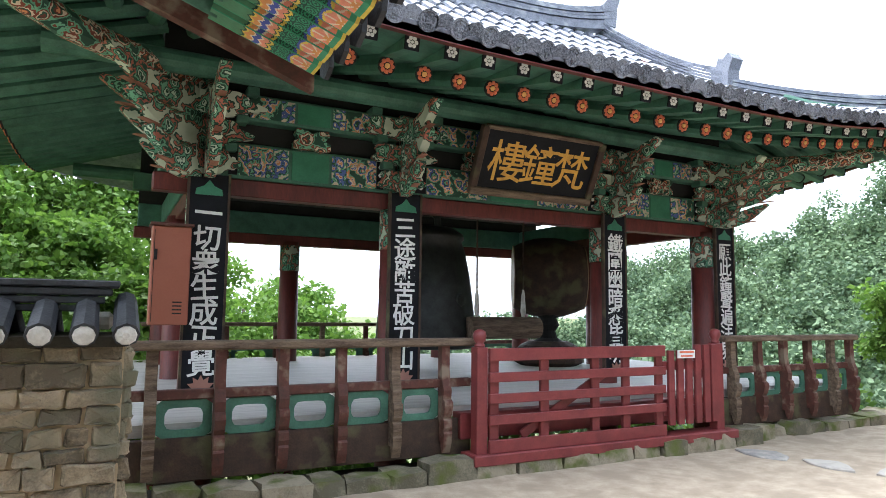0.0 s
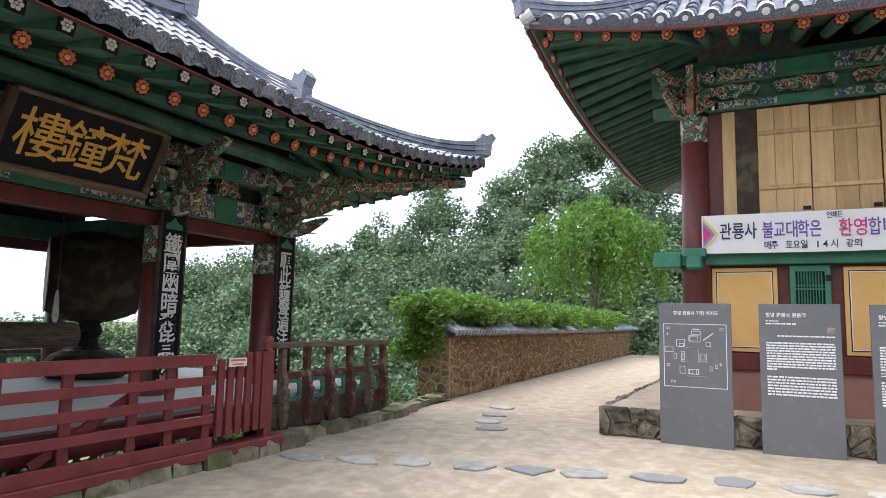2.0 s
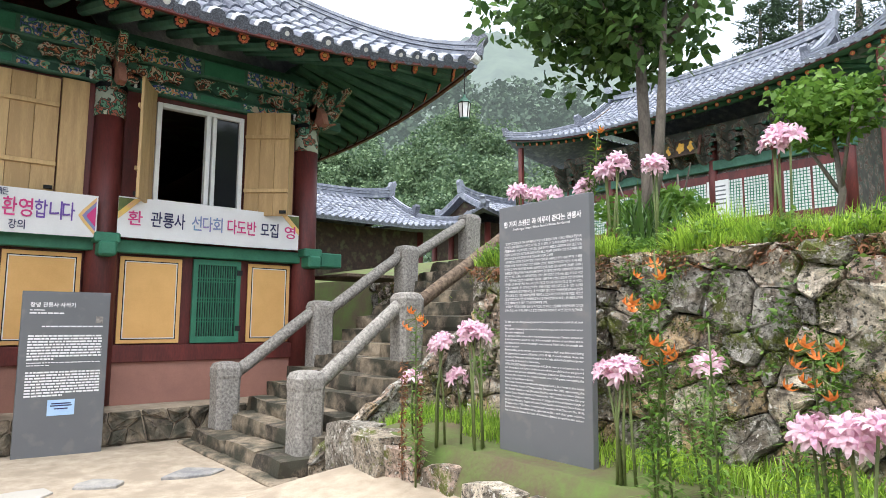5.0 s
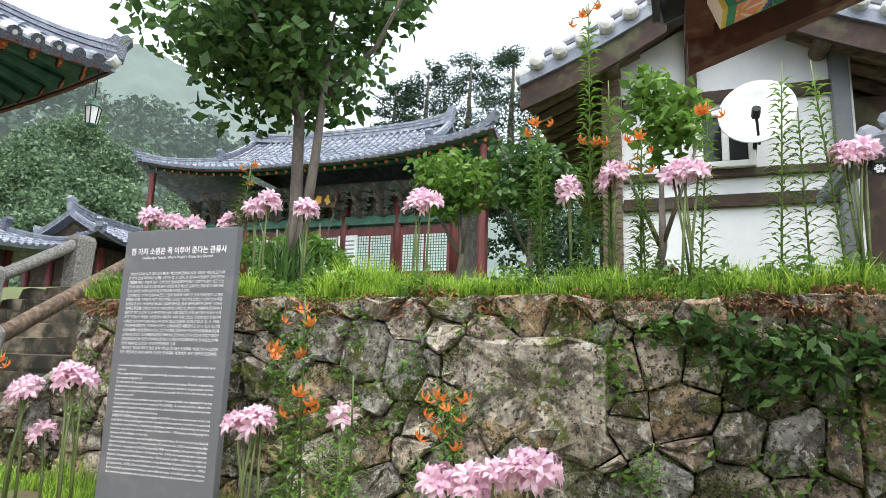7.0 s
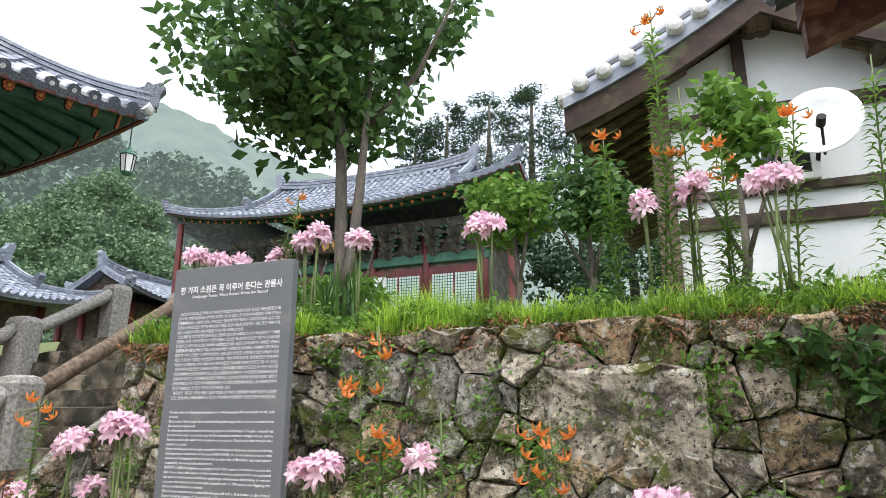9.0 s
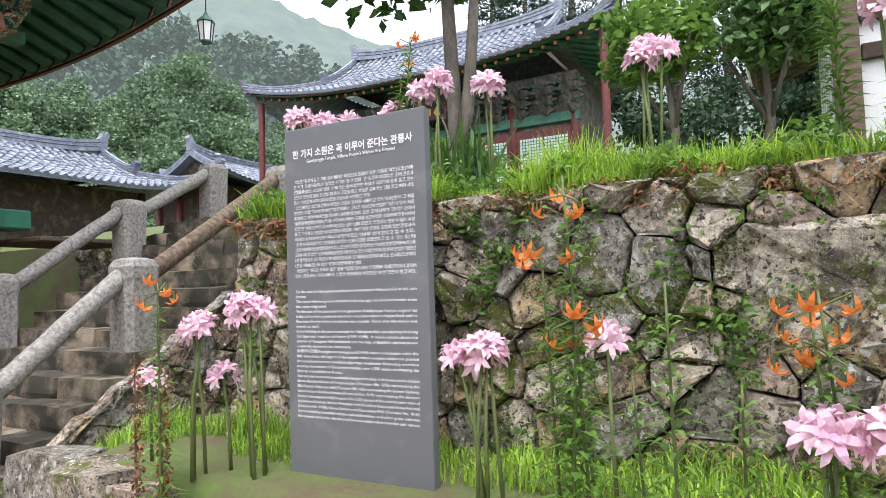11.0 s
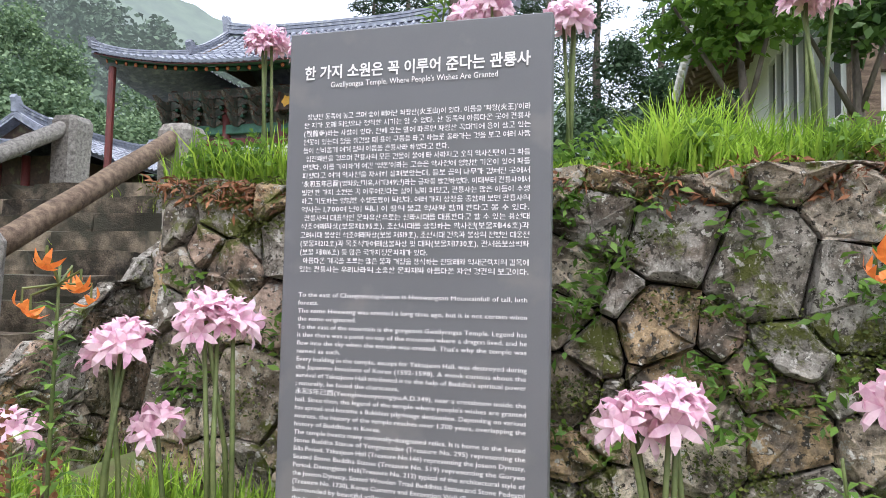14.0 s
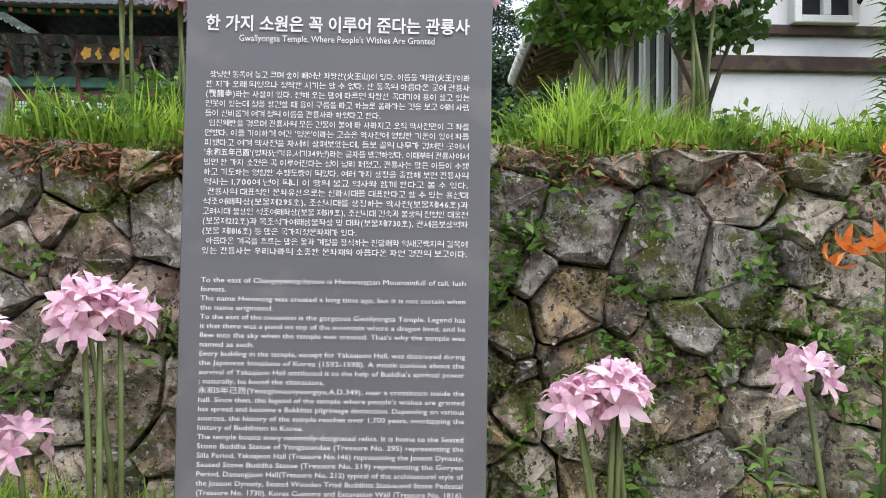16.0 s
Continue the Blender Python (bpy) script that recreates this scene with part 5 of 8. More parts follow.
b1, w, h = banner(1.28, -1.53, 2.66, 3.22, "white cloth banner with navy and magenta lettering")
words(b1, [("관룡사", 0.24, 0.22, 0.26, M_NAVY, 0.50), ("불교대학은", 0.80, 0.22, 0.26, M_VIO, 0.74), ("환영", 1.74, 0.22, 0.26, M_MAG, 0.33), ("합니다", 2.08, 0.22, 0.26, M_VIO, 0.46), ("언제든", 1.60, 0.46, 0.10, M_NAVY, 0.2), ("매주 토요일 14시 강의", 0.82, 0.05, 0.13, M_NAVY, 1.18)])
for x, s in ((0.02, 1), (w - 0.02, -1)):
    for k, mt in enumerate((M_YEL, M_TEAL, M_MAG)):
        r = 0.26 - 0.06 * k
        part("corner_print", plate(bmesh.new(), [(0, h / 2 - r), (s * r * 0.6, h / 2 - r * 0.3), (s * r * 0.8, h / 2), (s * r * 0.6, h / 2 + r * 0.3), (0, h / 2 + r)], 0.004, Matrix.Translation((x, -0.012 - 0.002 * k, 0))), mt, b1)
b2, w, h = banner(-1.78, -4.46, 2.70, 3.26, "white cloth banner with black and red lettering")
words(b2, [("환", 0.12, 0.19, 0.22, M_MAG, 0.2), ("관룡사", 0.42, 0.19, 0.24, M_NAVY, 0.48), ("선다회", 0.98, 0.19, 0.24, M_TEAL, 0.46), ("다도반", 1.50, 0.19, 0.24, M_MAG, 0.46), ("모집", 2.03, 0.19, 0.24, M_NAVY, 0.3), ("영", 2.42, 0.19, 0.22, M_MAG, 0.2)])
for x, s in ((0.0, 1), (w, -1)):
    for k, mt in enumerate((M_YEL, M_STEM)):
        r = 0.30 - 0.1 * k
        part("corner_print", plate(bmesh.new(), [(x, h - 0.02), (x + s * r, h - 0.02), (x, h - 0.02 - r)], 0.004, Matrix.Translation((0, -0.012 - 0.002 * k, 0))), mt, b2)

# painted beams and brackets over the hall front
MY = Matrix.Translation((HX, 0, 0)) @ R90
for z0, z1, off in ((4.86, 5.02, 0.10), (5.24, 5.52, 0.22)):
    part("front_beam", boxm(HX - off, HX + 0.12, HY[2] - 0.6, HY[0] + 0.6, z0, z1, 0.012), M_GREEN, hall)
part("bracket_board", boxm(HX - 0.02, HX + 0.1, HY[2], HY[0], 5.0, 5.7), M_GREEN, hall)
for ya, yb in zip(HY, HY[1:]):
    painted_bay(hall, -ya + 0.22, -yb - 0.22, -0.22, 5.24, 5.52, -1, MY)
    painted_bay(hall, -ya + 0.22, -yb - 0.22, -0.10, 4.86, 5.02, -1, MY)
    for f in (0.17, 0.5, 0.83):
        y = ya + (yb - ya) * f
        part("carved_strut", plate(bmesh.new(), [(-0.42, 0.12), (-0.36, 0.02), (-0.2, 0.06), (-0.1, -0.02), (0, 0.02), (0.1, -0.02), (0.2, 0.06), (0.36, 0.02), (0.42, 0.12), (0.34, 0.2), (0.2, 0.17), (0.0, 0.21), (-0.2, 0.17), (-0.34, 0.2)], 0.1, Matrix.Translation((HX - 0.14, y, 5.03)) @ R90), M_SCROLL_RED, hall)
for i, y in enumerate(HY):
    c = -1 if i == 0 else 1 if i == 2 else 0
    tagged(bracket("hall_bracket", Matrix.Translation((HX - 0.1, y, 4.98)) @ R90, tiers=2, reach=0.55, h=0.26, mat_a=M_SCROLL_RED, corner=c, label="carved brown and green bracket over a red column"), group="brackets of the hall")
    part("tusk", plate(bmesh.new(), [(0, 0), (0.35, -0.22), (0.5, -0.2), (0.42, 0.0), (0.2, 0.2), (0, 0.3)], 0.1, Matrix.Translation((HX - 0.2, y, 4.95)) @ Matrix.Rotation(radians(180), 4, "Z")), M_CREAM, hall)

roof2, place2, z2 = giwa_roof("hall_roof", 8.9 + 6.2, -1.66, 6.2, 5.15, 5.38, 10.0, dh=2.6, wh=2.6, lift=0.55, bow=0.4, gap=0.31, label="grey tiled hip and gable roof of the hall with white mortar plugs", parts="", tile_r=0.1)
rafters(roof2, place2, "l", 5.15, 0.22, 0, gap=0.40, drop=0.20, flying=False, length=1.9, r=0.085, corner=2.2)
rafters(roof2, place2, "b", 6.2, 0.22, 0, gap=0.40, drop=0.20, flying=False, length=1.9, r=0.085, corner=2.2)
rafters(roof2, place2, "f", 6.2, 0.22, 0, gap=0.40, drop=0.20, flying=False, length=1.9, r=0.085, corner=2.2)
# white mortar plugs at the eave ends
PLUG = bpy.data.meshes.new("lime_plug")
bm = bmesh.new()
lathe(bm, [(0.1, -0.14), (0.105, -0.02), (0.085, 0.03), (0.03, 0.05)], seg=10)
bm.to_mesh(PLUG)
bm.free()
PLUG.materials.append(M_LIME)
for side, half in (("l", 5.15), ("b", 6.2), ("f", 6.2)):
    n = int(2 * half / 0.31)
    for i in range(n + 1):
        u = (i - n / 2) * 0.31
        a, b = place2(side, u, 0.0), place2(side, u, 0.3)
        o = link_mesh("lime_plug", PLUG, None, roof2)
        o.matrix_local = Matrix.Translation(a + Vector((0, 0, 0.03))) @ (a - b).to_track_quat("Z", "Y").to_matrix().to_4x4() @ Matrix.Scale(random.uniform(0.85, 1.1), 4)
# corner lantern
lan = tagged(empty("eave_lantern", pose(8.98, -6.6, 4.86)), "small green metal lantern hanging from the eave corner", "lantern")
part("cap", lathe(bmesh.new(), [(0.17, 0.42), (0.13, 0.47), (0.05, 0.53), (0.02, 0.6)], seg=6), M_GREEN, lan)
part("glass_body", lathe(bmesh.new(), [(0.10, 0.1), (0.14, 0.41)], seg=6), M_WHITE, lan)
for k in range(6):
    a = k * math.pi / 3
    part("lantern_bar", tubem([(0.105 * math.cos(a), 0.105 * math.sin(a), 0.09), (0.147 * math.cos(a), 0.147 * math.sin(a), 0.42)], 0.012, 5), M_DARK, lan)
part("lantern_base", lathe(bmesh.new(), [(0.08, 0.05), (0.12, 0.08), (0.12, 0.1)], seg=6), M_GREEN, lan)
part("hook", tubem([(0, 0, 0.58), (0, 0, 1.15)], 0.012, 5), M_DARK, lan)
lan.scale = (0.72, 0.72, 0.8)

# stone plinth under the hall
plinth = tagged(empty("plinth"), "low dry stone plinth with a sandy top under the hall", "plinth", kind="structure")
part("plinth_fill", boxm(10.12, 19.6, -5.6, 2.6, -0.1, 0.40), M_SAND, plinth)
stone_face(plinth, 6.2, 0.42, 0.3, pose(10.1, 2.7, 0, 0, 0, -90), M_STEP, seed=21, depth=0.06, squash=0.75)
stone_face(plinth, 8.0, 0.42, 0.4, pose(18.1, 2.62, 0, 0, 0, 180), M_STEP, seed=22, depth=0.08, squash=0.7)

# ---- stone stair ----
stair = tagged(empty("stair"), "steep stair of rough worn stone blocks with dark mossy edges", "stairs", kind="structure")
rs = random.Random(11)


def block(x0, x1, y0, y1, z0, z1, rnd, j=0.02, name="block", parent=None, mat=None):
    """A rough hewn block with uneven faces."""
    bm = bmesh.new()
    bmesh.ops.create_cube(bm, size=1.0)
    bmesh.ops.subdivide_edges(bm, edges=bm.edges[:], cuts=1, use_grid_fill=True)
    for v in bm.verts:
        k = 1 - 0.06 * (sum(abs(c) > 0.4 for c in v.co) >= 3)
        v.co = Vector((x0 + (v.co.x * k + 0.5) * (x1 - x0), y0 + (v.co.y * k + 0.5) * (y1 - y0), z0 + (v.co.z * k + 0.5) * (z1 - z0))) + Vector((rnd.uniform(-j, j), rnd.uniform(-j, j), rnd.uniform(-j, j) * 0.6))
    return mesh_ob(name, bm, mat or M_STEP, parent)


RISE, RUN, NST = 0.184, 0.29, 14
for k in range(NST):
    y1 = -2.78 - RUN * k + (0.12 if k == 0 else 0)
    x = 7.25 if k > 1 else 7.1
    while x < 9.75:
        w = rs.uniform(0.45, 1.0)
        e = min(9.8, x + w)
        if 9.8 - e < 0.3:
            e = 9.8
        block(x, e - 0.012, y1 - RUN - 0.14, y1 + rs.uniform(-0.02, 0.02), RISE * k - 0.12, RISE * (k + 1) + rs.uniform(-0.012, 0.012), rs, 0.018, "step_stone", stair)
        x = e
# posts and rails
POSTS_R = [(7.4, -3.06, -0.02, 1.05), (7.45, -4.4, 0.72, 1.93), (7.5, -6.4, 1.95, 3.05)]
POSTS_L = [(9.6, -3.0, 0.05, 1.03), (9.6, -4.36, 0.8, 1.87), (9.6, -5.9, 1.75, 2.8), (9.6, -7.25, 2.4, 3.46)]
for side, lst in (("r", POSTS_R), ("l", POSTS_L)):
    for i, (x, y, z0, z1) in enumerate(lst):
        p = tagged(empty("stair_post", pose(x, y, z0 - 0.15, 0, 0, rs.uniform(-4, 4))), "speckled grey granite rail post with a rounded top", "stone post", "granite posts of the stair")
        w, hh = 0.165, z1 - z0 + 0.15
        bm = bmesh.new()
        prof = [(1.04, 0), (1.0, 0.1), (0.97, hh * 0.5), (1.0, hh - 0.22), (1.04, hh - 0.18), (1.03, hh - 0.08), (0.86, hh - 0.02), (0.5, hh)]
        rings = []
        for f, z in prof:
            ring = []
            for q in range(16):
                a = 2 * math.pi * (q + 0.5) / 16
                c, s = math.cos(a), math.sin(a)
                m = 1 / max(abs(c), abs(s), 0.78)
                ring.append(bm.verts.new((w * f * c * m + rs.uniform(-0.004, 0.004), w * f * s * m + rs.uniform(-0.004, 0.004), z)))
            rings.append(ring)
        for a, b in zip(rings, rings[1:]):
            for q in range(16):
                bm.faces.new((a[q], a[(q + 1) % 16], b[(q + 1) % 16], b[q]))
        bm.faces.new(rings[-1])
        bm.faces.new(rings[0][::-1])
        part("shaft", bm, M_POST, p, smooth=False)
    for (xa, ya, za, ta), (xb, yb, zb, tb) in zip(lst, lst[1:]):
        r = tagged(empty("stair_rail"), "round granite rail sloping between the stair posts", "handrail", "granite rails of the stair")
        a, b = Vector((xa, ya - 0.12, ta - 0.16)), Vector((xb, yb + 0.12, tb - 0.16))
        n = 8
        part("rail", tubem([a.lerp(b, i / n) + Vector((rs.uniform(-0.006, 0.006), 0, rs.uniform(-0.006, 0.006))) for i in range(n + 1)], 0.085, 12), M_POST if not (side == "r" and tb > 2.5) else M_WOOD_OLD, r, smooth=True)
part("stair_foot", boxm(6.9, 9.9, -2.85, -2.5, -0.1, 0.03, 0.02), M_STEP, stair)
# dark rubble behind the hall, beside the stair
rub = tagged(empty("wall_rubble"), "dark dry stone bank beside the stair behind the hall", "wall", kind="structure")
part("bank_core", boxm(9.95, 13, -8.5, -7.42, -0.2, 2.45), M_JOINT, rub)
stone_face(rub, 3.0, 2.5, 0.34, pose(12.95, -7.4, 0, 0, 0, 180), M_STONE, seed=31, depth=0.1)
part("bank_side", boxm(9.85, 9.95, -7.5, -3.2, -0.2, 0.3), M_JOINT, rub)
awn = tagged(empty("awning_board"), "weathered plank lean-to board behind the hall", "board")
part("plank", boxm(10.3, 11.6, -6.6, -5.2, 2.3, 2.36, 0.01), M_WOOD_OLD, awn)

# edging stones of the flower bed
bed = tagged(empty("bed_edging"), "low grey edging boulders of the flower bed", "edging", kind="structure")
for x0, x1, h in ((6.3, 6.95, 0.56), (5.75, 6.25, 0.55), (5.35, 5.72, 0.5), (4.9, 5.3, 0.42), (4.2, 4.75, 0.4), (3.6, 4.1, 0.42), (2.9, 3.5, 0.4), (2.3, 2.8, 0.42), (1.5, 2.2, 0.4), (0.7, 1.4, 0.42)):
    block(x0, x1, -3.35, -2.98 + rs.uniform(-0.06, 0.06), 0.1, h + 0.03, rs, 0.05, "boulder", bed, M_STONE)

# ---- kerb along the pavilion ----
kerb = tagged(empty("kerb"), "mossy rough kerb stones along the courtyard edge", "kerb", kind="structure")
x = -0.6
while x < 12.6:
    w = rs.uniform(0.28, 0.55)
    yb = 5.64 + 0.22 * smooth(0, 1, 1 - x) + 0.22 * smooth(6.2, 7.5, x) + 0.12 * smooth(9, 12.5, x) * 4
    block(x, x + w - 0.015, yb + rs.uniform(-0.02, 0.04), yb + 0.36, -0.35, 0.15 + rs.uniform(-0.04, 0.03) - 0.05 * smooth(8, 12, x), rs, 0.03, "kerb_stone", kerb, M_KERB)
    x += w
part("kerb_bank", boxm(-0.6, 12.5, 6.2, 6.5, -1.6, 0.0), M_JOINT, kerb)

# ---- flat stepping stones ----
for x, y in ((6.5, 5.25), (6.7, 4.66), (6.95, 4.05), (7.1, 3.4), (7.25, 2.82), (7.38, 2.22), (7.6, 1.5), (7.83, 0.81), (7.9, 0.12), (8.0, -0.58), (8.05, -1.23), (8.0, -2.1), (5.2, -1.6), (6.4, -1.9), (9.6, 4.2), (10.2, 4.5), (11.0, 4.7), (12.0, 4.9)):
    vs, n = [], 7
    rr = [rs.uniform(0.62, 1.12) for _ in range(n)]
    for z, f in ((-0.05, 1.0), (0.012, 1.0), (0.022, 0.93)):
        for i in range(n):
            a = 2 * math.pi * i / n
            vs.append((x + 0.23 * rr[i] * f * math.cos(a), y + 0.30 * rr[i] * f * math.sin(a), z + height(x, y)))
    fs = [(k * n + i, k * n + (i + 1) % n, (k + 1) * n + (i + 1) % n, (k + 1) * n + i) for k in (0, 1) for i in range(n)] + [tuple(range(2 * n, 3 * n))]
    tagged(py_ob("stepping_stone", vs, fs, M_FLAG), "flat grey stepping stone set in the sand", "stepping stone", "stepping stones across the courtyard")


# ---- tile-capped stone walls ----
def capped_wall(name, p0, p1, h, thick, label, seed, size=0.2, keep=300, lime=True, stone_mat=None, cap=True):
    """A rubble wall in earth mortar with a cap of grey tiles. p0 to p1: its face line, the face to the right of that way."""
    a, b = Vector((*p0, 0)), Vector((*p1, 0))
    L = (b - a).length
    yaw = math.degrees(math.atan2(b.y - a.y, b.x - a.x))
    top = tagged(empty(name, pose(a.x, a.y, height(a.x, a.y) * 0, 0, 0, yaw)), label, "wall", kind="structure")
    part("wall_core", boxm(0, L, 0.0, thick, -0.6, h), M_MORTAR, top)
    if lime:
        coursed_face(top, L, h, pose(0, 0, 0), M_COURSE, seed)
        coursed_face(top, thick, h, pose(L, 0, 0, 0, 0, 90), M_COURSE, seed + 3)
    else:
        stone_face(top, L, h, size, pose(0, 0.0, 0), stone_mat or M_RUBBLE, gap=0.022 if lime is False else 0.008, depth=0.035 if lime is False else 0.09, seed=seed, squash=0.8 if lime is False else 0.6, keep=keep, round_off=0.35 if lime is False else 0.15)
    stone_face(top, thick, h, size, pose(0, thick, 0, 0, 0, -90), stone_mat or M_RUBBLE, gap=0.02, depth=0.035, seed=seed + 1, squash=0.8, keep=60)
    if not cap:
        return top
    n = int(L / 0.2)
    cm = bmesh.new()
    tube(cm, [(0, -0.16, 0.0), (0, thick / 2, 0.2)], [0.075, 0.065], 8)
    me = bpy.data.meshes.new("cap_tile")
    cm.to_mesh(me)
    cm.free()
    me.materials.append(M_TILE_DARK if lime else M_TILE)
    pl = PLUG
    part("cap_bed", boxm(-0.1, L, -0.12, thick + 0.12, h, h + 0.06), M_JOINT, top)
    for i in range(n + 1):
        for s in (0, 1):
            o = link_mesh("cap_tile", me, None, top)
            o.matrix_local = Matrix.Translation((i * L / n, 0 if s == 0 else thick, h + 0.07)) @ Matrix.Rotation(math.pi * s, 4, "Z")
            if lime:
                o = link_mesh("lime_plug", pl, None, top)
                o.matrix_local = Matrix.Translation((i * L / n, -0.16 if s == 0 else thick + 0.16, h + 0.07)) @ Matrix.Rotation(radians(90 + 12 if s == 0 else -102), 4, "X") @ Matrix.Scale(0.62, 4)
    if lime:
        for k in range(4):
            out = 0.04 * k
            part("ridge_course", boxm(-0.1, L - 0.16 + out, thick / 2 - 0.13 - 0.012 * k, thick / 2 + 0.13 + 0.012 * k, h + 0.2 + 0.05 * k, h + 0.243 + 0.05 * k, 0.008), M_TILE_DARK, top)
        part("ridge_plug", boxm(L - 0.24, L - 0.06, thick / 2 - 0.11, thick / 2 + 0.11, h + 0.09, h + 0.2, 0.03), M_LIME, top)
        return top
    part("ridge_tiles", tubem([(-0.1, thick / 2, h + 0.27), (L, thick / 2, h + 0.27)], 0.11, 10), M_TILE, top)
    return top


capped_wall("wall_path", (12.65, 6.35), (42.0, 7.5), 1.28, 0.75, "ochre rubble wall with a grey tile cap along the path", 41, size=0.21, lime=False)
near = capped_wall("wall_near", (-1.6, 4.75), (0.13, 4.75), 1.3, 0.6, "stacked tan rubble wall with white-plugged cap tiles", 45, size=0.22)

# ---- gate building over the start of the walk ----
gh = tagged(empty("gate_building"), "painted eave of the gate building overhead", "gate building")
EX, EZ, Y0, Y1 = 1.02, 2.92, -2.75, 4.35
for y, s in ((Y0 + 0.35, -1), (Y1 - 0.35, 1)):
    part("gable_rafter", plate(bmesh.new(), [(0, -0.03), (-3.8, 1.34), (-3.8, 1.5), (0, 0.12)], 0.08, Matrix.Translation((EX + 0.08, y + s * 0.3, EZ))), M_REDB, gh, "red-brown barge rafter")


def lotus_beam(w=0.135, deep=0.12, length=0.62):
    """A squared rafter end: lotus at the tip, green scrolls, then scalloped stripes. Local x runs inward, -z is the underside."""
    def paint(u, v):
        """u: way from the tip; v: -1 to 1 across."""
        if u < 0.02:
            return 5
        if u < 0.05 or abs(v) > 0.93:
            return 1
        q, u = v * 0.0875, u * 1.28
        r, th = math.hypot(u - 0.07, q), math.atan2(q, u - 0.07)
        if u > 0.065 and r < 0.125 * (0.86 + 0.14 * abs(math.cos(th * 3.5))):
            k = (th * 3.5 / math.pi) % 1.0
            return 3 if min(k, 1 - k) < 0.13 else (2 if r > 0.05 else 6)
        if r < 0.155:
            return 4 if r > 0.135 else 5
        edge = u + 0.03 * abs(math.sin(v * math.pi))
        if edge < 0.36:
            c = min(math.hypot(u - 0.27, q - 0.05), math.hypot(u - 0.27, q + 0.05), math.hypot(u - 0.36, q))
            return 1 if int(c / 0.0105) % 2 else 7
        e = edge - 0.36
        for lim, k in ((0.012, 7), (0.035, 5), (0.045, 7), (0.085, 2), (0.10, 3), (0.14, 4), (0.152, 3), (0.19, 6), (0.21, 5), (0.222, 7)):
            if e < lim:
                return k
        return 0
    vs, fs, mi = [], [], []
    nu, nv = 100, 20
    for face in range(3):
        k0 = len(vs)
        for i in range(nu + 1):
            for j in range(nv + 1):
                u, v = length * i / nu, 2 * j / nv - 1
                vs.append(((u, v * w / 2, -deep / 2) if face == 0 else (u, w / 2, v * deep / 2) if face == 1 else (u, -w / 2, -v * deep / 2)))
        for i in range(nu):
            for j in range(nv):
                a = k0 + i * (nv + 1) + j
                fs.append((a, a + 1, a + nv + 2, a + nv + 1))
                mi.append(paint(length * (i + 0.5) / nu, 2 * (j + 0.5) / nv - 1))
    k = len(vs)
    vs += [(0, w / 2, deep / 2), (0, -w / 2, deep / 2), (0, -w / 2, -deep / 2), (0, w / 2, -deep / 2), (length, w / 2, deep / 2), (length, -w / 2, deep / 2), (length, -w / 2, -deep / 2), (length, w / 2, -deep / 2)]
    fs += [(k, k + 1, k + 2, k + 3), (k + 4, k + 7, k + 6, k + 5), (k, k + 4, k + 5, k + 1)]
    mi += [3, 0, 0]
    me = bpy.data.meshes.new("painted_tip")
    me.from_pydata(vs, [], fs)
    tints = ((0.09, 0.23, 0.13), (0.06, 0.30, 0.17), (0.78, 0.28, 0.20), (0.80, 0.66, 0.52), (0.07, 0.10, 0.42), (0.75, 0.55, 0.10), (0.72, 0.30, 0.10), (0.02, 0.07, 0.05))
    for nm, c in zip(("field", "leaf", "lotus", "cream", "blue", "yellow", "orange", "dark"), tints):
        me.materials.append(material("rafter_paint_" + nm, c, tuple(q * 0.72 for q in c), 0.6, 9.0, bump=0.08))
    me.polygons.foreach_set("material_index", mi)
    bm = bmesh.new()
    bm.from_mesh(me)
    bmesh.ops.remove_doubles(bm, verts=bm.verts, dist=0.0002)
    bm.to_mesh(me)
    bm.free()
    return me


LOTUS_BEAM = lotus_beam()
n = 31
for i in range(n):
    y = Y0 + 0.5 + (Y1 - Y0 - 1.0) * i / (n - 1)
    a, b = Vector((EX, y, EZ)), Vector((EX - 3.4, y, EZ + 1.22))
    d = (a - b).normalized()
    part("rafter", tubem([a - d * 0.58, b], 0.066, 10), M_GREEN, gh, smooth=True)
    o = link_mesh("painted_tip", LOTUS_BEAM, None, gh, "rafter tip painted with a lotus and striped scallops")
    o.matrix_local = Matrix.Translation(a) @ Matrix((-d, Vector((0, -1, 0)), (-d).cross(Vector((0, -1, 0))))).transposed().to_4x4()
part("soffit", plate(bmesh.new(), [(EX + 0.05, EZ + 0.1), (EX - 3.4, EZ + 1.34), (EX - 3.4, EZ + 1.4), (EX + 0.05, EZ + 0.16)], Y1 - Y0 - 0.3, Matrix.Translation((0, (Y0 + Y1) / 2, 0))), M_GREEN, gh)
part("eave_board", boxm(EX - 0.02, EX + 0.09, Y0, Y1, EZ + 0.10, EZ + 0.2), M_REDB, gh)
for x, y in ((-0.62, 3.55), (-0.62, -2.2), (-0.62, 0.95 + 2.2), (-0.62, -1.3)):
    part("column", tubem([(x - 0.6, y + 0.3, 0), (x - 0.6, y + 0.3, 3.1)], 0.17, 16), M_RED, gh, smooth=True)
    part("column_band", tubem([(x - 0.6, y + 0.3, 2.3), (x - 0.6, y + 0.3, 2.7)], 0.176, 16), M_FLORAL, gh)
part("plate_beam", boxm(-1.35, -1.1, Y0 + 0.6, Y1 - 0.5, 2.75, 3.05), M_SCROLL, gh)
gr = tagged(empty("gate_roof"), "dark tiled gable roof edge of the gate building", "roof")
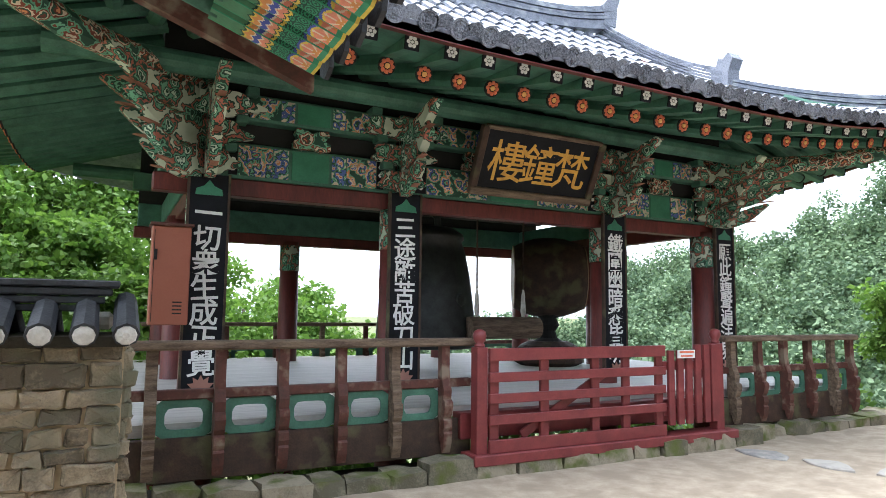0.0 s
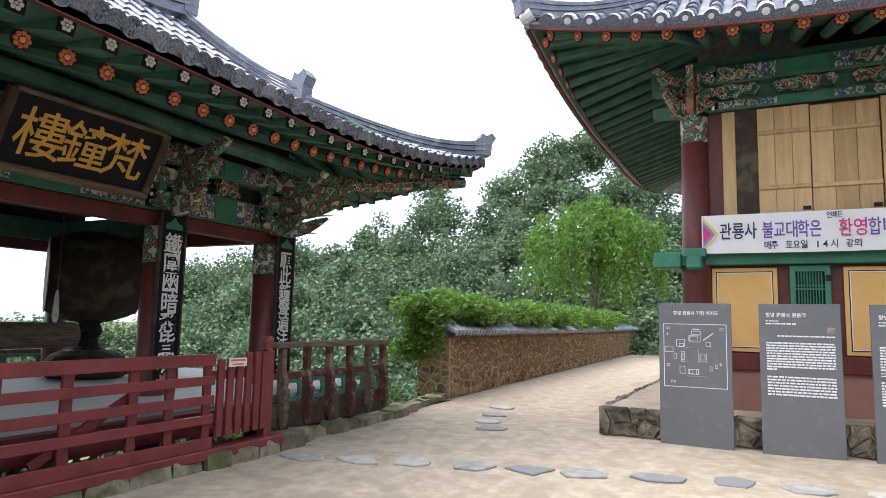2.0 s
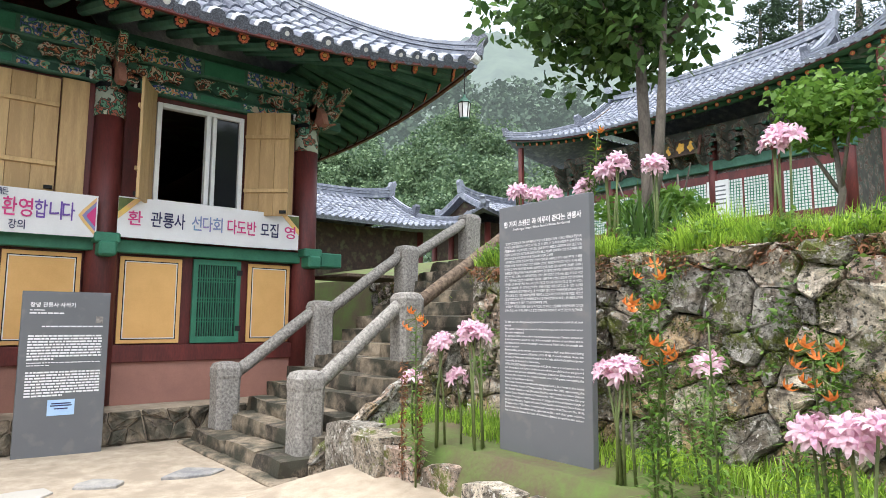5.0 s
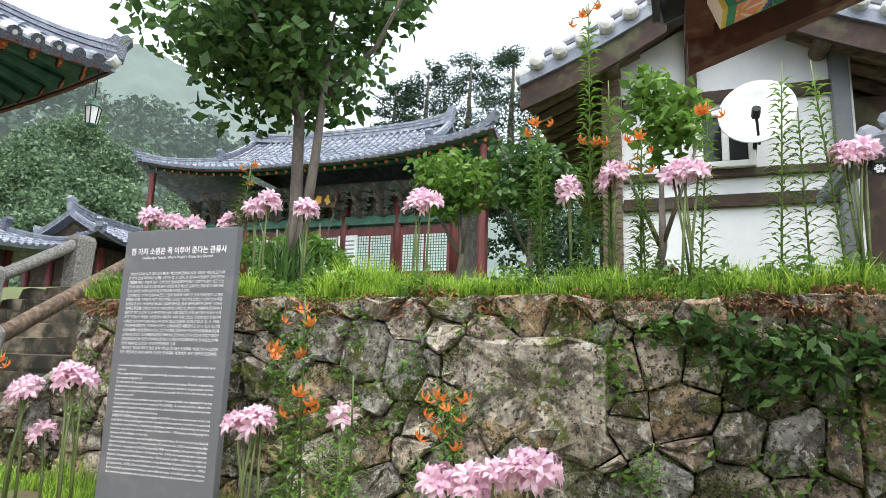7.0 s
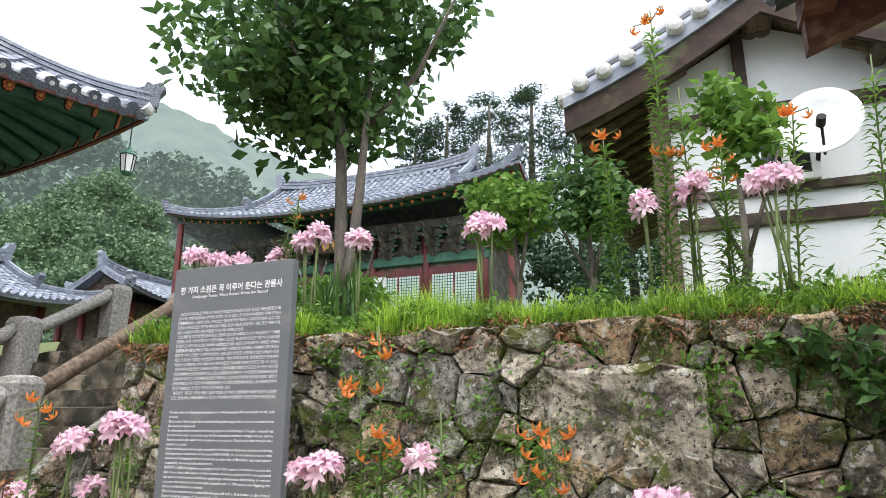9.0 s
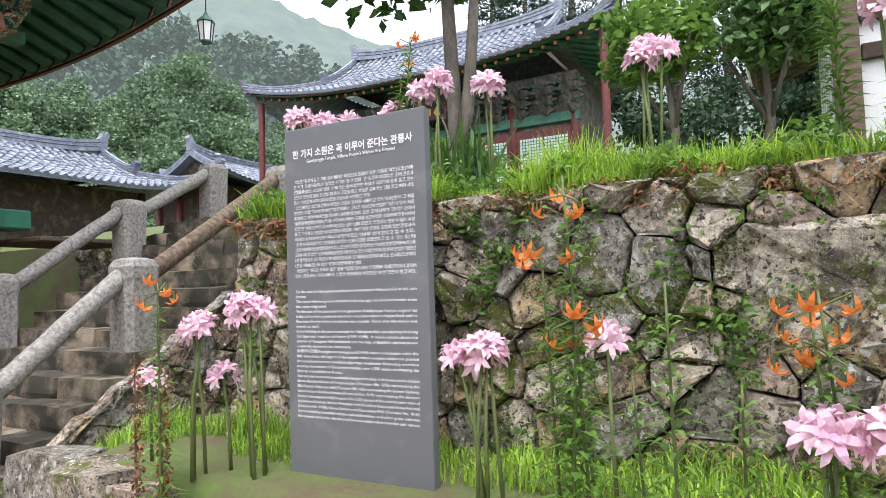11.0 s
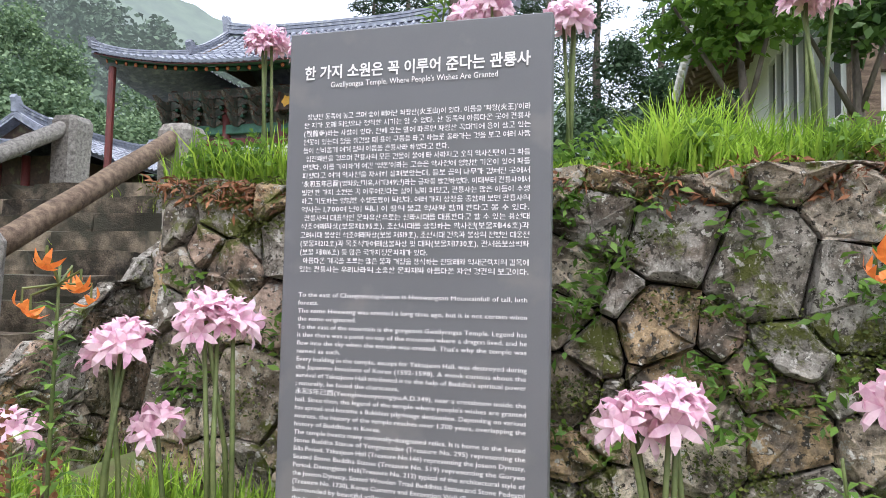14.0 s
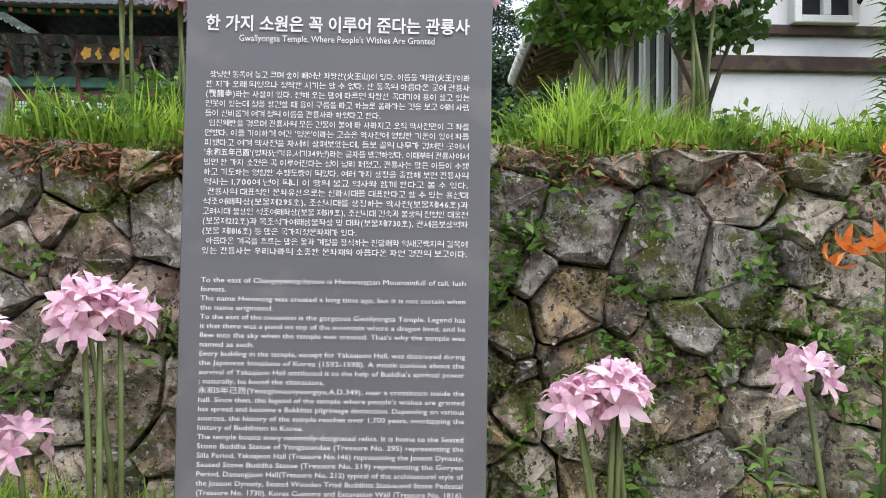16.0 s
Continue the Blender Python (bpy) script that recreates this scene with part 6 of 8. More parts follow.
for i in range(24):
    y = Y0 + 0.1 + (Y1 - Y0 - 0.2) * i / 23
    part("cover_tile_row", tubem([(EX + 0.2, y, EZ + 0.26), (EX - 3.4, y, EZ + 1.6)], 0.085, 8), M_TILE_DARK, gr)
    part("drip_tile", plate(bmesh.new(), [(-0.12, 0.05), (-0.1, -0.06), (0, -0.11), (0.1, -0.06), (0.12, 0.05)], 0.03, Matrix.Translation((EX + 0.2, y + 0.15, EZ + 0.22)) @ Matrix.Rotation(radians(90), 4, "Z")), M_TILE_DARK, gr)
part("tile_bed", plate(bmesh.new(), [(EX + 0.16, EZ + 0.2), (EX - 3.4, EZ + 1.5), (EX - 3.4, EZ + 1.6), (EX + 0.16, EZ + 0.27)], Y1 - Y0, Matrix.Translation((0, (Y0 + Y1) / 2, 0))), M_TILE_DARK, gr)


# ---- buildings on the upper terrace ----
def timber_house(name, x0, x1, y0, y1, z, eave, label, cols=4, wall=None):
    h = tagged(empty(name), label, "hall")
    for yy in (y0, y1):
        for i in range(cols + 1):
            x = x0 + (x1 - x0) * i / cols
            part("column", tubem([(x, yy, z), (x, yy, eave)], 0.17, 12), M_RED, h, smooth=True)
    part("wall_front", boxm(x0, x1, y1 - 0.12, y1 - 0.06, z, eave), wall or M_WOOD_DARK, h)
    part("wall_back", boxm(x0, x1, y0, y0 + 0.1, z, eave), wall or M_WOOD_DARK, h)
    for x in (x0, x1):
        part("wall_side", boxm(x - 0.05, x + 0.05, y0, y1, z, eave), wall or M_WOOD_DARK, h)
    return h


# large hall far up the terrace
FX0, FX1, FY = 8.7, 20.1, -22.3
fh = timber_house("upper_hall", FX0, FX1, -26.3, FY, 4.6, 8.9, "weathered large prayer hall with red lattice doors", 5, M_SCROLL_GREY)
part("podium", boxm(FX0 - 1.6, FX1 + 1.6, -27.5, FY + 1.6, 2.9, 4.6, 0.03), M_STEP, fh, "stone podium")
part("beam", boxm(FX0 - 0.2, FX1 + 0.2, FY - 0.12, FY + 0.15, 7.15, 7.5, 0.02), M_GREEN, fh, "faded green beam")
part("beam", boxm(FX0 - 0.2, FX1 + 0.2, FY - 0.2, FY + 0.2, 8.5, 8.85, 0.02), M_SCROLL_GREY, fh)
for i in range(5):
    x0 = FX0 + (FX1 - FX0) * i / 5
    d = tagged(empty("lattice_door", pose(x0 + 0.14, FY + 0.05, 4.6)), "red framed lattice doors of the upper hall", "door", "lattice doors of the upper hall")
    part("door_frame", boxm(0, 2.0, -0.05, 0.02, 0, 2.4), M_RED, d)
    for k in range(2):
        c0 = 0.12 + 0.92 * k
        part("paper", boxm(c0, c0 + 0.84, 0.02, 0.03, 0.7, 2.1), M_WHITE, d)
        for q in range(1, 8):
            part("lattice_bar", boxm(c0 + 0.105 * q - 0.012, c0 + 0.105 * q + 0.012, 0.03, 0.045, 0.7, 2.1), M_GREEN2, d)
        for q in range(1, 13):
            part("lattice_bar", boxm(c0, c0 + 0.84, 0.03, 0.046, 0.7 + 0.108 * q - 0.012, 0.7 + 0.108 * q + 0.012), M_GREEN2, d)
for i in range(13):
    tagged(bracket("upper_bracket", pose(FX0 + (FX1 - FX0) * i / 12, FY + 0.1, 7.6, 0, 0, 180), tiers=3, reach=0.95, h=0.27, mat_a=M_SCROLL_GREY, mat_tip=M_WOOD_OLD, label="weathered carved bracket of the upper hall"), group="brackets of the upper hall")
fr, place3, z3 = giwa_roof("upper_hall_roof", 14.4, -24.1, 7.7, 3.9, 9.15, 11.6, dh=1.6, wh=2.9, lift=0.8, bow=0.42, gap=0.31, label="blue-grey tiled roof of the upper hall with swept eaves", gable_mat=M_WOOD_OLD)
rafters(fr, place3, "b", 7.7, 0.4, 0, gap=0.42, drop=0.30, flying=False, length=1.8)
rafters(fr, place3, "l", 3.9, 0.4, 0, gap=0.42, drop=0.30, flying=False, length=1.6)
for x in (21.6, 7.2):
    part("corner_prop", tubem([(x, -20.7, 3.4), (x, -20.7, 9.45)], 0.13, 10), M_RED, fh)

pq = tagged(empty("hall_plaque", pose(14.3, FY + 0.75, 8.05, 12)), "dark wooden name plaque with gold lettering under the hall eave", "plaque")
part("plaque_board", boxm(-0.95, 0.95, -0.03, 0.03, -0.32, 0.32, 0.01), M_WOOD_DARK, pq)
for k in range(4):
    part("gold_letter", plate(bmesh.new(), cloud(0.3, 0.4), 0.02, Matrix.Translation((-0.66 + 0.44 * k, 0.035, 0))), M_GOLD, pq)
for sx in (-0.97, 0.97):
    part("plaque_frame", boxm(sx - 0.05, sx + 0.05, -0.04, 0.05, -0.38, 0.38, 0.01), M_REDB, pq)
for x in (13.05, 15.5):
    nt_ = tagged(empty("notice_sheet", pose(x, FY + 0.11, 5.6)), "white notice sheet hung on the hall doors", "notice", "notices on the hall")
    part("sheet", boxm(-0.42, 0.42, -0.01, 0.01, -0.1, 1.15, 0.004), M_WHITE, nt_)
    for k in range(5):
        part("print_bar", boxm(-0.3, 0.3 - 0.05 * (k % 3), 0.01, 0.014, 0.9 - 0.16 * k, 0.95 - 0.16 * k), M_GREY, nt_)
# two lower halls beyond the stair
for nm, cx, cy, W, D, ze, zr in (("side_hall", 25.6, -11.6, 6.3, 3.6, 5.35, 7.0), ("back_hall", 27.5, -26.0, 5.6, 3.6, 6.6, 8.2)):
    timber_house(nm, cx - D + 1.4, cx + D - 1.4, cy - W + 1.6, cy + W - 1.6, 2.5, ze, "distant dark timber hall among the trees", 3)
    r_, p_, z_ = giwa_roof(nm + "_roof", cx, cy, W, D, ze, zr, hip=0.45, lift=0.5, bow=0.4, yaw=90, label="grey tiled roof of a distant hall", gable_mat=M_WOOD_DARK)

# white-walled house on the terrace
wh_ = tagged(empty("white_house"), "white plastered house with dark timber bands and a tiled roof", "house")
def gable_z(x):
    """Top of the tile bed over the gable: a shallow concave slope either side of the ridge."""
    k = min(1.0, abs(x - GX) / GW)
    return 5.32 - 0.86 * (0.68 * k + 0.32 * (1 - (1 - k) ** 2))


GX, GW, GY0, GY1 = 0.8, 1.74, -11.0, -5.72
part("wall_front", plate(bmesh.new(), [(-0.35, 2.2), (1.72, 2.2), (1.72, 4.62), (0.8, 5.1), (-0.35, 4.55)], 0.15, Matrix.Translation((0, -6.275, 0))), M_WHITEWALL, wh_)
part("wall_recess", boxm(-3.0, -0.35, -6.6, -6.45, 2.2, 4.2), M_WOOD_DARK, wh_)
part("wall_side", boxm(1.57, 1.72, -10.5, -6.35, 2.2, 4.6), M_WHITEWALL, wh_)
part("wall_back", boxm(-3.0, 1.72, -10.6, -10.5, 2.2, 4.5), M_WHITEWALL, wh_)
for z0, z1 in ((3.16, 3.28), (3.44, 3.52), (4.16, 4.29)):
    part("timber_band", boxm(-0.2, 1.62, -6.2, -6.15, z0, z1, 0.008), M_WOOD_DARK, wh_)
for x, wd, mt in ((1.72, 0.09, M_WOOD_OLD), (-0.24, 0.07, M_GREY), (0.98, 0.05, M_WOOD_DARK)):
    part("timber_post", boxm(x - wd, x + wd, -6.2, -6.1, 2.2 if x != 0.98 else 4.29, 4.6 if x != 0.98 else 5.0, 0.008), mt, wh_)
for k in range(3):  # white sashes down the long side
    y = -6.75 - 0.85 * k
    part("side_glass", boxm(1.72, 1.735, y - 0.36, y + 0.36, 2.95, 4.1), M_GLASS, wh_)
    for y0, y1, z0, z1 in ((y - 0.4, y - 0.33, 2.88, 4.17), (y + 0.33, y + 0.4, 2.88, 4.17), (y - 0.33, y + 0.33, 4.1, 4.17), (y - 0.33, y + 0.33, 2.88, 2.95), (y - 0.03, y + 0.03, 2.95, 4.1)):
        part("side_sash", boxm(1.72, 1.78, y0, y1, z0, z1, 0.006), M_WHITE, wh_)
ww = tagged(empty("window_2"), "white framed house window with blue-grey panes", "window", kind="structure")
for a in ((0.46, 0.52, 3.52, 4.08), (0.90, 0.96, 3.52, 4.08), (0.52, 0.90, 4.02, 4.08), (0.52, 0.90, 3.52, 3.58), (0.68, 0.74, 3.58, 4.02)):
    part("window_frame", boxm(a[0], a[1], -6.2, -6.1, a[2], a[3], 0.006), M_WHITE, ww)
for a in ((0.52, 0.68), (0.74, 0.90)):
    part("pane", boxm(a[0], a[1], -6.16, -6.15, 3.58, 4.02), M_GLASS, ww)
dish = tagged(empty("satellite_dish", pose(0.47, -5.8, 3.86, 0, 0, 0)), "white round satellite dish on a bracket", "satellite dish")
o = part("bowl", lathe(bmesh.new(), [(0.02, 0.0), (0.12, 0.01), (0.22, 0.035), (0.30, 0.075), (0.31, 0.085), (0.30, 0.09), (0.21, 0.05), (0.1, 0.025), (0.01, 0.02)], seg=28), M_WHITE, dish, smooth=True)
o.matrix_local = Matrix.Rotation(radians(-78), 4, "X") @ Matrix.Rotation(radians(12), 4, "Y")
part("feed_arm", tubem([(0, 0, -0.25), (0.05, 0.3, -0.1)], 0.012, 6), M_DARK, dish)
part("feed_horn", tubem([(0.05, 0.26, -0.1), (0.05, 0.34, -0.06)], 0.035, 8), M_DARK, dish)
part("dish_mast", tubem([(0, -0.02, 0), (0, -0.42, -0.25)], 0.02, 6), M_DARK, dish)
whr = tagged(empty("white_house_roof"), "dark tiled gable roof of the white house with lime plugs", "roof")
for sx in (-1, 1):
    xs = [GX + sx * GW * k / 8 for k in range(9)]
    line = [(x, gable_z(x)) for x in xs]
    part("tile_bed", plate(bmesh.new(), line + [(x, z - 0.1) for x, z in reversed(line)], GY1 - GY0, Matrix.Translation((0, (GY0 + GY1) / 2, 0))), M_TILE, whr)
    part("barge_board", plate(bmesh.new(), [(x, z - 0.105) for x, z in line] + [(x, z - 0.34) for x, z in reversed(line)], 0.05, Matrix.Translation((0, GY1 - 0.06, 0))), M_WOOD_DARK, whr, "dark weathered barge board")
    for i in range(20):
        y = GY1 - 0.1 - 0.275 * i
        part("cover_tile_row", tubem([(x, y, z + 0.02) for x, z in line], 0.082, 8), M_TILE, whr, smooth=True)
        o = link_mesh("lime_plug", PLUG, None, whr)
        o.matrix_local = Matrix.Translation((line[-1][0] + sx * 0.02, y, line[-1][1] + 0.03)) @ Matrix.Rotation(radians(90 * sx), 4, "Y") @ Matrix.Scale(0.9, 4)
        if i > 0:
            part("rafter", tubem([(line[-1][0] - sx * 0.06, y, line[-1][1] - 0.2), (line[3][0], y, line[3][1] - 0.2)], 0.055, 7), M_WOOD_OLD, whr)
    for k in range(1, 8):  # verge tiles, their plugged ends to the front
        x = GX + sx * GW * (k + 0.2) / 8
        part("verge_tile", tubem([(x, GY1 - 0.3, gable_z(x) + 0.07), (x, GY1 + 0.06, gable_z(x) + 0.05)], 0.07, 8), M_TILE, whr, smooth=True)
        o = link_mesh("lime_plug", PLUG, None, whr)
        o.matrix_local = Matrix.Translation((x, GY1 + 0.06, gable_z(x) + 0.05)) @ Matrix.Rotation(radians(-90), 4, "X") @ Matrix.Scale(0.75, 4)
    for lift_, wd in ((0.1, 0.15), (0.16, 0.12), (0.22, 0.08)):
        part("verge_ridge", tubem([(x, GY1 - 0.2, z + lift_) for x, z in line[:8]], wd * 0.6, 8), M_TILE_DARK if lift_ == 0.16 else M_TILE, whr)
    part("soffit_board", plate(bmesh.new(), [(x, z - 0.13) for x, z in line] + [(x, z - 0.15) for x, z in reversed(line)], GY1 - GY0 - 0.2, Matrix.Translation((0, (GY0 + GY1) / 2, 0))), M_WOOD_OLD, whr)
    for x in (GX + sx * 0.9, GX + sx * 0.05):
        part("purlin_end", tubem([(x, -6.3, gable_z(x) - 0.24), (x, GY1 - 0.1, gable_z(x) - 0.24)], 0.08, 10), M_WOOD_OLD, whr)
part("ridge", tubem([(GX, GY0, 5.42), (GX, GY1 + 0.05, 5.46)], 0.16, 10), M_TILE, whr)
HOUSE = Matrix.Translation((1.36, 0.03, 1.62)) @ Matrix.Scale(1.17, 4) @ Matrix.Translation((-1.36, -0.03, -1.62))
for o in (wh_, whr, ww, dish):
    o.matrix_basis = HOUSE @ o.matrix_basis
ss = tagged(empty("side_shed"), "dark eaved lean-to with a plank fence beside the white house", "shed")
part("shed_wall", boxm(-4.6, -0.6, -5.6, -5.5, 2.0, 3.1), M_WHITEWALL, ss)
for k in range(10):
    part("fence_board", boxm(-0.75 - 0.13 * k, -0.64 - 0.13 * k, -5.3, -5.26, 2.1, 2.95 + rs.uniform(-0.1, 0.1), 0.005), M_REDB, ss)
for k in range(16):
    x = -0.2 - 0.16 * k
    part("shed_rafter", tubem([(x, -5.05, 3.1 + 0.11 * k), (x - 0.2, -6.0, 3.4 + 0.11 * k)], 0.045, 6), M_GREEN, ss)
    o = link_mesh("rafter_end_plate", DOTS, None, ss)
    o.matrix_local = Matrix.Translation((x, -5.03, 3.1 + 0.11 * k)) @ Matrix.Rotation(radians(-80), 4, "X") @ Matrix.Scale(0.7, 4)
    part("shed_tile", tubem([(x, -4.95, 3.25 + 0.11 * k), (x - 0.2, -6.0, 3.7 + 0.11 * k)], 0.075, 8), M_TILE, ss)
part("shed_roof", plate(bmesh.new(), [(0.0, 3.1), (-2.7, 4.95), (-2.7, 5.05), (0.0, 3.2)], 1.1, Matrix.Translation((0, -5.5, 0))), M_TILE, ss)
for x, y, h in ((1.25, -5.6, 0.4), (0.85, -5.7, 0.34), (-0.15, -5.3, 0.3), (0.45, -5.65, 0.36)):
    j = tagged(empty("clay_jar", pose(x, y, height(x, y))), "small brown glazed clay jar with a lid", "jar", "clay jars on the terrace")
    part("jar_body", lathe(bmesh.new(), [(0.08, 0), (0.14, 0.1), (0.15, 0.2), (0.1, h - 0.08), (0.11, h - 0.06)], seg=16), M_REDB, j, smooth=True)
    part("lid", lathe(bmesh.new(), [(0.12, h - 0.06), (0.12, h - 0.03), (0.03, h), (0.03, h + 0.04)], seg=14), M_WOOD_DARK, j)

# ---- print on the boards ----
TITLE = "한 가지 소원은 꼭 이루어 준다는 관룡사"
KOREAN = """창녕현 동쪽에 높고 크며 숲이 빼어난 화왕산(火王山)이 있다. 이름을 '화왕(火王)'이라
한 지가 오래 되었으나 정확한 시기는 알 수 없다. 산 동쪽의 아름다운 곳에 관룡사
(觀龍寺)라는 사찰이 있다. 전해 오는 말에 따르면 화왕산 꼭대기에 용이 살고 있는
연못이 있는데 절을 창건할 때 용이 구름을 타고 하늘로 올라가는 것을 보고 여러 사람
들이 신비롭게 여겨 절의 이름을 관룡사라 하였다고 한다.
 임진왜란을 겪으며 관룡사의 모든 건물이 불에 타 사라지고 오직 약사전만이 그 화를
면했다. 이를 기이하게 여긴 '영운'이라는 고승은 약사전에 영험한 기운이 있어 화를
피했다고 여겨 약사전을 자세히 살펴보았는데, 들보 끝의 나무가 겹쳐진 곳에서
'永和五年己酉'(영화5년기유,서기349년)라는 글자를 발견하였다. 이때부터 관룡사에서
빌면 한 가지 소원은 꼭 이루어진다는 설이 널리 퍼졌고, 관룡사는 많은 이들이 수행
하고 기도하는 영험한 수행도량이 되었다. 여러 가지 상황을 종합해 보면 관룡사의
역사는 1,700여 년이 되니 이 땅의 불교 역사와 함께 한다고 볼 수 있다.
 관룡사의 대표적인 문화유산으로는 신라시대를 대표한다고 할 수 있는 용선대
석조여래좌상(보물제295호), 조선시대를 상징하는 약사전(보물제146호)과
고려시대 불상인 석조여래좌상(보물 제519호), 조선시대 건축과 불상의 전형인 대웅전
(보물제212호)과 목조석가여래삼불좌상 및 대좌(보물제1730호), 관세음보살벽화
(보물 제1816호) 등 많은 국가지정문화재가 있다.
 아름다운 계곡을 흐르는 맑은 물과 계절을 장식하는 진달래와 억새군락지의 길목에
있는 관룡사는 우리나라의 소중한 문화재와 아름다운 자연 경관의 보고이다.""".split("\n")
ENGLISH = """To the east of Changnyeong-hyeon is Hwawangsan Mountainfull of tall, lush
forests.
The name Hwawang was created a long time ago, but it is not certain when
the name originated.
To the east of the mountain is the gorgeous Gwallyongsa Temple. Legend has
it that there was a pond on top of the mountain where a dragon lived, and he
flew into the sky when the temple was created. That's why the temple was
named as such.
Every building in the temple, except for Yaksajeon Hall, was destroyed during
the Japanese Invasions of Korea (1592-1598). A monk curious about the
survival of Yaksajeon Hall attributed it to the help of Buddha's spiritual power
; naturally, he found the characters,
永和5年己酉(Yeonghwaonyeongiyu,A.D.349), near a crossbeam inside the
hall. Since then, the legend of the temple where people's wishes are granted
has spread and become a Bukkhist pilgrimage destination. Depending on various
sources, the history of the temple reaches over 1,700 years, overlapping the
history of Buddhism in Korea.
The temple boasts many nationally-designated relics. It is home to the Seated
Stone Buddha Statue of Yongseondae (Treasure No. 295) representing the
Silla Period, Yaksajeon Hall (Treasure No.146) representing the Joseon Dynasty,
Seated Stone Buddha Statue (Treasure No. 519) representing the Goryeo
Period, Daeungjeon Hall(Treasure No. 212) typical of the architectural style of
the Joseon Dynasty, Seated Wooden Triad Buddhist Statue,and Stone Pedestal
(Treasure No. 1730), Korea Customs and Excavation Wall (Treasure No. 1816).
Surrounded by beautiful valleys, splendid azaleas, and silver grass colonies,
the temple embodies the best of Korean culptural properties and nature.""".split("\n")


def line(b, tx, x, z, size, width, bold=0.0):
    writing("printed_line", tx, size, M_INK, b, Matrix.Translation((x, -0.0335, z)), "LEFT", width, bold=bold, depth=0.0004)


GLYPHS = {}
LEADS, VOWELS = "ㄱㄲㄴㄷㄸㄹㅁㅂㅃㅅㅆㅇㅈㅉㅊㅋㅌㅍㅎ", "ㅏㅐㅑㅒㅓㅔㅕㅖㅗㅘㅙㅚㅛㅜㅝㅞㅟㅠㅡㅢㅣ"
TAILS = " ㄱㄲㄳㄴㄵㄶㄷㄹㄺㄻㄼㄽㄾㄿㅀㅁㅂㅄㅅㅆㅇㅈㅊㅋㅌㅍㅎ"


def glyph(ch):
    """Corners and faces of one character of the built-in font at size 1, flat."""
    if ch not in GLYPHS:
        cu = bpy.data.curves.new("glyph", "FONT")
        cu.body, cu.size, cu.resolution_u, cu.fill_mode, cu.offset = ch, 1.0, 2, "FRONT", 0.018
        ob = bpy.data.objects.new("glyph", cu)
        me = bpy.data.meshes.new_from_object(ob)
        co = np.array([v.co[:2] for v in me.vertices]).reshape(-1, 2)
        fs = [tuple(p.vertices) for p in me.polygons]
        bpy.data.objects.remove(ob)
        bpy.data.curves.remove(cu)
        bpy.data.meshes.remove(me)
        GLYPHS[ch] = (co, fs)
    return GLYPHS[ch]


def syllable(ch):
    """A Hangul block set from its letters: (letter, x0, x1, y0, y1)."""
    n = ord(ch) - 0xAC00
    a, v, t = n // 588, (n % 588) // 28, n % 28
    if v in (8, 12, 13, 17, 18):
        out = [(LEADS[a], 0.14, 0.82, 0.48, 0.98), (VOWELS[v], 0.02, 0.94, 0.04, 0.40)]
    elif v in (9, 10, 11, 14, 15, 16, 19):
        out = [(LEADS[a], 0.04, 0.52, 0.50, 0.97), (VOWELS[v], 0.02, 0.94, 0.0, 1.0)]
    else:
        out = [(LEADS[a], 0.04, 0.52, 0.16, 0.90), (VOWELS[v], 0.60, 0.94, 0.0, 1.0)]
    if t:
        out = [(c, x0, x1, 0.37 + y0 * 0.63, 0.37 + y1 * 0.63) for c, x0, x1, y0, y1 in out] + [(TAILS[t], 0.14, 0.86, 0.0, 0.30)]
    return out


def korean_line(b, tx, x, z, size, width, bold=0.0):
    """One printed line as a mesh on the board face, set to the given width."""
    V, F, pen = [], [], 0.0
    for ch in tx:
        if ch == " ":
            pen += 0.32
            continue
        if 0xAC00 <= ord(ch) <= 0xD7A3:
            for c, x0, x1, y0, y1 in syllable(ch):
                co, fs = glyph(c)
                lo, hi = co.min(0), co.max(0)
                d = np.maximum(hi - lo, 0.02)
                k = len(V)
                thin = 0.10 if d[1] < 0.2 * d[0] else 0
                if thin:
                    y0, y1 = (y0 + y1) / 2 - 0.05, (y0 + y1) / 2 + 0.05
                if d[0] < 0.2 * d[1]:
                    x0, x1 = (x0 + x1) / 2 - 0.05, (x0 + x1) / 2 + 0.05
                V += [(pen + x0 + (p[0] - lo[0]) / d[0] * (x1 - x0), -0.08 + (y0 + (p[1] - lo[1]) / d[1] * (y1 - y0)) * 0.86) for p in co]
                F += [tuple(i + k for i in f) for f in fs]
            pen += 0.98
        else:
            co, fs = glyph(ch)
            if len(co) == 0:
                continue
            k = len(V)
            V += [(pen + p[0] - co[:, 0].min() + 0.05, p[1]) for p in co]
            F += [tuple(i + k for i in f) for f in fs]
            pen += co[:, 0].max() - co[:, 0].min() + 0.13
    kx = width / pen
    py_ob("printed_line", [(x + p[0] * kx, -0.0335, z + p[1] * size) for p in V], F, M_INK, b)


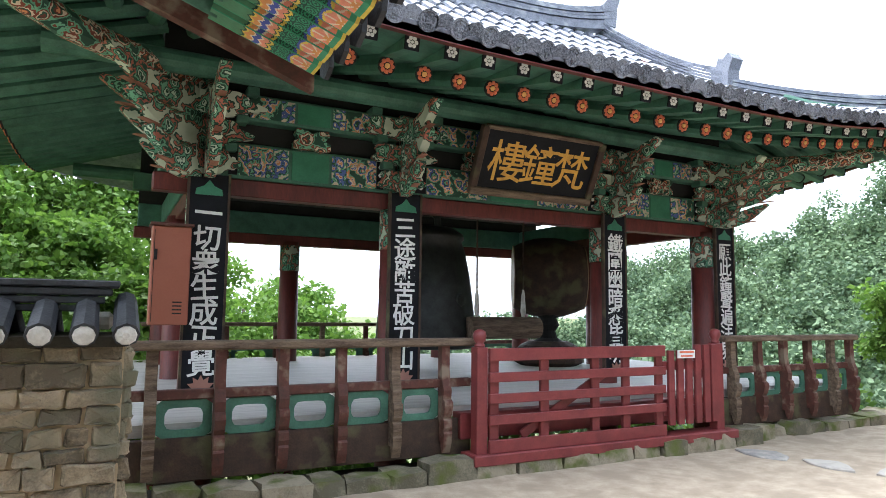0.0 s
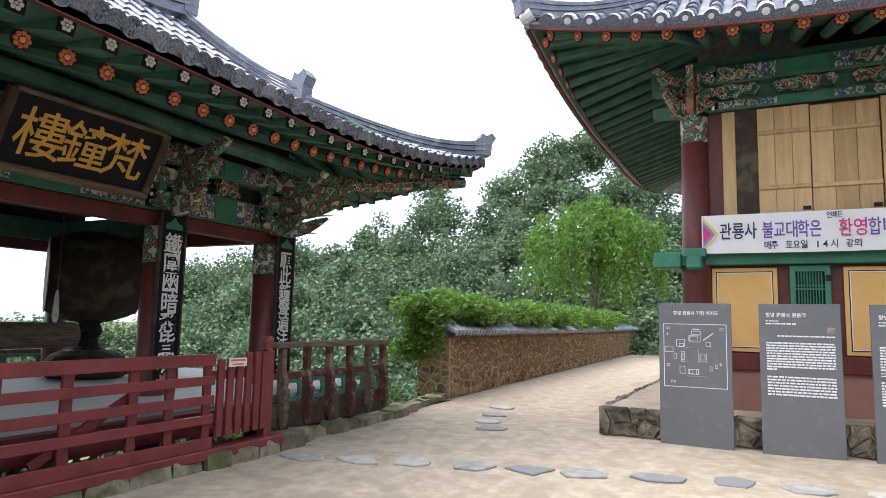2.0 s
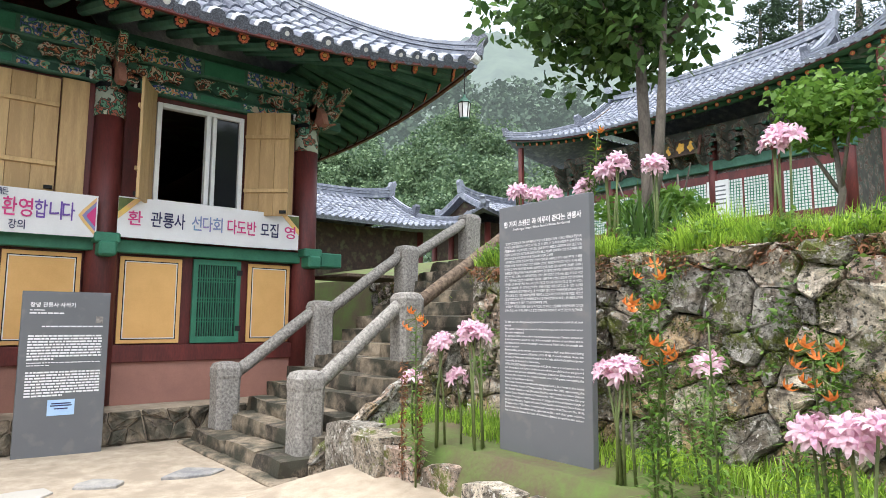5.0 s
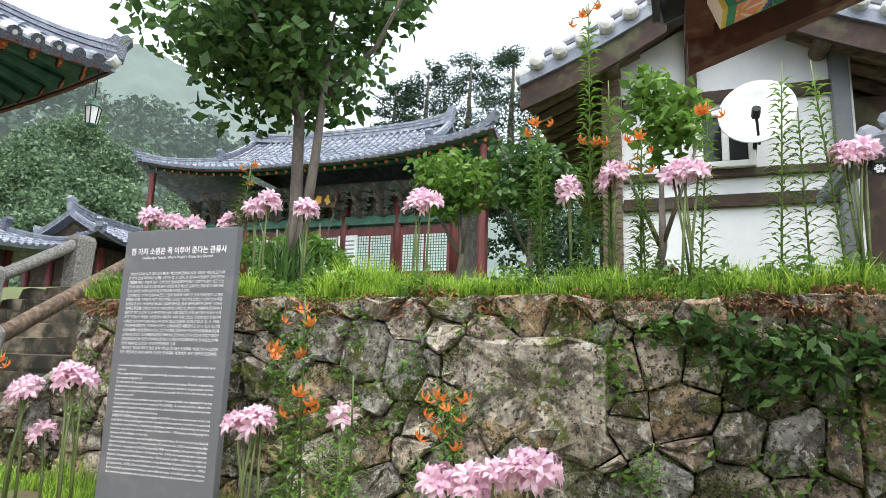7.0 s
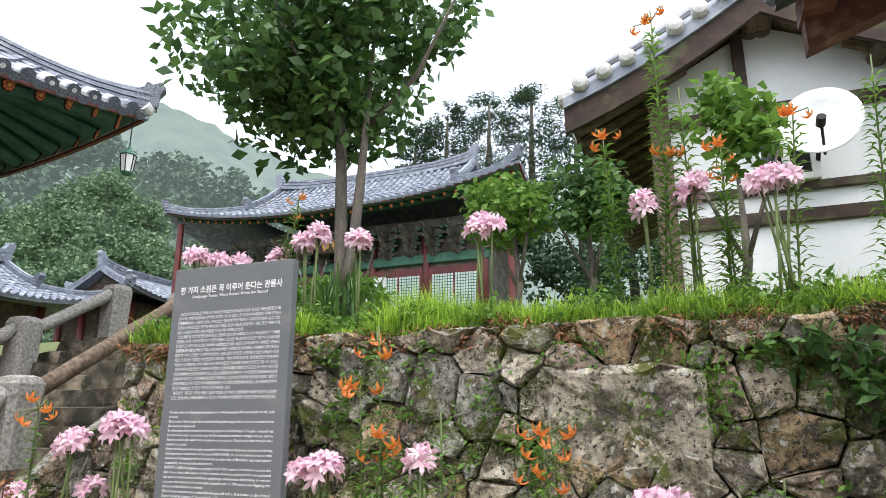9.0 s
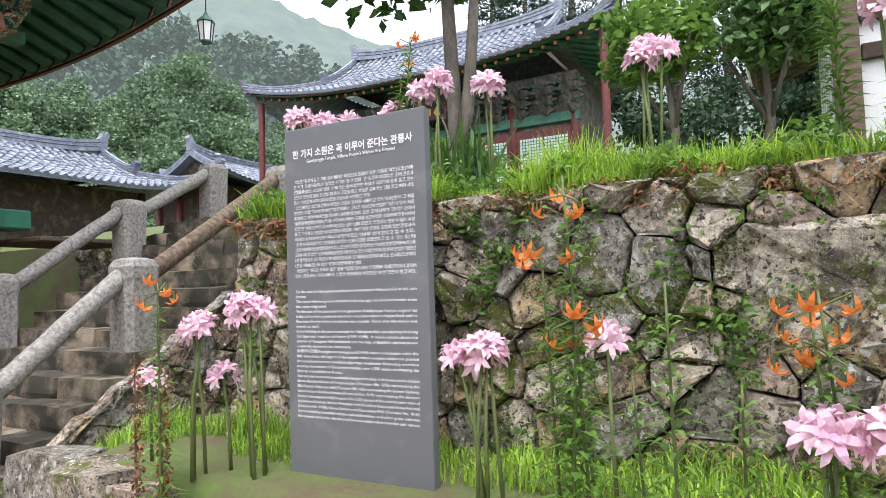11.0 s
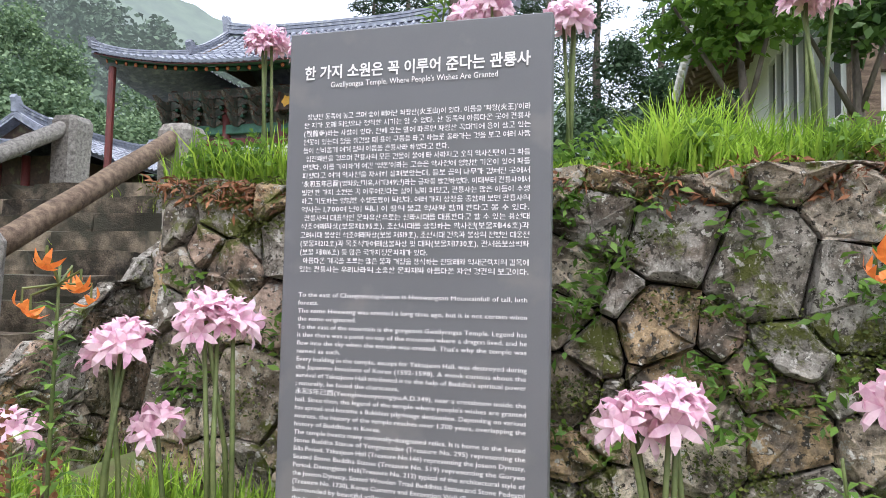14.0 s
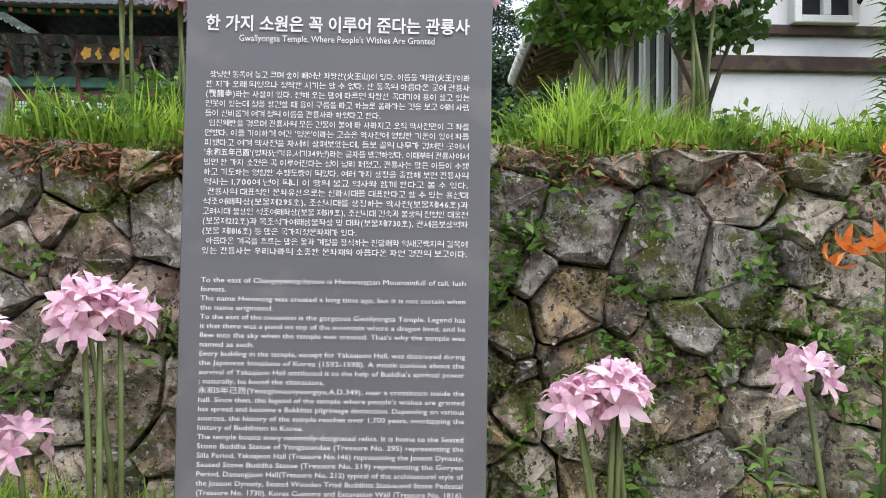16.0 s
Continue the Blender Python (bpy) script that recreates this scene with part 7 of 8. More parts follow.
line(board_d, TITLE, -0.40, 1.735, 0.052, 0.79, 0.0011)
line(board_d, "Gwallyongsa Temple, Where People's Wishes Are Granted", -0.30, 1.70, 0.028, 0.585)
for i, tx in enumerate(KOREAN):
    short = len(tx) < 35 and i in (4, 11, 16, 18)
    ind = 0.012 if tx.startswith(" ") or i == 0 else 0.0
    korean_line(board_d, tx.strip(), -0.395 + ind, 1.591 - 0.0293 * i, 0.0235, (0.79 - ind) if not short else {4: 0.525, 11: 0.66, 16: 0.46, 18: 0.72}[i], 0.0003)
for i, tx in enumerate(ENGLISH):
    short = {1: 0.075, 3: 0.215, 7: 0.16, 11: 0.37, 16: 0.31}.get(i)
    line(board_d, tx, -0.395, 0.977 - 0.02716 * i, 0.0215, short or 0.785)


def bars(b, x0, x1, z0, n, step, h, seed, last=0.6):
    """Unreadable small print as thin broken bars."""
    r = random.Random(seed)
    for i in range(n):
        x, end = x0, x1 if i < n - 1 else x0 + (x1 - x0) * last
        bm = bmesh.new()
        while x < end:
            w = min(r.uniform(0.02, 0.07), end - x)
            box(bm, x, x + w, -0.0335, -0.031, z0 - step * i - h / 2, z0 - step * i + h / 2)
            x += w + r.uniform(0.005, 0.012)
        tagged(part("print_line", bm, M_INK, b), kind="stuff")


a, b_, c = boards
line(a, "창녕 관룡사 가람 배치도", -0.27, 1.745, 0.062, 0.57, 0.001)
for x0, x1, z0, z1 in ((-0.40, 0.40, 0.77, 0.778), (-0.40, 0.40, 1.612, 1.62), (-0.40, -0.392, 0.778, 1.612), (0.392, 0.40, 0.778, 1.612)):
    part("map_frame", boxm(x0, x1, -0.034, -0.031, z0, z1), M_INK, a)


def outline(b, x, z, w, h, t=0.005):
    bm = bmesh.new()
    for q in ((x - w / 2, x + w / 2, z - h / 2, z - h / 2 + t), (x - w / 2, x + w / 2, z + h / 2 - t, z + h / 2), (x - w / 2, x - w / 2 + t, z - h / 2, z + h / 2), (x + w / 2 - t, x + w / 2, z - h / 2, z + h / 2)):
        box(bm, q[0], q[1], -0.034, -0.031, q[2], q[3])
    part("map_line", bm, M_INK, b)


for q in ((0.02, 1.50, 0.12, 0.05), (0.02, 1.55, 0.1, 0.012), (0.0, 1.42, 0.15, 0.09), (-0.01, 1.42, 0.11, 0.06), (-0.18, 1.36, 0.11, 0.1), (-0.17, 1.33, 0.06, 0.05), (0.17, 1.35, 0.06, 0.06), (0.1, 1.17, 0.1, 0.11), (0.1, 1.17, 0.06, 0.06), (-0.15, 1.18, 0.05, 0.14), (-0.15, 1.18, 0.03, 0.09), (-0.25, 1.18, 0.04, 0.08), (-0.02, 0.98, 0.14, 0.07), (-0.05, 0.98, 0.05, 0.06), (0.03, 0.98, 0.03, 0.06), (-0.33, 1.27, 0.11, 0.07), (0.2, 1.03, 0.03, 0.06), (0.27, 1.06, 0.03, 0.05), (0.32, 1.09, 0.02, 0.03), (-0.34, 1.06, 0.04, 0.035), (-0.28, 0.84, 0.06, 0.03), (0.34, 1.55, 0.045, 0.035), (-0.34, 1.56, 0.04, 0.03), (-0.35, 1.48, 0.015, 0.03), (0.0, 1.30, 0.22, 0.006), (-0.105, 1.2, 0.006, 0.2), (0.045, 1.2, 0.006, 0.2), (-0.16, 1.0, 0.07, 0.1), (0.02, 0.92, 0.26, 0.006)):
    outline(a, *q)
bm = boxm(-0.08, 0.08, -0.034, -0.031, -0.005, 0.005)
bmesh.ops.transform(bm, matrix=Matrix.Translation((0.17, 0, 1.45)) @ Matrix.Rotation(radians(-38), 4, "Y"), verts=bm.verts)
part("map_line", bm, M_INK, a)
line(b_, "창녕 관룡사 원음각", -0.38, 1.735, 0.062, 0.46, 0.001)
line(c, "창녕 관룡사 사적기", -0.38, 1.72, 0.062, 0.46, 0.001)
for b in (b_, c):
    bars(b, -0.38, -0.12, 1.68, 1, 0.02, 0.012, 1)
    bars(b, -0.38, 0.2, 1.645, 1, 0.02, 0.016, 2)
    part("small_emblem", boxm(0.31, 0.39, -0.034, -0.031, 1.53, 1.61), M_POST, b)
    bars(b, -0.25, 0.39, 1.49, 1, 0.03, 0.016, 3, 1.0)
bars(b_, -0.38, 0.39, 1.40, 11, 0.0335, 0.019, 4, 0.15)
bars(b_, -0.38, 0.39, 0.97, 7, 0.037, 0.02, 5, 1.0)
bars(c, -0.38, 0.39, 1.38, 9, 0.0335, 0.019, 6, 0.35)
bars(c, -0.38, 0.39, 1.07, 2, 0.03, 0.01, 7, 0.3)
bars(c, -0.38, 0.39, 0.96, 9, 0.0335, 0.019, 8, 0.5)
stk = part("sticker", boxm(-0.14, 0.14, -0.035, -0.031, 0.46, 0.64), material("pale_blue_sticker", (0.35, 0.55, 0.8), (0.45, 0.62, 0.85), 0.5, 5), c, "pale blue paper sticker")
for k, (z, w_) in enumerate(((0.59, 0.1), (0.565, 0.11), (0.53, 0.07))):
    part("print_bar", boxm(-w_, w_, -0.037, -0.0355, z, z + 0.014), M_NAVY, stk)


# ---- foliage ----
RN = np.random.RandomState(7)


def leaf_mesh(name, centres, size, aspect=0.55, droop=0.0, up=0.35):
    """Folded diamond leaves at the given points."""
    n = len(centres)
    d = RN.normal(size=(n, 3))
    d[:, 2] = d[:, 2] * 0.6 - droop
    d /= np.linalg.norm(d, axis=1, keepdims=True)
    r = RN.normal(size=(n, 3))
    r[:, 2] += up * 0
    s = np.cross(d, r)
    s /= np.linalg.norm(s, axis=1, keepdims=True) + 1e-9
    nrm = np.cross(s, d)
    nrm *= np.sign(nrm[:, 2:3] + 1e-6)
    L = size * RN.uniform(0.6, 1.25, (n, 1))
    w = L * aspect * 0.5
    v = np.empty((n, 4, 3))
    v[:, 0] = centres
    v[:, 1] = centres + d * L * 0.5 + s * w + nrm * L * 0.08
    v[:, 2] = centres + d * L - nrm * L * 0.08
    v[:, 3] = centres + d * L * 0.5 - s * w + nrm * L * 0.08
    return np_mesh(name, v.reshape(-1, 3), np.arange(n * 4).reshape(n, 4))


def blob(n, c, r, hollow=0.35):
    """Points scattered in an ellipsoid, thicker toward its skin."""
    p = RN.normal(size=(n, 3))
    p /= np.linalg.norm(p, axis=1, keepdims=True)
    k = RN.uniform(hollow ** 3, 1, (n, 1)) ** (1 / 3)
    return np.array(c) + p * k * np.array(r)


def clumps(c, r, k, n_each, lobe=0.42):
    """An uneven crown: lobes spread in an ellipsoid."""
    out = []
    for _ in range(k):
        q = blob(1, c, np.array(r) * 0.75, 0.25)[0]
        f = RN.uniform(0.6, 1.2) * lobe
        out.append(blob(int(n_each * f / lobe), q, np.array(r) * f, 0.2))
    return np.concatenate(out)


def tree(name, base, limbs, crown, leaf, mat, label, bark=None, droop=0.1, aspect=0.6):
    t = tagged(empty(name, Matrix.Translation(base)), label, "tree")
    for pts, rad in limbs:
        part("trunk" if rad[0] > 0.05 else "limb", tubem(pts, rad, 8), bark or M_BARK, t, smooth=True)
    link_mesh("crown", leaf_mesh("crown", crown, leaf, aspect, droop), mat, t)
    return t


# broad-leaved tree on the terrace
cr = clumps((0.2, 0, 3.2), (1.75, 1.5, 1.3), 34, 250, 0.34)
tree("terrace_tree", (4.62, -5.3, 2.1), [([(0, 0, 0), (0.02, 0, 0.9), (0.06, 0, 1.9), (0.1, 0.05, 3.2)], [0.085, 0.065, 0.055, 0.02]), ([(0.0, 0.05, 0.45), (-0.12, 0.05, 0.9), (-0.2, 0.08, 1.5), (-0.32, 0.1, 3.0)], [0.06, 0.055, 0.046, 0.015]), ([(0.08, 0, 2.2), (0.5, 0.1, 2.7), (1.1, 0, 3.2)], [0.035, 0.025, 0.012]), ([(-0.25, 0, 2.2), (-0.7, -0.1, 2.7), (-1.2, 0.2, 3.2)], [0.035, 0.025, 0.012]), ([(0.05, 0, 2.2), (0.3, 0.5, 2.8), (0.4, 0.8, 3.3)], [0.03, 0.02, 0.01])], cr, 0.155, M_LEAF, "broad-leaved tree with two pale stems on the terrace")
# small trees and shrubs on the terrace
for bx, by, c, r, k, n, lf, mt in ((2.95, -5.4, (0.1, 0, 1.2), (0.48, 0.4, 0.36), 14, 120, 0.085, M_LEAF_LT), (2.35, -5.5, (0.05, 0, 1.15), (0.45, 0.4, 0.42), 14, 120, 0.085, M_LEAF), (1.24, -4.7, (0, 0, 1.5), (0.36, 0.3, 0.42), 10, 60, 0.11, M_LEAF_LT), (5.6, -7.4, (0, 0, 0.6), (0.6, 0.5, 0.4), 8, 90, 0.12, M_LEAF_LT), (6.6, -7.9, (0, 0, 0.7), (0.7, 0.6, 0.45), 9, 90, 0.12, M_LEAF_LT)):
    z = height(bx, by)
    tree("garden_shrub", (bx, by, z), [([(0.1, 0, 0), (0.0, 0, 0.5), (c[0] * 0.6, 0, 1.1)], [0.035, 0.03, 0.012]), ([(0.02, 0, 0.45), (c[0] - 0.25, 0.1, 1.2)], [0.02, 0.008]), ([(0.02, 0, 0.5), (c[0] + 0.3, 0, 1.2)], [0.02, 0.008])], clumps(c, r, k, n, 0.45), lf, mt, "small leafy shrub tree on the grassy terrace")
# strap-leaved clump by the tree
V, F = [], []
for i in range(90):
    x, y = 4.35 + random.gauss(0, 0.14), -4.85 + random.gauss(0, 0.1)
    a, L = random.uniform(0, 6.28), random.uniform(0.5, 0.8)
    dx, dy = math.cos(a), math.sin(a)
    k = len(V)
    lean = random.uniform(0.15, 0.6)
    for j in range(5):
        t = j / 4
        w = 0.02 * (1 - t ** 2) + 0.001
        px, py, pz = x + dx * lean * L * t * t, y + dy * lean * L * t * t, 2.1 + L * (t - 0.35 * lean * t * t)
        V += [(px - dy * w, py + dx * w, pz), (px + dy * w, py - dx * w, pz)]
    F += [(k + 2 * j, k + 2 * j + 1, k + 2 * j + 3, k + 2 * j + 2) for j in range(4)]
tagged(py_ob("strap_leaf_plant", V, F, M_LEAF), "clump of dark green strap leaves below the tree", "plant")


def grass(name, spots, h, mat, label):
    """Bent blades at the given points."""
    n = len(spots)
    a = RN.uniform(0, 2 * np.pi, n)
    d = np.stack([np.cos(a), np.sin(a), np.zeros(n)], 1)
    s = np.stack([-d[:, 1], d[:, 0], np.zeros(n)], 1)
    patch = np.array([0.75 + 0.9 * noise.noise((float(p[0]) * 2.2, float(p[1]) * 2.2, 1.0)) for p in spots])[:, None]
    L = h * RN.uniform(0.4, 1.35, (n, 1)) * np.clip(patch, 0.35, 1.6)
    lean = RN.uniform(0.1, 0.8, (n, 1))
    w = RN.uniform(0.003, 0.007, (n, 1))
    up = np.array([[0, 0, 1.0]])
    v = np.empty((n, 6, 3))
    for k, t in enumerate((0, 0.55, 1.0)):
        p = spots + d * lean * L * t * t + up * L * (t - 0.4 * lean * t * t)
        ww = w * (1.0, 0.85, 0.12)[k]
        v[:, 2 * k], v[:, 2 * k + 1] = p - s * ww, p + s * ww
    q = np.arange(n)[:, None] * 6
    quads = np.concatenate([q + np.array([[0, 1, 3, 2]]), q + np.array([[2, 3, 5, 4]])])
    tagged(link_mesh(name, np_mesh(name, v.reshape(-1, 3), quads), mat), label, "grass", kind="stuff")


def spots(n, x0, x1, y0, y1, dense_y=None):
    x = RN.uniform(x0, x1, n)
    y = RN.uniform(y0, y1, n) if dense_y is None else dense_y - np.abs(RN.normal(0, 0.45, n))
    y = np.clip(y, y0, y1)
    keep = np.array([noise.noise((float(a) * 1.3, float(b) * 1.3, 5.0)) > -0.25 for a, b in zip(x, y)])
    x, y = x[keep], y[keep]
    z = np.array([2.06 if 3.9 < -b < 4.3 and a < 5.75 and dense_y else height(float(a), float(b)) for a, b in zip(x, y)])
    return np.stack([x, y, z], 1)


grass("terrace_grass", spots(30000, -1.0, 5.75, -5.6, -3.99, -4.0), 0.25, M_GRASS, "bright green grass along the terrace edge")
sl = spots(2500, 5.7, 7.1, -6.9, -4.2)
grass("terrace_grass", sl[sl[:, 2] > 1.5], 0.3, M_GRASS, "tall grass beside the stair")
grass("terrace_grass", spots(9000, -6.0, 9.0, -12.0, -5.0), 0.22, M_GRASS, "green grass on the terrace")
grass("bed_grass", spots(6000, 0.5, 7.0, -3.95, -3.5), 0.17, M_GRASS, "grass tufts in the flower bed")
grass("verge_grass", spots(2600, 3.0, 13.0, 6.28, 6.9), 0.22, M_LEAF_LT, "grass below the kerb")
# low leafy weeds among the terrace grass, and the ragged root edge above the stones
we = np.concatenate([blob(int(RN.randint(20, 60)), (x_, -4.02 - abs(RN.normal(0, 0.35)), 2.1 + RN.uniform(0, 0.16)), (0.1, 0.08, 0.1), 0) for x_ in RN.uniform(-0.8, 5.7, 190)])
tagged(link_mesh("terrace_weeds", leaf_mesh("terrace_weeds", we, 0.05, 0.5, 0.0), M_LEAF_LT), "leafy weeds growing through the terrace grass", "weeds", kind="stuff")
for nm, mt, k, sz, lb in (("root_edge", M_HUSK, 90, 0.06, "dry brown roots and straw over the wall top"), ("moss_edge", M_MOSS, 150, 0.035, "dark moss along the wall top")):
    ed = np.concatenate([blob(int(RN.randint(30, 90)), (x_, -3.97, 2.04 + RN.normal(0, 0.035)), (0.16, 0.05, 0.045), 0) for x_ in RN.uniform(-0.5, 5.7, k)])
    tagged(link_mesh(nm, leaf_mesh(nm, ed, sz, 0.22, 0.5), mt), lb, "edge growth", kind="stuff")
# weeds and ferns in the wall joints
w_pts = np.concatenate([blob(int(RN.randint(14, 50)), (RN.uniform(0.2, 5.6), -3.92, RN.uniform(0.6, 2.0)), (0.12, 0.05, 0.10), 0) for _ in range(95)])
tagged(link_mesh("wall_weeds", leaf_mesh("wall_weeds", w_pts, 0.055, 0.4, 0.2), M_LEAF_LT), "small weeds growing in the wall joints", "weeds", kind="stuff")
dp = np.concatenate([blob(120, (RN.uniform(-0.5, 1.2), -3.95, RN.uniform(1.6, 1.95)), (0.25, 0.12, 0.14), 0) for _ in range(9)])
tagged(link_mesh("wall_creeper", leaf_mesh("wall_creeper", dp, 0.1, 0.45, 0.4), M_LEAF), "dark fern leaves hanging over the wall top", "fern", kind="stuff")
moss = np.concatenate([blob(260, (RN.uniform(0, 5.6), -3.95, RN.uniform(0.7, 2.02)), (0.18, 0.035, 0.08), 0) for _ in range(75)])
tagged(link_mesh("moss", leaf_mesh("moss", moss, 0.018, 0.7, 0.0), M_MOSS), "moss cushions on the wall stones", "moss", kind="stuff")


# ---- flowers ----
def petals(n, L, w, curl, flare):
    """A blossom of n curled petals about z."""
    V, F = [], []
    for i in range(n):
        a = 2 * math.pi * i / n
        k = len(V)
        for j in range(4):
            t = j / 3
            r = L * flare * (t ** 0.9)
            z = L * (t * 0.9 - curl * t * t)
            ww = w * math.sin(math.pi * min(0.97, 0.12 + 0.85 * t)) * 0.5
            for s in (-1, 1):
                V.append((r * math.cos(a) - s * ww * math.sin(a), r * math.sin(a) + s * ww * math.cos(a), z))
        F += [(k + 2 * j, k + 2 * j + 1, k + 2 * j + 3, k + 2 * j + 2) for j in range(3)]
    me = bpy.data.meshes.new("blossom")
    me.from_pydata(V, [], F)
    return me


PINK = petals(6, 0.088, 0.026, 0.6, 0.75)
PINK.materials.append(M_PINK)
LILY = petals(6, 0.075, 0.036, 1.45, 1.0)
LILY.materials.append(M_LILY)
RF = random.Random(3)


def pink_clump(x, y, z, width, stems, label="pink spider lilies on bare green stems", zg=None, per=9):
    """Leafless stems, each with a ring of pink trumpets at z."""
    g = height(x, y) if zg is None else zg
    t = tagged(empty("pink_lily", Matrix.Translation((x, y, g))), label, "flower", "pink lilies in the beds")
    for s in range(stems):
        bx, by = RF.gauss(0, 0.03), RF.gauss(0, 0.03)
        tx, ty = (RF.uniform(-0.5, 0.5) * max(0, width - 0.16) if stems > 1 else 0), RF.uniform(-0.04, 0.04)
        tz = z - g + RF.uniform(-0.05, 0.04) * (stems > 1)
        part("stem", tubem([(bx, by, -0.02), (bx * 0.5 + tx * 0.4, by + ty * 0.4, tz * 0.5), (tx, ty, tz - 0.04)], [0.011, 0.009, 0.007], 6), M_STEM, t, smooth=True)
        for k in range(per):
            a = 2 * math.pi * k / per + RF.uniform(-0.3, 0.3)
            el = RF.uniform(-0.15, 1.25)
            d = Vector((math.cos(a) * math.cos(el), math.sin(a) * math.cos(el), math.sin(el)))
            o = link_mesh("blossom", PINK, None, t)
            o.matrix_local = Matrix.Translation(Vector((tx, ty, tz - 0.03)) + d * 0.05) @ d.to_track_quat("Z", "Y").to_matrix().to_4x4() @ Matrix.Rotation(RF.uniform(0, 3), 4, "Z") @ Matrix.Scale(RF.uniform(0.85, 1.2), 4)
    return t


for q in ((3.55, -3.3, 1.31, 0.40, 5), (4.93, -3.3, 1.53, 0.26, 4), (5.24, -3.2, 1.42, 0.26, 3), (2.96, -3.3, 1.36, 0.1, 1), (5.16, -3.3, 1.14, 0.1, 1), (1.98, -2.75, 1.18, 0.3, 3), (1.72, -2.7, 1.26, 0.34, 4), (2.2, -2.85, 1.16, 0.2, 2), (5.75, -3.3, 1.1, 0.1, 1)):
    pink_clump(*q)
for x, z, w_, n in ((5.35, 2.82, 0.22, 3), (5.12, 2.80, 0.26, 3), (4.92, 2.76, 0.1, 1), (4.6, 2.80, 0.22, 3), (4.34, 2.86, 0.2, 2), (4.22, 2.92, 0.15, 2), (3.87, 2.88, 0.24, 3), (2.89, 2.85, 0.34, 4), (1.83, 2.86, 0.2, 2), (1.55, 2.93, 0.25, 3), (1.08, 2.97, 0.36, 5), (0.14, 2.98, 0.36, 5), (-0.35, 3.0, 0.4, 6), (-0.6, 3.05, 0.3, 4)):
    pink_clump(x, -4.25, z, w_, n)


def lily(x, y, z, n, label="orange tiger lilies with recurved petals on a leafy stalk", leafy=True, zg=None, spread=0.12):
    g = height(x, y) if zg is None else zg
    t = tagged(empty("tiger_lily", Matrix.Translation((x, y, g))), label, "flower", "orange tiger lilies")
    H = z - g
    lx, ly = RF.uniform(-0.12, 0.12), RF.uniform(0, 0.1)
    axis = [Vector((lx * (1 - k / 6) * 1.2, -ly * (1 - k / 6), H * k / 6)) for k in range(7)]
    part("stalk", tubem(axis, [0.009 - 0.0008 * k for k in range(7)], 6), M_STEM, t, smooth=True)
    if leafy:
        V, F = [], []
        m = int(H * 95)
        for i in range(m):
            f = 0.12 + 0.8 * i / m
            p = axis[0].lerp(axis[-1], f)
            a = i * 2.4
            L = 0.16 * (1 - 0.5 * f) * RF.uniform(0.8, 1.2)
            d = Vector((math.cos(a), math.sin(a), 0))
            s = Vector((-d.y, d.x, 0)) * 0.011
            k = len(V)
            V += [p, p + d * L * 0.5 + s + Vector((0, 0, L * 0.22)), p + d * L + Vector((0, 0, L * 0.1)), p + d * L * 0.5 - s + Vector((0, 0, L * 0.22))]
            F.append((k, k + 1, k + 2, k + 3))
        tagged(py_ob("leaves", V, F, M_LEAF_LT, t), kind="stuff")
    for k in range(n):
        a = k * 2.4 + RF.uniform(0, 1)
        o = Vector((math.cos(a) * spread * RF.uniform(0.4, 1.0), math.sin(a) * spread * RF.uniform(0.3, 0.8), H - 0.16 * RF.random() * (n > 2)))
        part("flower_stalk", tubem([axis[-1] * 0.96, o + Vector((0, 0, 0.05)), o], 0.004, 5), M_STEM, t)
        q = link_mesh("blossom", LILY, None, t)
        d = Vector((math.cos(a) * 0.6, math.sin(a) * 0.6, -0.75)).normalized()
        q.matrix_local = Matrix.Translation(o) @ d.to_track_quat("Z", "Y").to_matrix().to_4x4() @ Matrix.Scale(RF.uniform(0.48, 0.66), 4)


for q in ((2.97, -2.85, 1.97, 3), (3.06, -2.85, 1.70, 4), (2.93, -2.82, 1.52, 5), (2.2, -2.92, 1.54, 6), (2.22, -2.9, 1.42, 4), (5.2, -2.9, 1.66, 6), (2.62, -2.75, 1.58, 0), (2.78, -2.95, 1.25, 0), (2.45, -3.2, 1.2, 0), (1.3, -3.4, 1.3, 0), (3.1, -3.3, 1.2, 0)):
    lily(*q)
for x, z, n in ((4.42, 3.25, 3), (2.06, 3.4, 4), (1.66, 3.25, 4), (1.35, 3.22, 4), (0.93, 3.38, 4), (1.69, 4.22, 4), (1.36, 3.02, 3), (2.02, 2.95, 0), (0.49, 3.62, 0), (0.33, 3.6, 0), (0.42, 3.3, 0), (1.37, 2.7, 0), (1.56, 3.62, 0), (4.5, 2.95, 0)):
    lily(x, -4.25, z, n)
# dried brown stalks
for x, y, z in ((5.35, -3.05, 1.15), (5.5, -3.0, 1.3), (5.42, -3.1, 1.0)):
    t = tagged(empty("dry_stalk", Matrix.Translation((x, y, height(x, y)))), "dry brown seed stalk in the flower bed", "dry plant", "dry stalks")
    part("stalk", tubem([(0, 0, 0), (0.02, 0, 0.4), (0, 0.02, z - 0.3)], [0.008, 0.007, 0.004], 5), M_WOOD_OLD, t)
    pts = np.array([(0.02 * math.sin(i), 0.02 * math.cos(i), 0.05 + (z - 0.38) * i / 240) for i in range(240)])
    tagged(link_mesh("seed_husks", leaf_mesh("seed_husks", pts, 0.035, 0.5, 0.6), M_HUSK, t), kind="stuff")

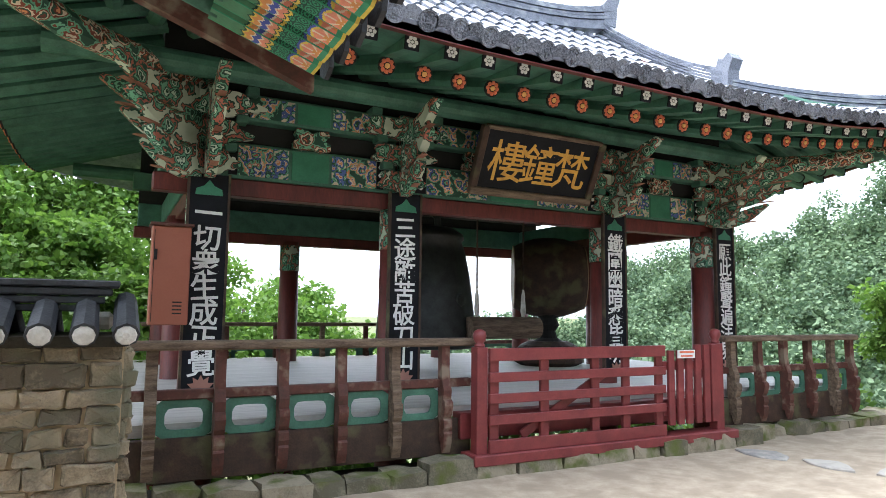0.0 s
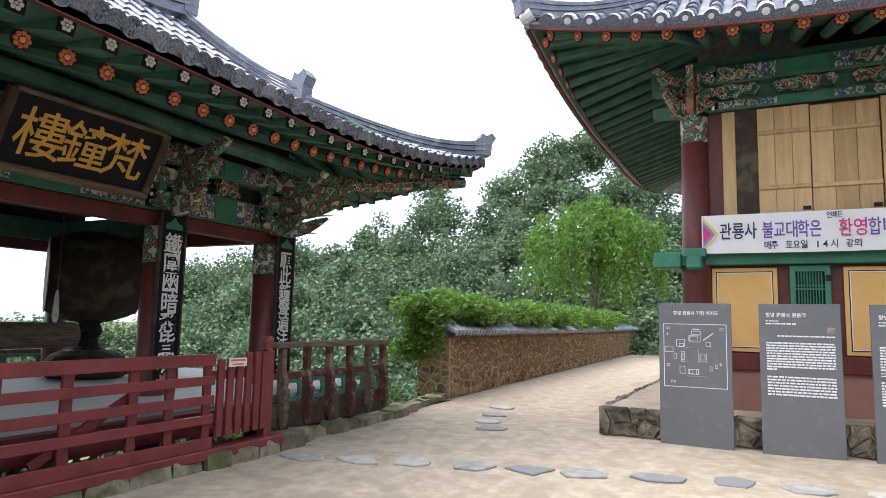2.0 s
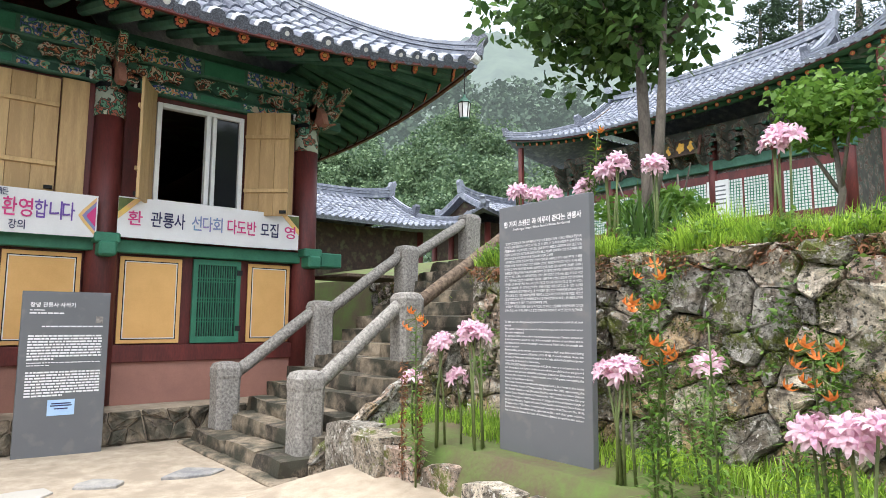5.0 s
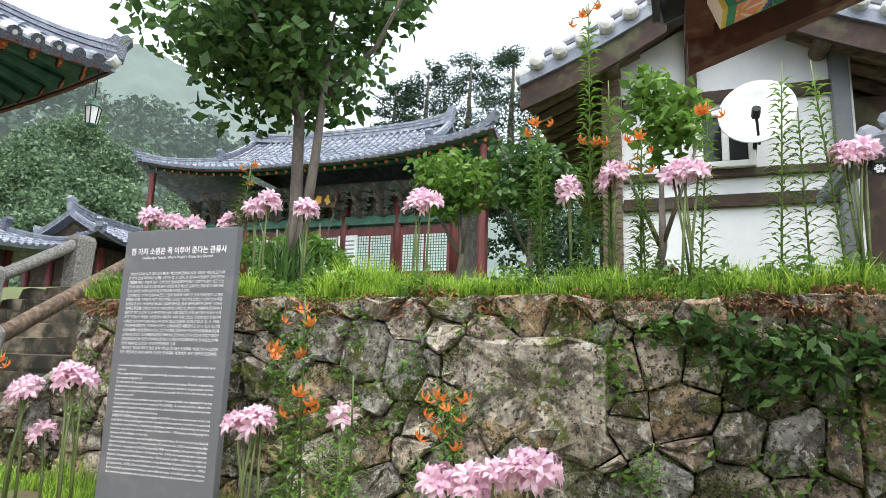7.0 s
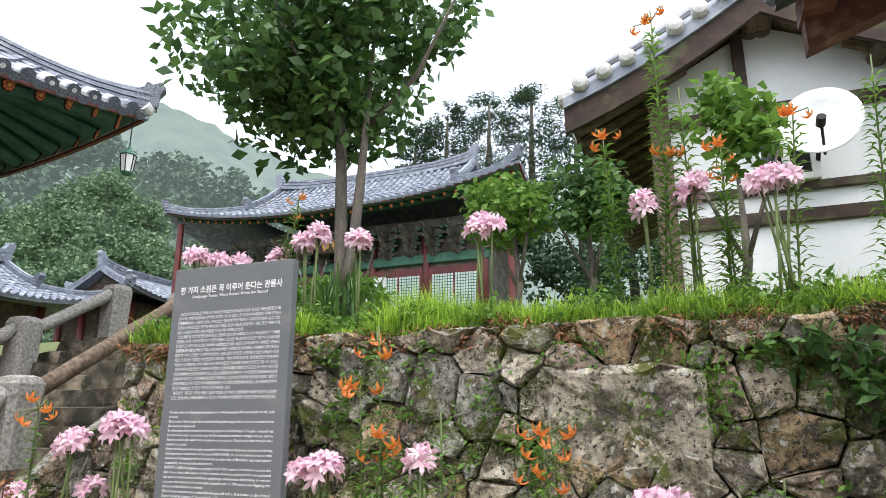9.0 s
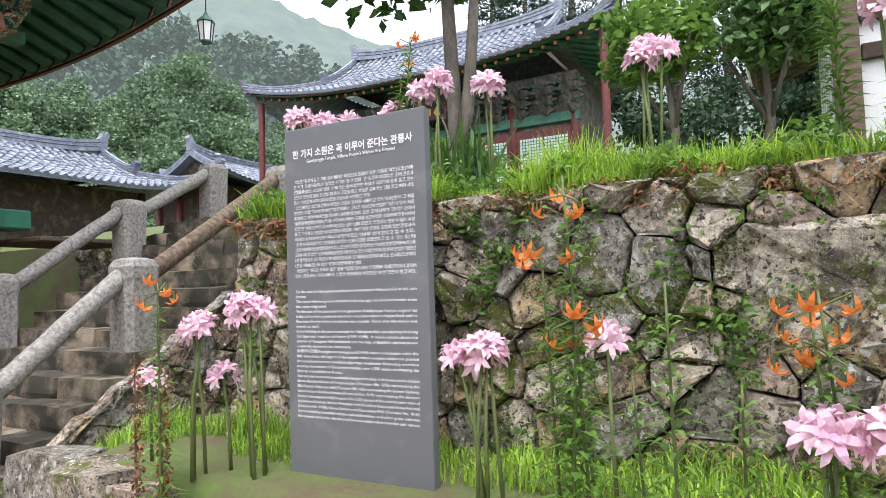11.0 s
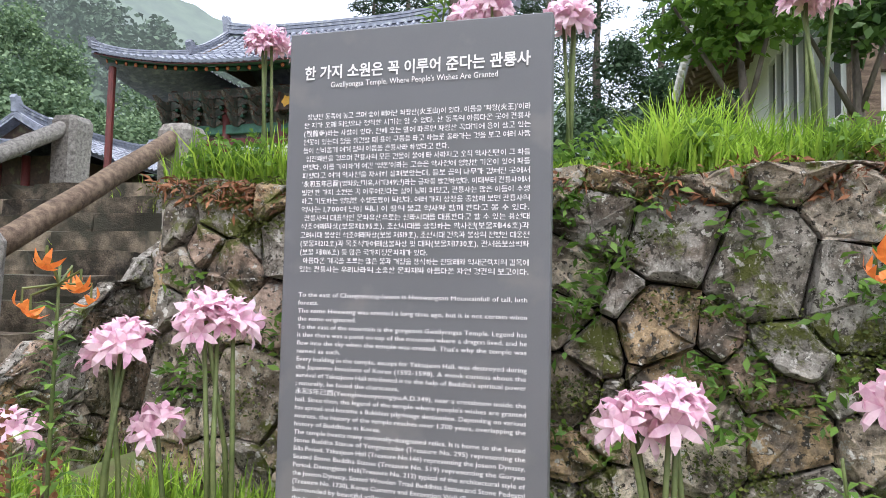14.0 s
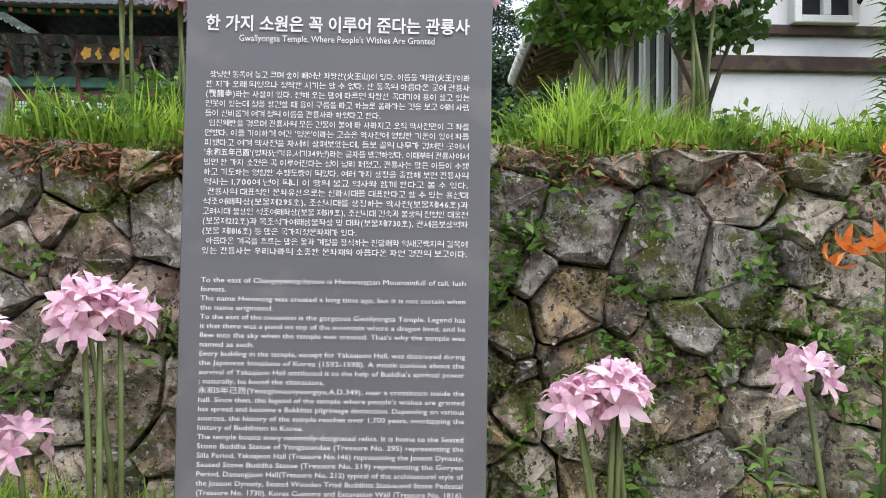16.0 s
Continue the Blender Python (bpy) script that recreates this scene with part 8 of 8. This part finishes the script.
# ---- plants of the slope and the path wall ----
crp = np.concatenate([blob(170, (12.4 + 20.0 * RN.uniform() ** 1.4, 6.75 + RN.uniform(-0.3, 0.5), 1.62 + RN.uniform(0, 0.45)), (0.5, 0.42, 0.26), 0.2) for _ in range(120)])
crp2 = np.concatenate([blob(150, (12.35, 6.7 + RN.uniform(-0.1, 0.7), RN.uniform(0.9, 1.6)), (0.16, 0.3, 0.3), 0.2) for _ in range(7)])
tagged(link_mesh("wall_vines", leaf_mesh("wall_vines", np.concatenate([crp, crp2]), 0.13, 0.6, 0.2), M_LEAF_LT), "light green vines covering the wall cap", "vines", kind="stuff")
for nm, c, r, k, n, lf, mt in (("slope_bush", (10.9, 7.3, -0.1), (0.9, 0.7, 1.1), 14, 170, 0.13, M_LEAF_LT), ("slope_bush", (4.5, 8.5, -1.0), (2.6, 1.0, 0.9), 16, 180, 0.16, M_LEAF_LT), ("slope_bush", (0.5, 8.5, -1.2), (2.6, 1.2, 0.9), 14, 160, 0.16, M_LEAF_LT), ("slope_bush", (8.5, 8.8, -0.9), (1.6, 1.0, 0.9), 10, 160, 0.16, M_LEAF_LT)):
    tagged(link_mesh(nm, leaf_mesh(nm, clumps(c, r, k, n, 0.45), lf, 0.6, 0.2), mt), "light green bushes on the slope below the pavilion", "bushes", kind="stuff")
wee = []
for i in range(240):
    a, r = RN.uniform(0, 2 * np.pi), RN.uniform(0.3, 3.9)
    x, y, z = 36.0 + r * np.cos(a), 8.9 + r * np.sin(a), 8.4 - 0.45 * r + RN.uniform(-2.2, 0.6)
    L = RN.uniform(1.4, 3.6)
    t = RN.uniform(0, 1, 60)
    wee.append(np.stack([x + 0.25 * np.cos(a) * t + RN.normal(0, 0.11, 60), y + 0.25 * np.sin(a) * t + RN.normal(0, 0.11, 60), z - L * t * t], 1))
tree("weeping_tree", (36.0, 8.9, -1.9), [([(0, 0, 0), (0.1, 0, 5.0), (0, 0, 9.5)], [0.3, 0.24, 0.08]), ([(0.1, 0, 5.0), (1.8, 0.3, 8.5)], [0.15, 0.05]), ([(0.1, 0, 5.4), (-1.6, -0.4, 8.8)], [0.15, 0.05])], np.concatenate(wee) - np.array([36.0, 8.9, -1.9]), 0.3, M_LEAF_LT, "light green weeping tree beyond the path wall", droop=0.8, aspect=0.4)
for x, y, top, w_ in ((-5.5, 17.0, 7.0, 3.6), (-2.5, 19.0, 6.2, 3.0), (0.6, 17.5, 3.2, 1.8), (3.6, 20.0, 2.3, 1.7), (6.8, 21.0, 1.3, 1.8), (9.0, 22.0, 0.7, 1.6), (-8, 13.0, 6.4, 3.2), (-4.5, 12.0, 4.0, 2.2)):
    zb = height(x, y)
    h = top - zb
    tree("valley_tree", (x, y, zb), [([(0, 0, 0), (0.1, 0, h * 0.5), (0, 0.1, h * 0.9)], [0.16, 0.12, 0.04]), ([(0.1, 0, h * 0.45), (w_ * 0.5, 0, h * 0.75)], [0.07, 0.02]), ([(0.1, 0, h * 0.5), (-w_ * 0.5, 0.2, h * 0.8)], [0.07, 0.02])], clumps((0, 0, h * 0.7), (w_, w_, h * 0.3), 24, 110, 0.4), 0.24, M_LEAF_LT, "light green tree on the valley slope behind the pavilion")


# ---- woods and mountains ----
def skyline(az, table):
    return float(np.interp(az, [p[0] for p in table], [p[1] for p in table]))


def wood(name, az0, az1, n, near, far, low, table, leaf, mat, label, r0=2.6, k=9, per=60):
    """Crowns ranked up a slope; their tops follow the ridge line."""
    out = []
    for i in range(n):
        az = RN.uniform(az0, az1)
        f = RN.uniform() ** 0.8
        d = near + (far - near) * f
        top = skyline(az, table)
        el = low + (top - low) * f + 0.8
        r = r0 * RN.uniform(0.75, 1.3)
        c = np.array([d * math.sin(radians(az)), d * math.cos(radians(az)), 1.6 + d * math.tan(radians(el)) - r * 0.8])
        out.append(clumps(c, (r, r, r * 0.85), k, per, 0.45))
    tagged(link_mesh(name, leaf_mesh(name, np.concatenate(out), leaf, 0.7, 0.1), mat), label, "woods", kind="stuff")


SKY_A = [(40, 3.0), (51, 6.6), (56, 8.4), (61.5, 10.6), (65, 12.6), (69.5, 15.4), (74, 16.6), (79, 15.2), (86, 13)]
SKY_B = [(100, 14), (112, 16), (118, 17.2), (121, 15.8), (124, 15), (128, 18.5), (131, 17.8), (137, 16), (145, 14), (152, 13)]
wood("slope_woods", -16, 22, 70, 12, 24, -9, [(-16, 10), (-3, 9), (5, 7), (11, 3.6), (18, 0.2), (22, -1.8)], 0.22, M_LEAF_LT, "light green tree tops below the pavilion", 1.25, 9, 75)
wood("shade_trees", -16, 7, 60, 12, 19, -7, [(-16, 16), (-2, 15), (3, 12), (7, 7)], 0.17, M_LEAF_LT, "dense green trees beside the bell pavilion", 1.2, 9, 110)
wood("hillside_woods", 42, 88, 250, 34, 62, -6, SKY_A, 0.32, M_FOREST, "dense green broadleaf woods on the hillside", 3.0, 11, 150)
wood("valley_woods", 24, 60, 60, 26, 50, -9, [(20, -2.5), (40, 1.5), (51, 4.5), (60, 7)], 0.3, M_FOREST, "green tree tops in the valley", 2.2, 10, 130)
# far leaves glow faintly: emission stands in for the haze before them
M_FAR = material("far_leaf_haze_glow", (0.06, 0.10, 0.055), (0.025, 0.05, 0.03), 0.8, 0.2, bump=0, island=0.5, fine=2)
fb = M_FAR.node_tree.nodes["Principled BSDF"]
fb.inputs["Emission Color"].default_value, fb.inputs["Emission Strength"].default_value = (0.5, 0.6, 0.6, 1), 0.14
wood("far_woods", 96, 160, 330, 66, 105, 10, [(96, 14), (112, 19), (122, 21), (130, 21.5), (136, 20.5), (146, 18), (160, 15)], 0.95, M_FAR, "woods on the mountain flank, haze painted as a faint glow", 3.6, 9, 42)
wood("mountain_woods", 100, 152, 190, 36, 62, 3, SKY_B, 0.32, M_FOREST, "dark woods below the misty mountain", 2.8, 11, 140)
# pines behind the upper hall
wood("terrace_woods", 146, 205, 70, 31, 38, 4, [(146, 15), (160, 19), (175, 20), (205, 20)], 0.3, M_PINE, "dark trees crowding behind the upper hall", 2.2, 9, 120)
for az, el, d, r in ((154, 21.5, 40, 2.6), (157, 23.0, 41, 2.8), (161, 24.0, 42, 3.2), (165, 25.0, 42, 3.4), (169, 24.0, 41, 3.2), (173, 22.5, 40, 3.0), (178, 21.0, 39, 3.0), (183, 22.0, 39, 3.0), (188, 23, 39, 3), (200, 25, 36, 2.6)):
    x, y, top = d * math.sin(radians(az)), d * math.cos(radians(az)), 1.6 + d * math.tan(radians(el + 3.2))
    pts = []
    for j in range(13):
        zz = -0.5 - 1.05 * j * 0.75
        rr = r * (0.45 + 0.06 * j)
        for q in range(5):
            a = RN.uniform(0, 6.28)
            pts.append(blob(120, (rr * 0.6 * math.cos(a), rr * 0.6 * math.sin(a), zz + RN.uniform(-0.3, 0.3)), (rr * 0.5, rr * 0.5, 0.28), 0.1))
    tree("pine_tree", (x, y, top), [([(0, 0, -14), (0.2, 0, -6), (0, 0, -0.6)], [0.3, 0.22, 0.06])], np.concatenate(pts), 0.3, M_PINE, "tall dark pine tree behind the upper hall", aspect=0.25)
# mountain, its mist put in as a pale even glow
M_HAZE_GLOW = bpy.data.materials.new("mountain_haze_glow")
M_HAZE_GLOW.use_nodes = True
N, L = M_HAZE_GLOW.node_tree.nodes, M_HAZE_GLOW.node_tree.links
bs = N["Principled BSDF"]
bs.inputs["Roughness"].default_value = 1.0
geo = N.new("ShaderNodeNewGeometry")
nz = N.new("ShaderNodeTexNoise")
nz.inputs["Scale"].default_value, nz.inputs["Detail"].default_value, nz.inputs["Roughness"].default_value = 0.12, 8.0, 0.7
L.new(geo.outputs["Position"], nz.inputs["Vector"])
rp = N.new("ShaderNodeValToRGB")
rp.color_ramp.elements[0].position, rp.color_ramp.elements[1].position = 0.35, 0.65
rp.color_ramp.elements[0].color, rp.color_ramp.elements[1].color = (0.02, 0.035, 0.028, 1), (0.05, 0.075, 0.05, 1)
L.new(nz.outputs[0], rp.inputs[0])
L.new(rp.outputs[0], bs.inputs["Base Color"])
# pale emission paints the haze; the slope itself gives off no light
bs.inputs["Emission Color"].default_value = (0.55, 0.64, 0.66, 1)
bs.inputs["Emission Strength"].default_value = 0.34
SKY_M = [(80, 8), (95, 14), (110, 19), (122, 22.5), (128, 24), (133, 25), (136, 24.2), (139.5, 23), (146, 21), (152, 20), (165, 17), (190, 15), (215, 17), (240, 10)]
vs, fs, na, nd = [], [], 220, 46
for i in range(na + 1):
    az = 80 + 160 * i / na
    top = skyline(az, SKY_M)
    for j in range(nd + 1):
        f = j / nd
        d = 90 + 190 * f
        el = 2 + (top - 2) * f ** 0.75
        bump = 3.2 * noise.noise((az * 0.9, d * 0.05, 0)) + 1.6 * noise.noise((az * 3.0, d * 0.16, 4)) + 1.0 * noise.noise((az * 8.0, d * 0.4, 9))
        vs.append((d * math.sin(radians(az)), d * math.cos(radians(az)), d * math.tan(radians(el)) + bump * (0.35 + 0.5 * f) - (30 if j == 0 else 0)))
for i in range(na):
    for j in range(nd):
        k = i * (nd + 1) + j
        fs.append((k, k + nd + 1, k + nd + 2, k + 1))
tagged(py_ob("backdrop_mountain", vs, fs, M_HAZE_GLOW, smooth=True), "wooded mountain behind the temple, its mist painted as a pale glow", "mountain", kind="structure")
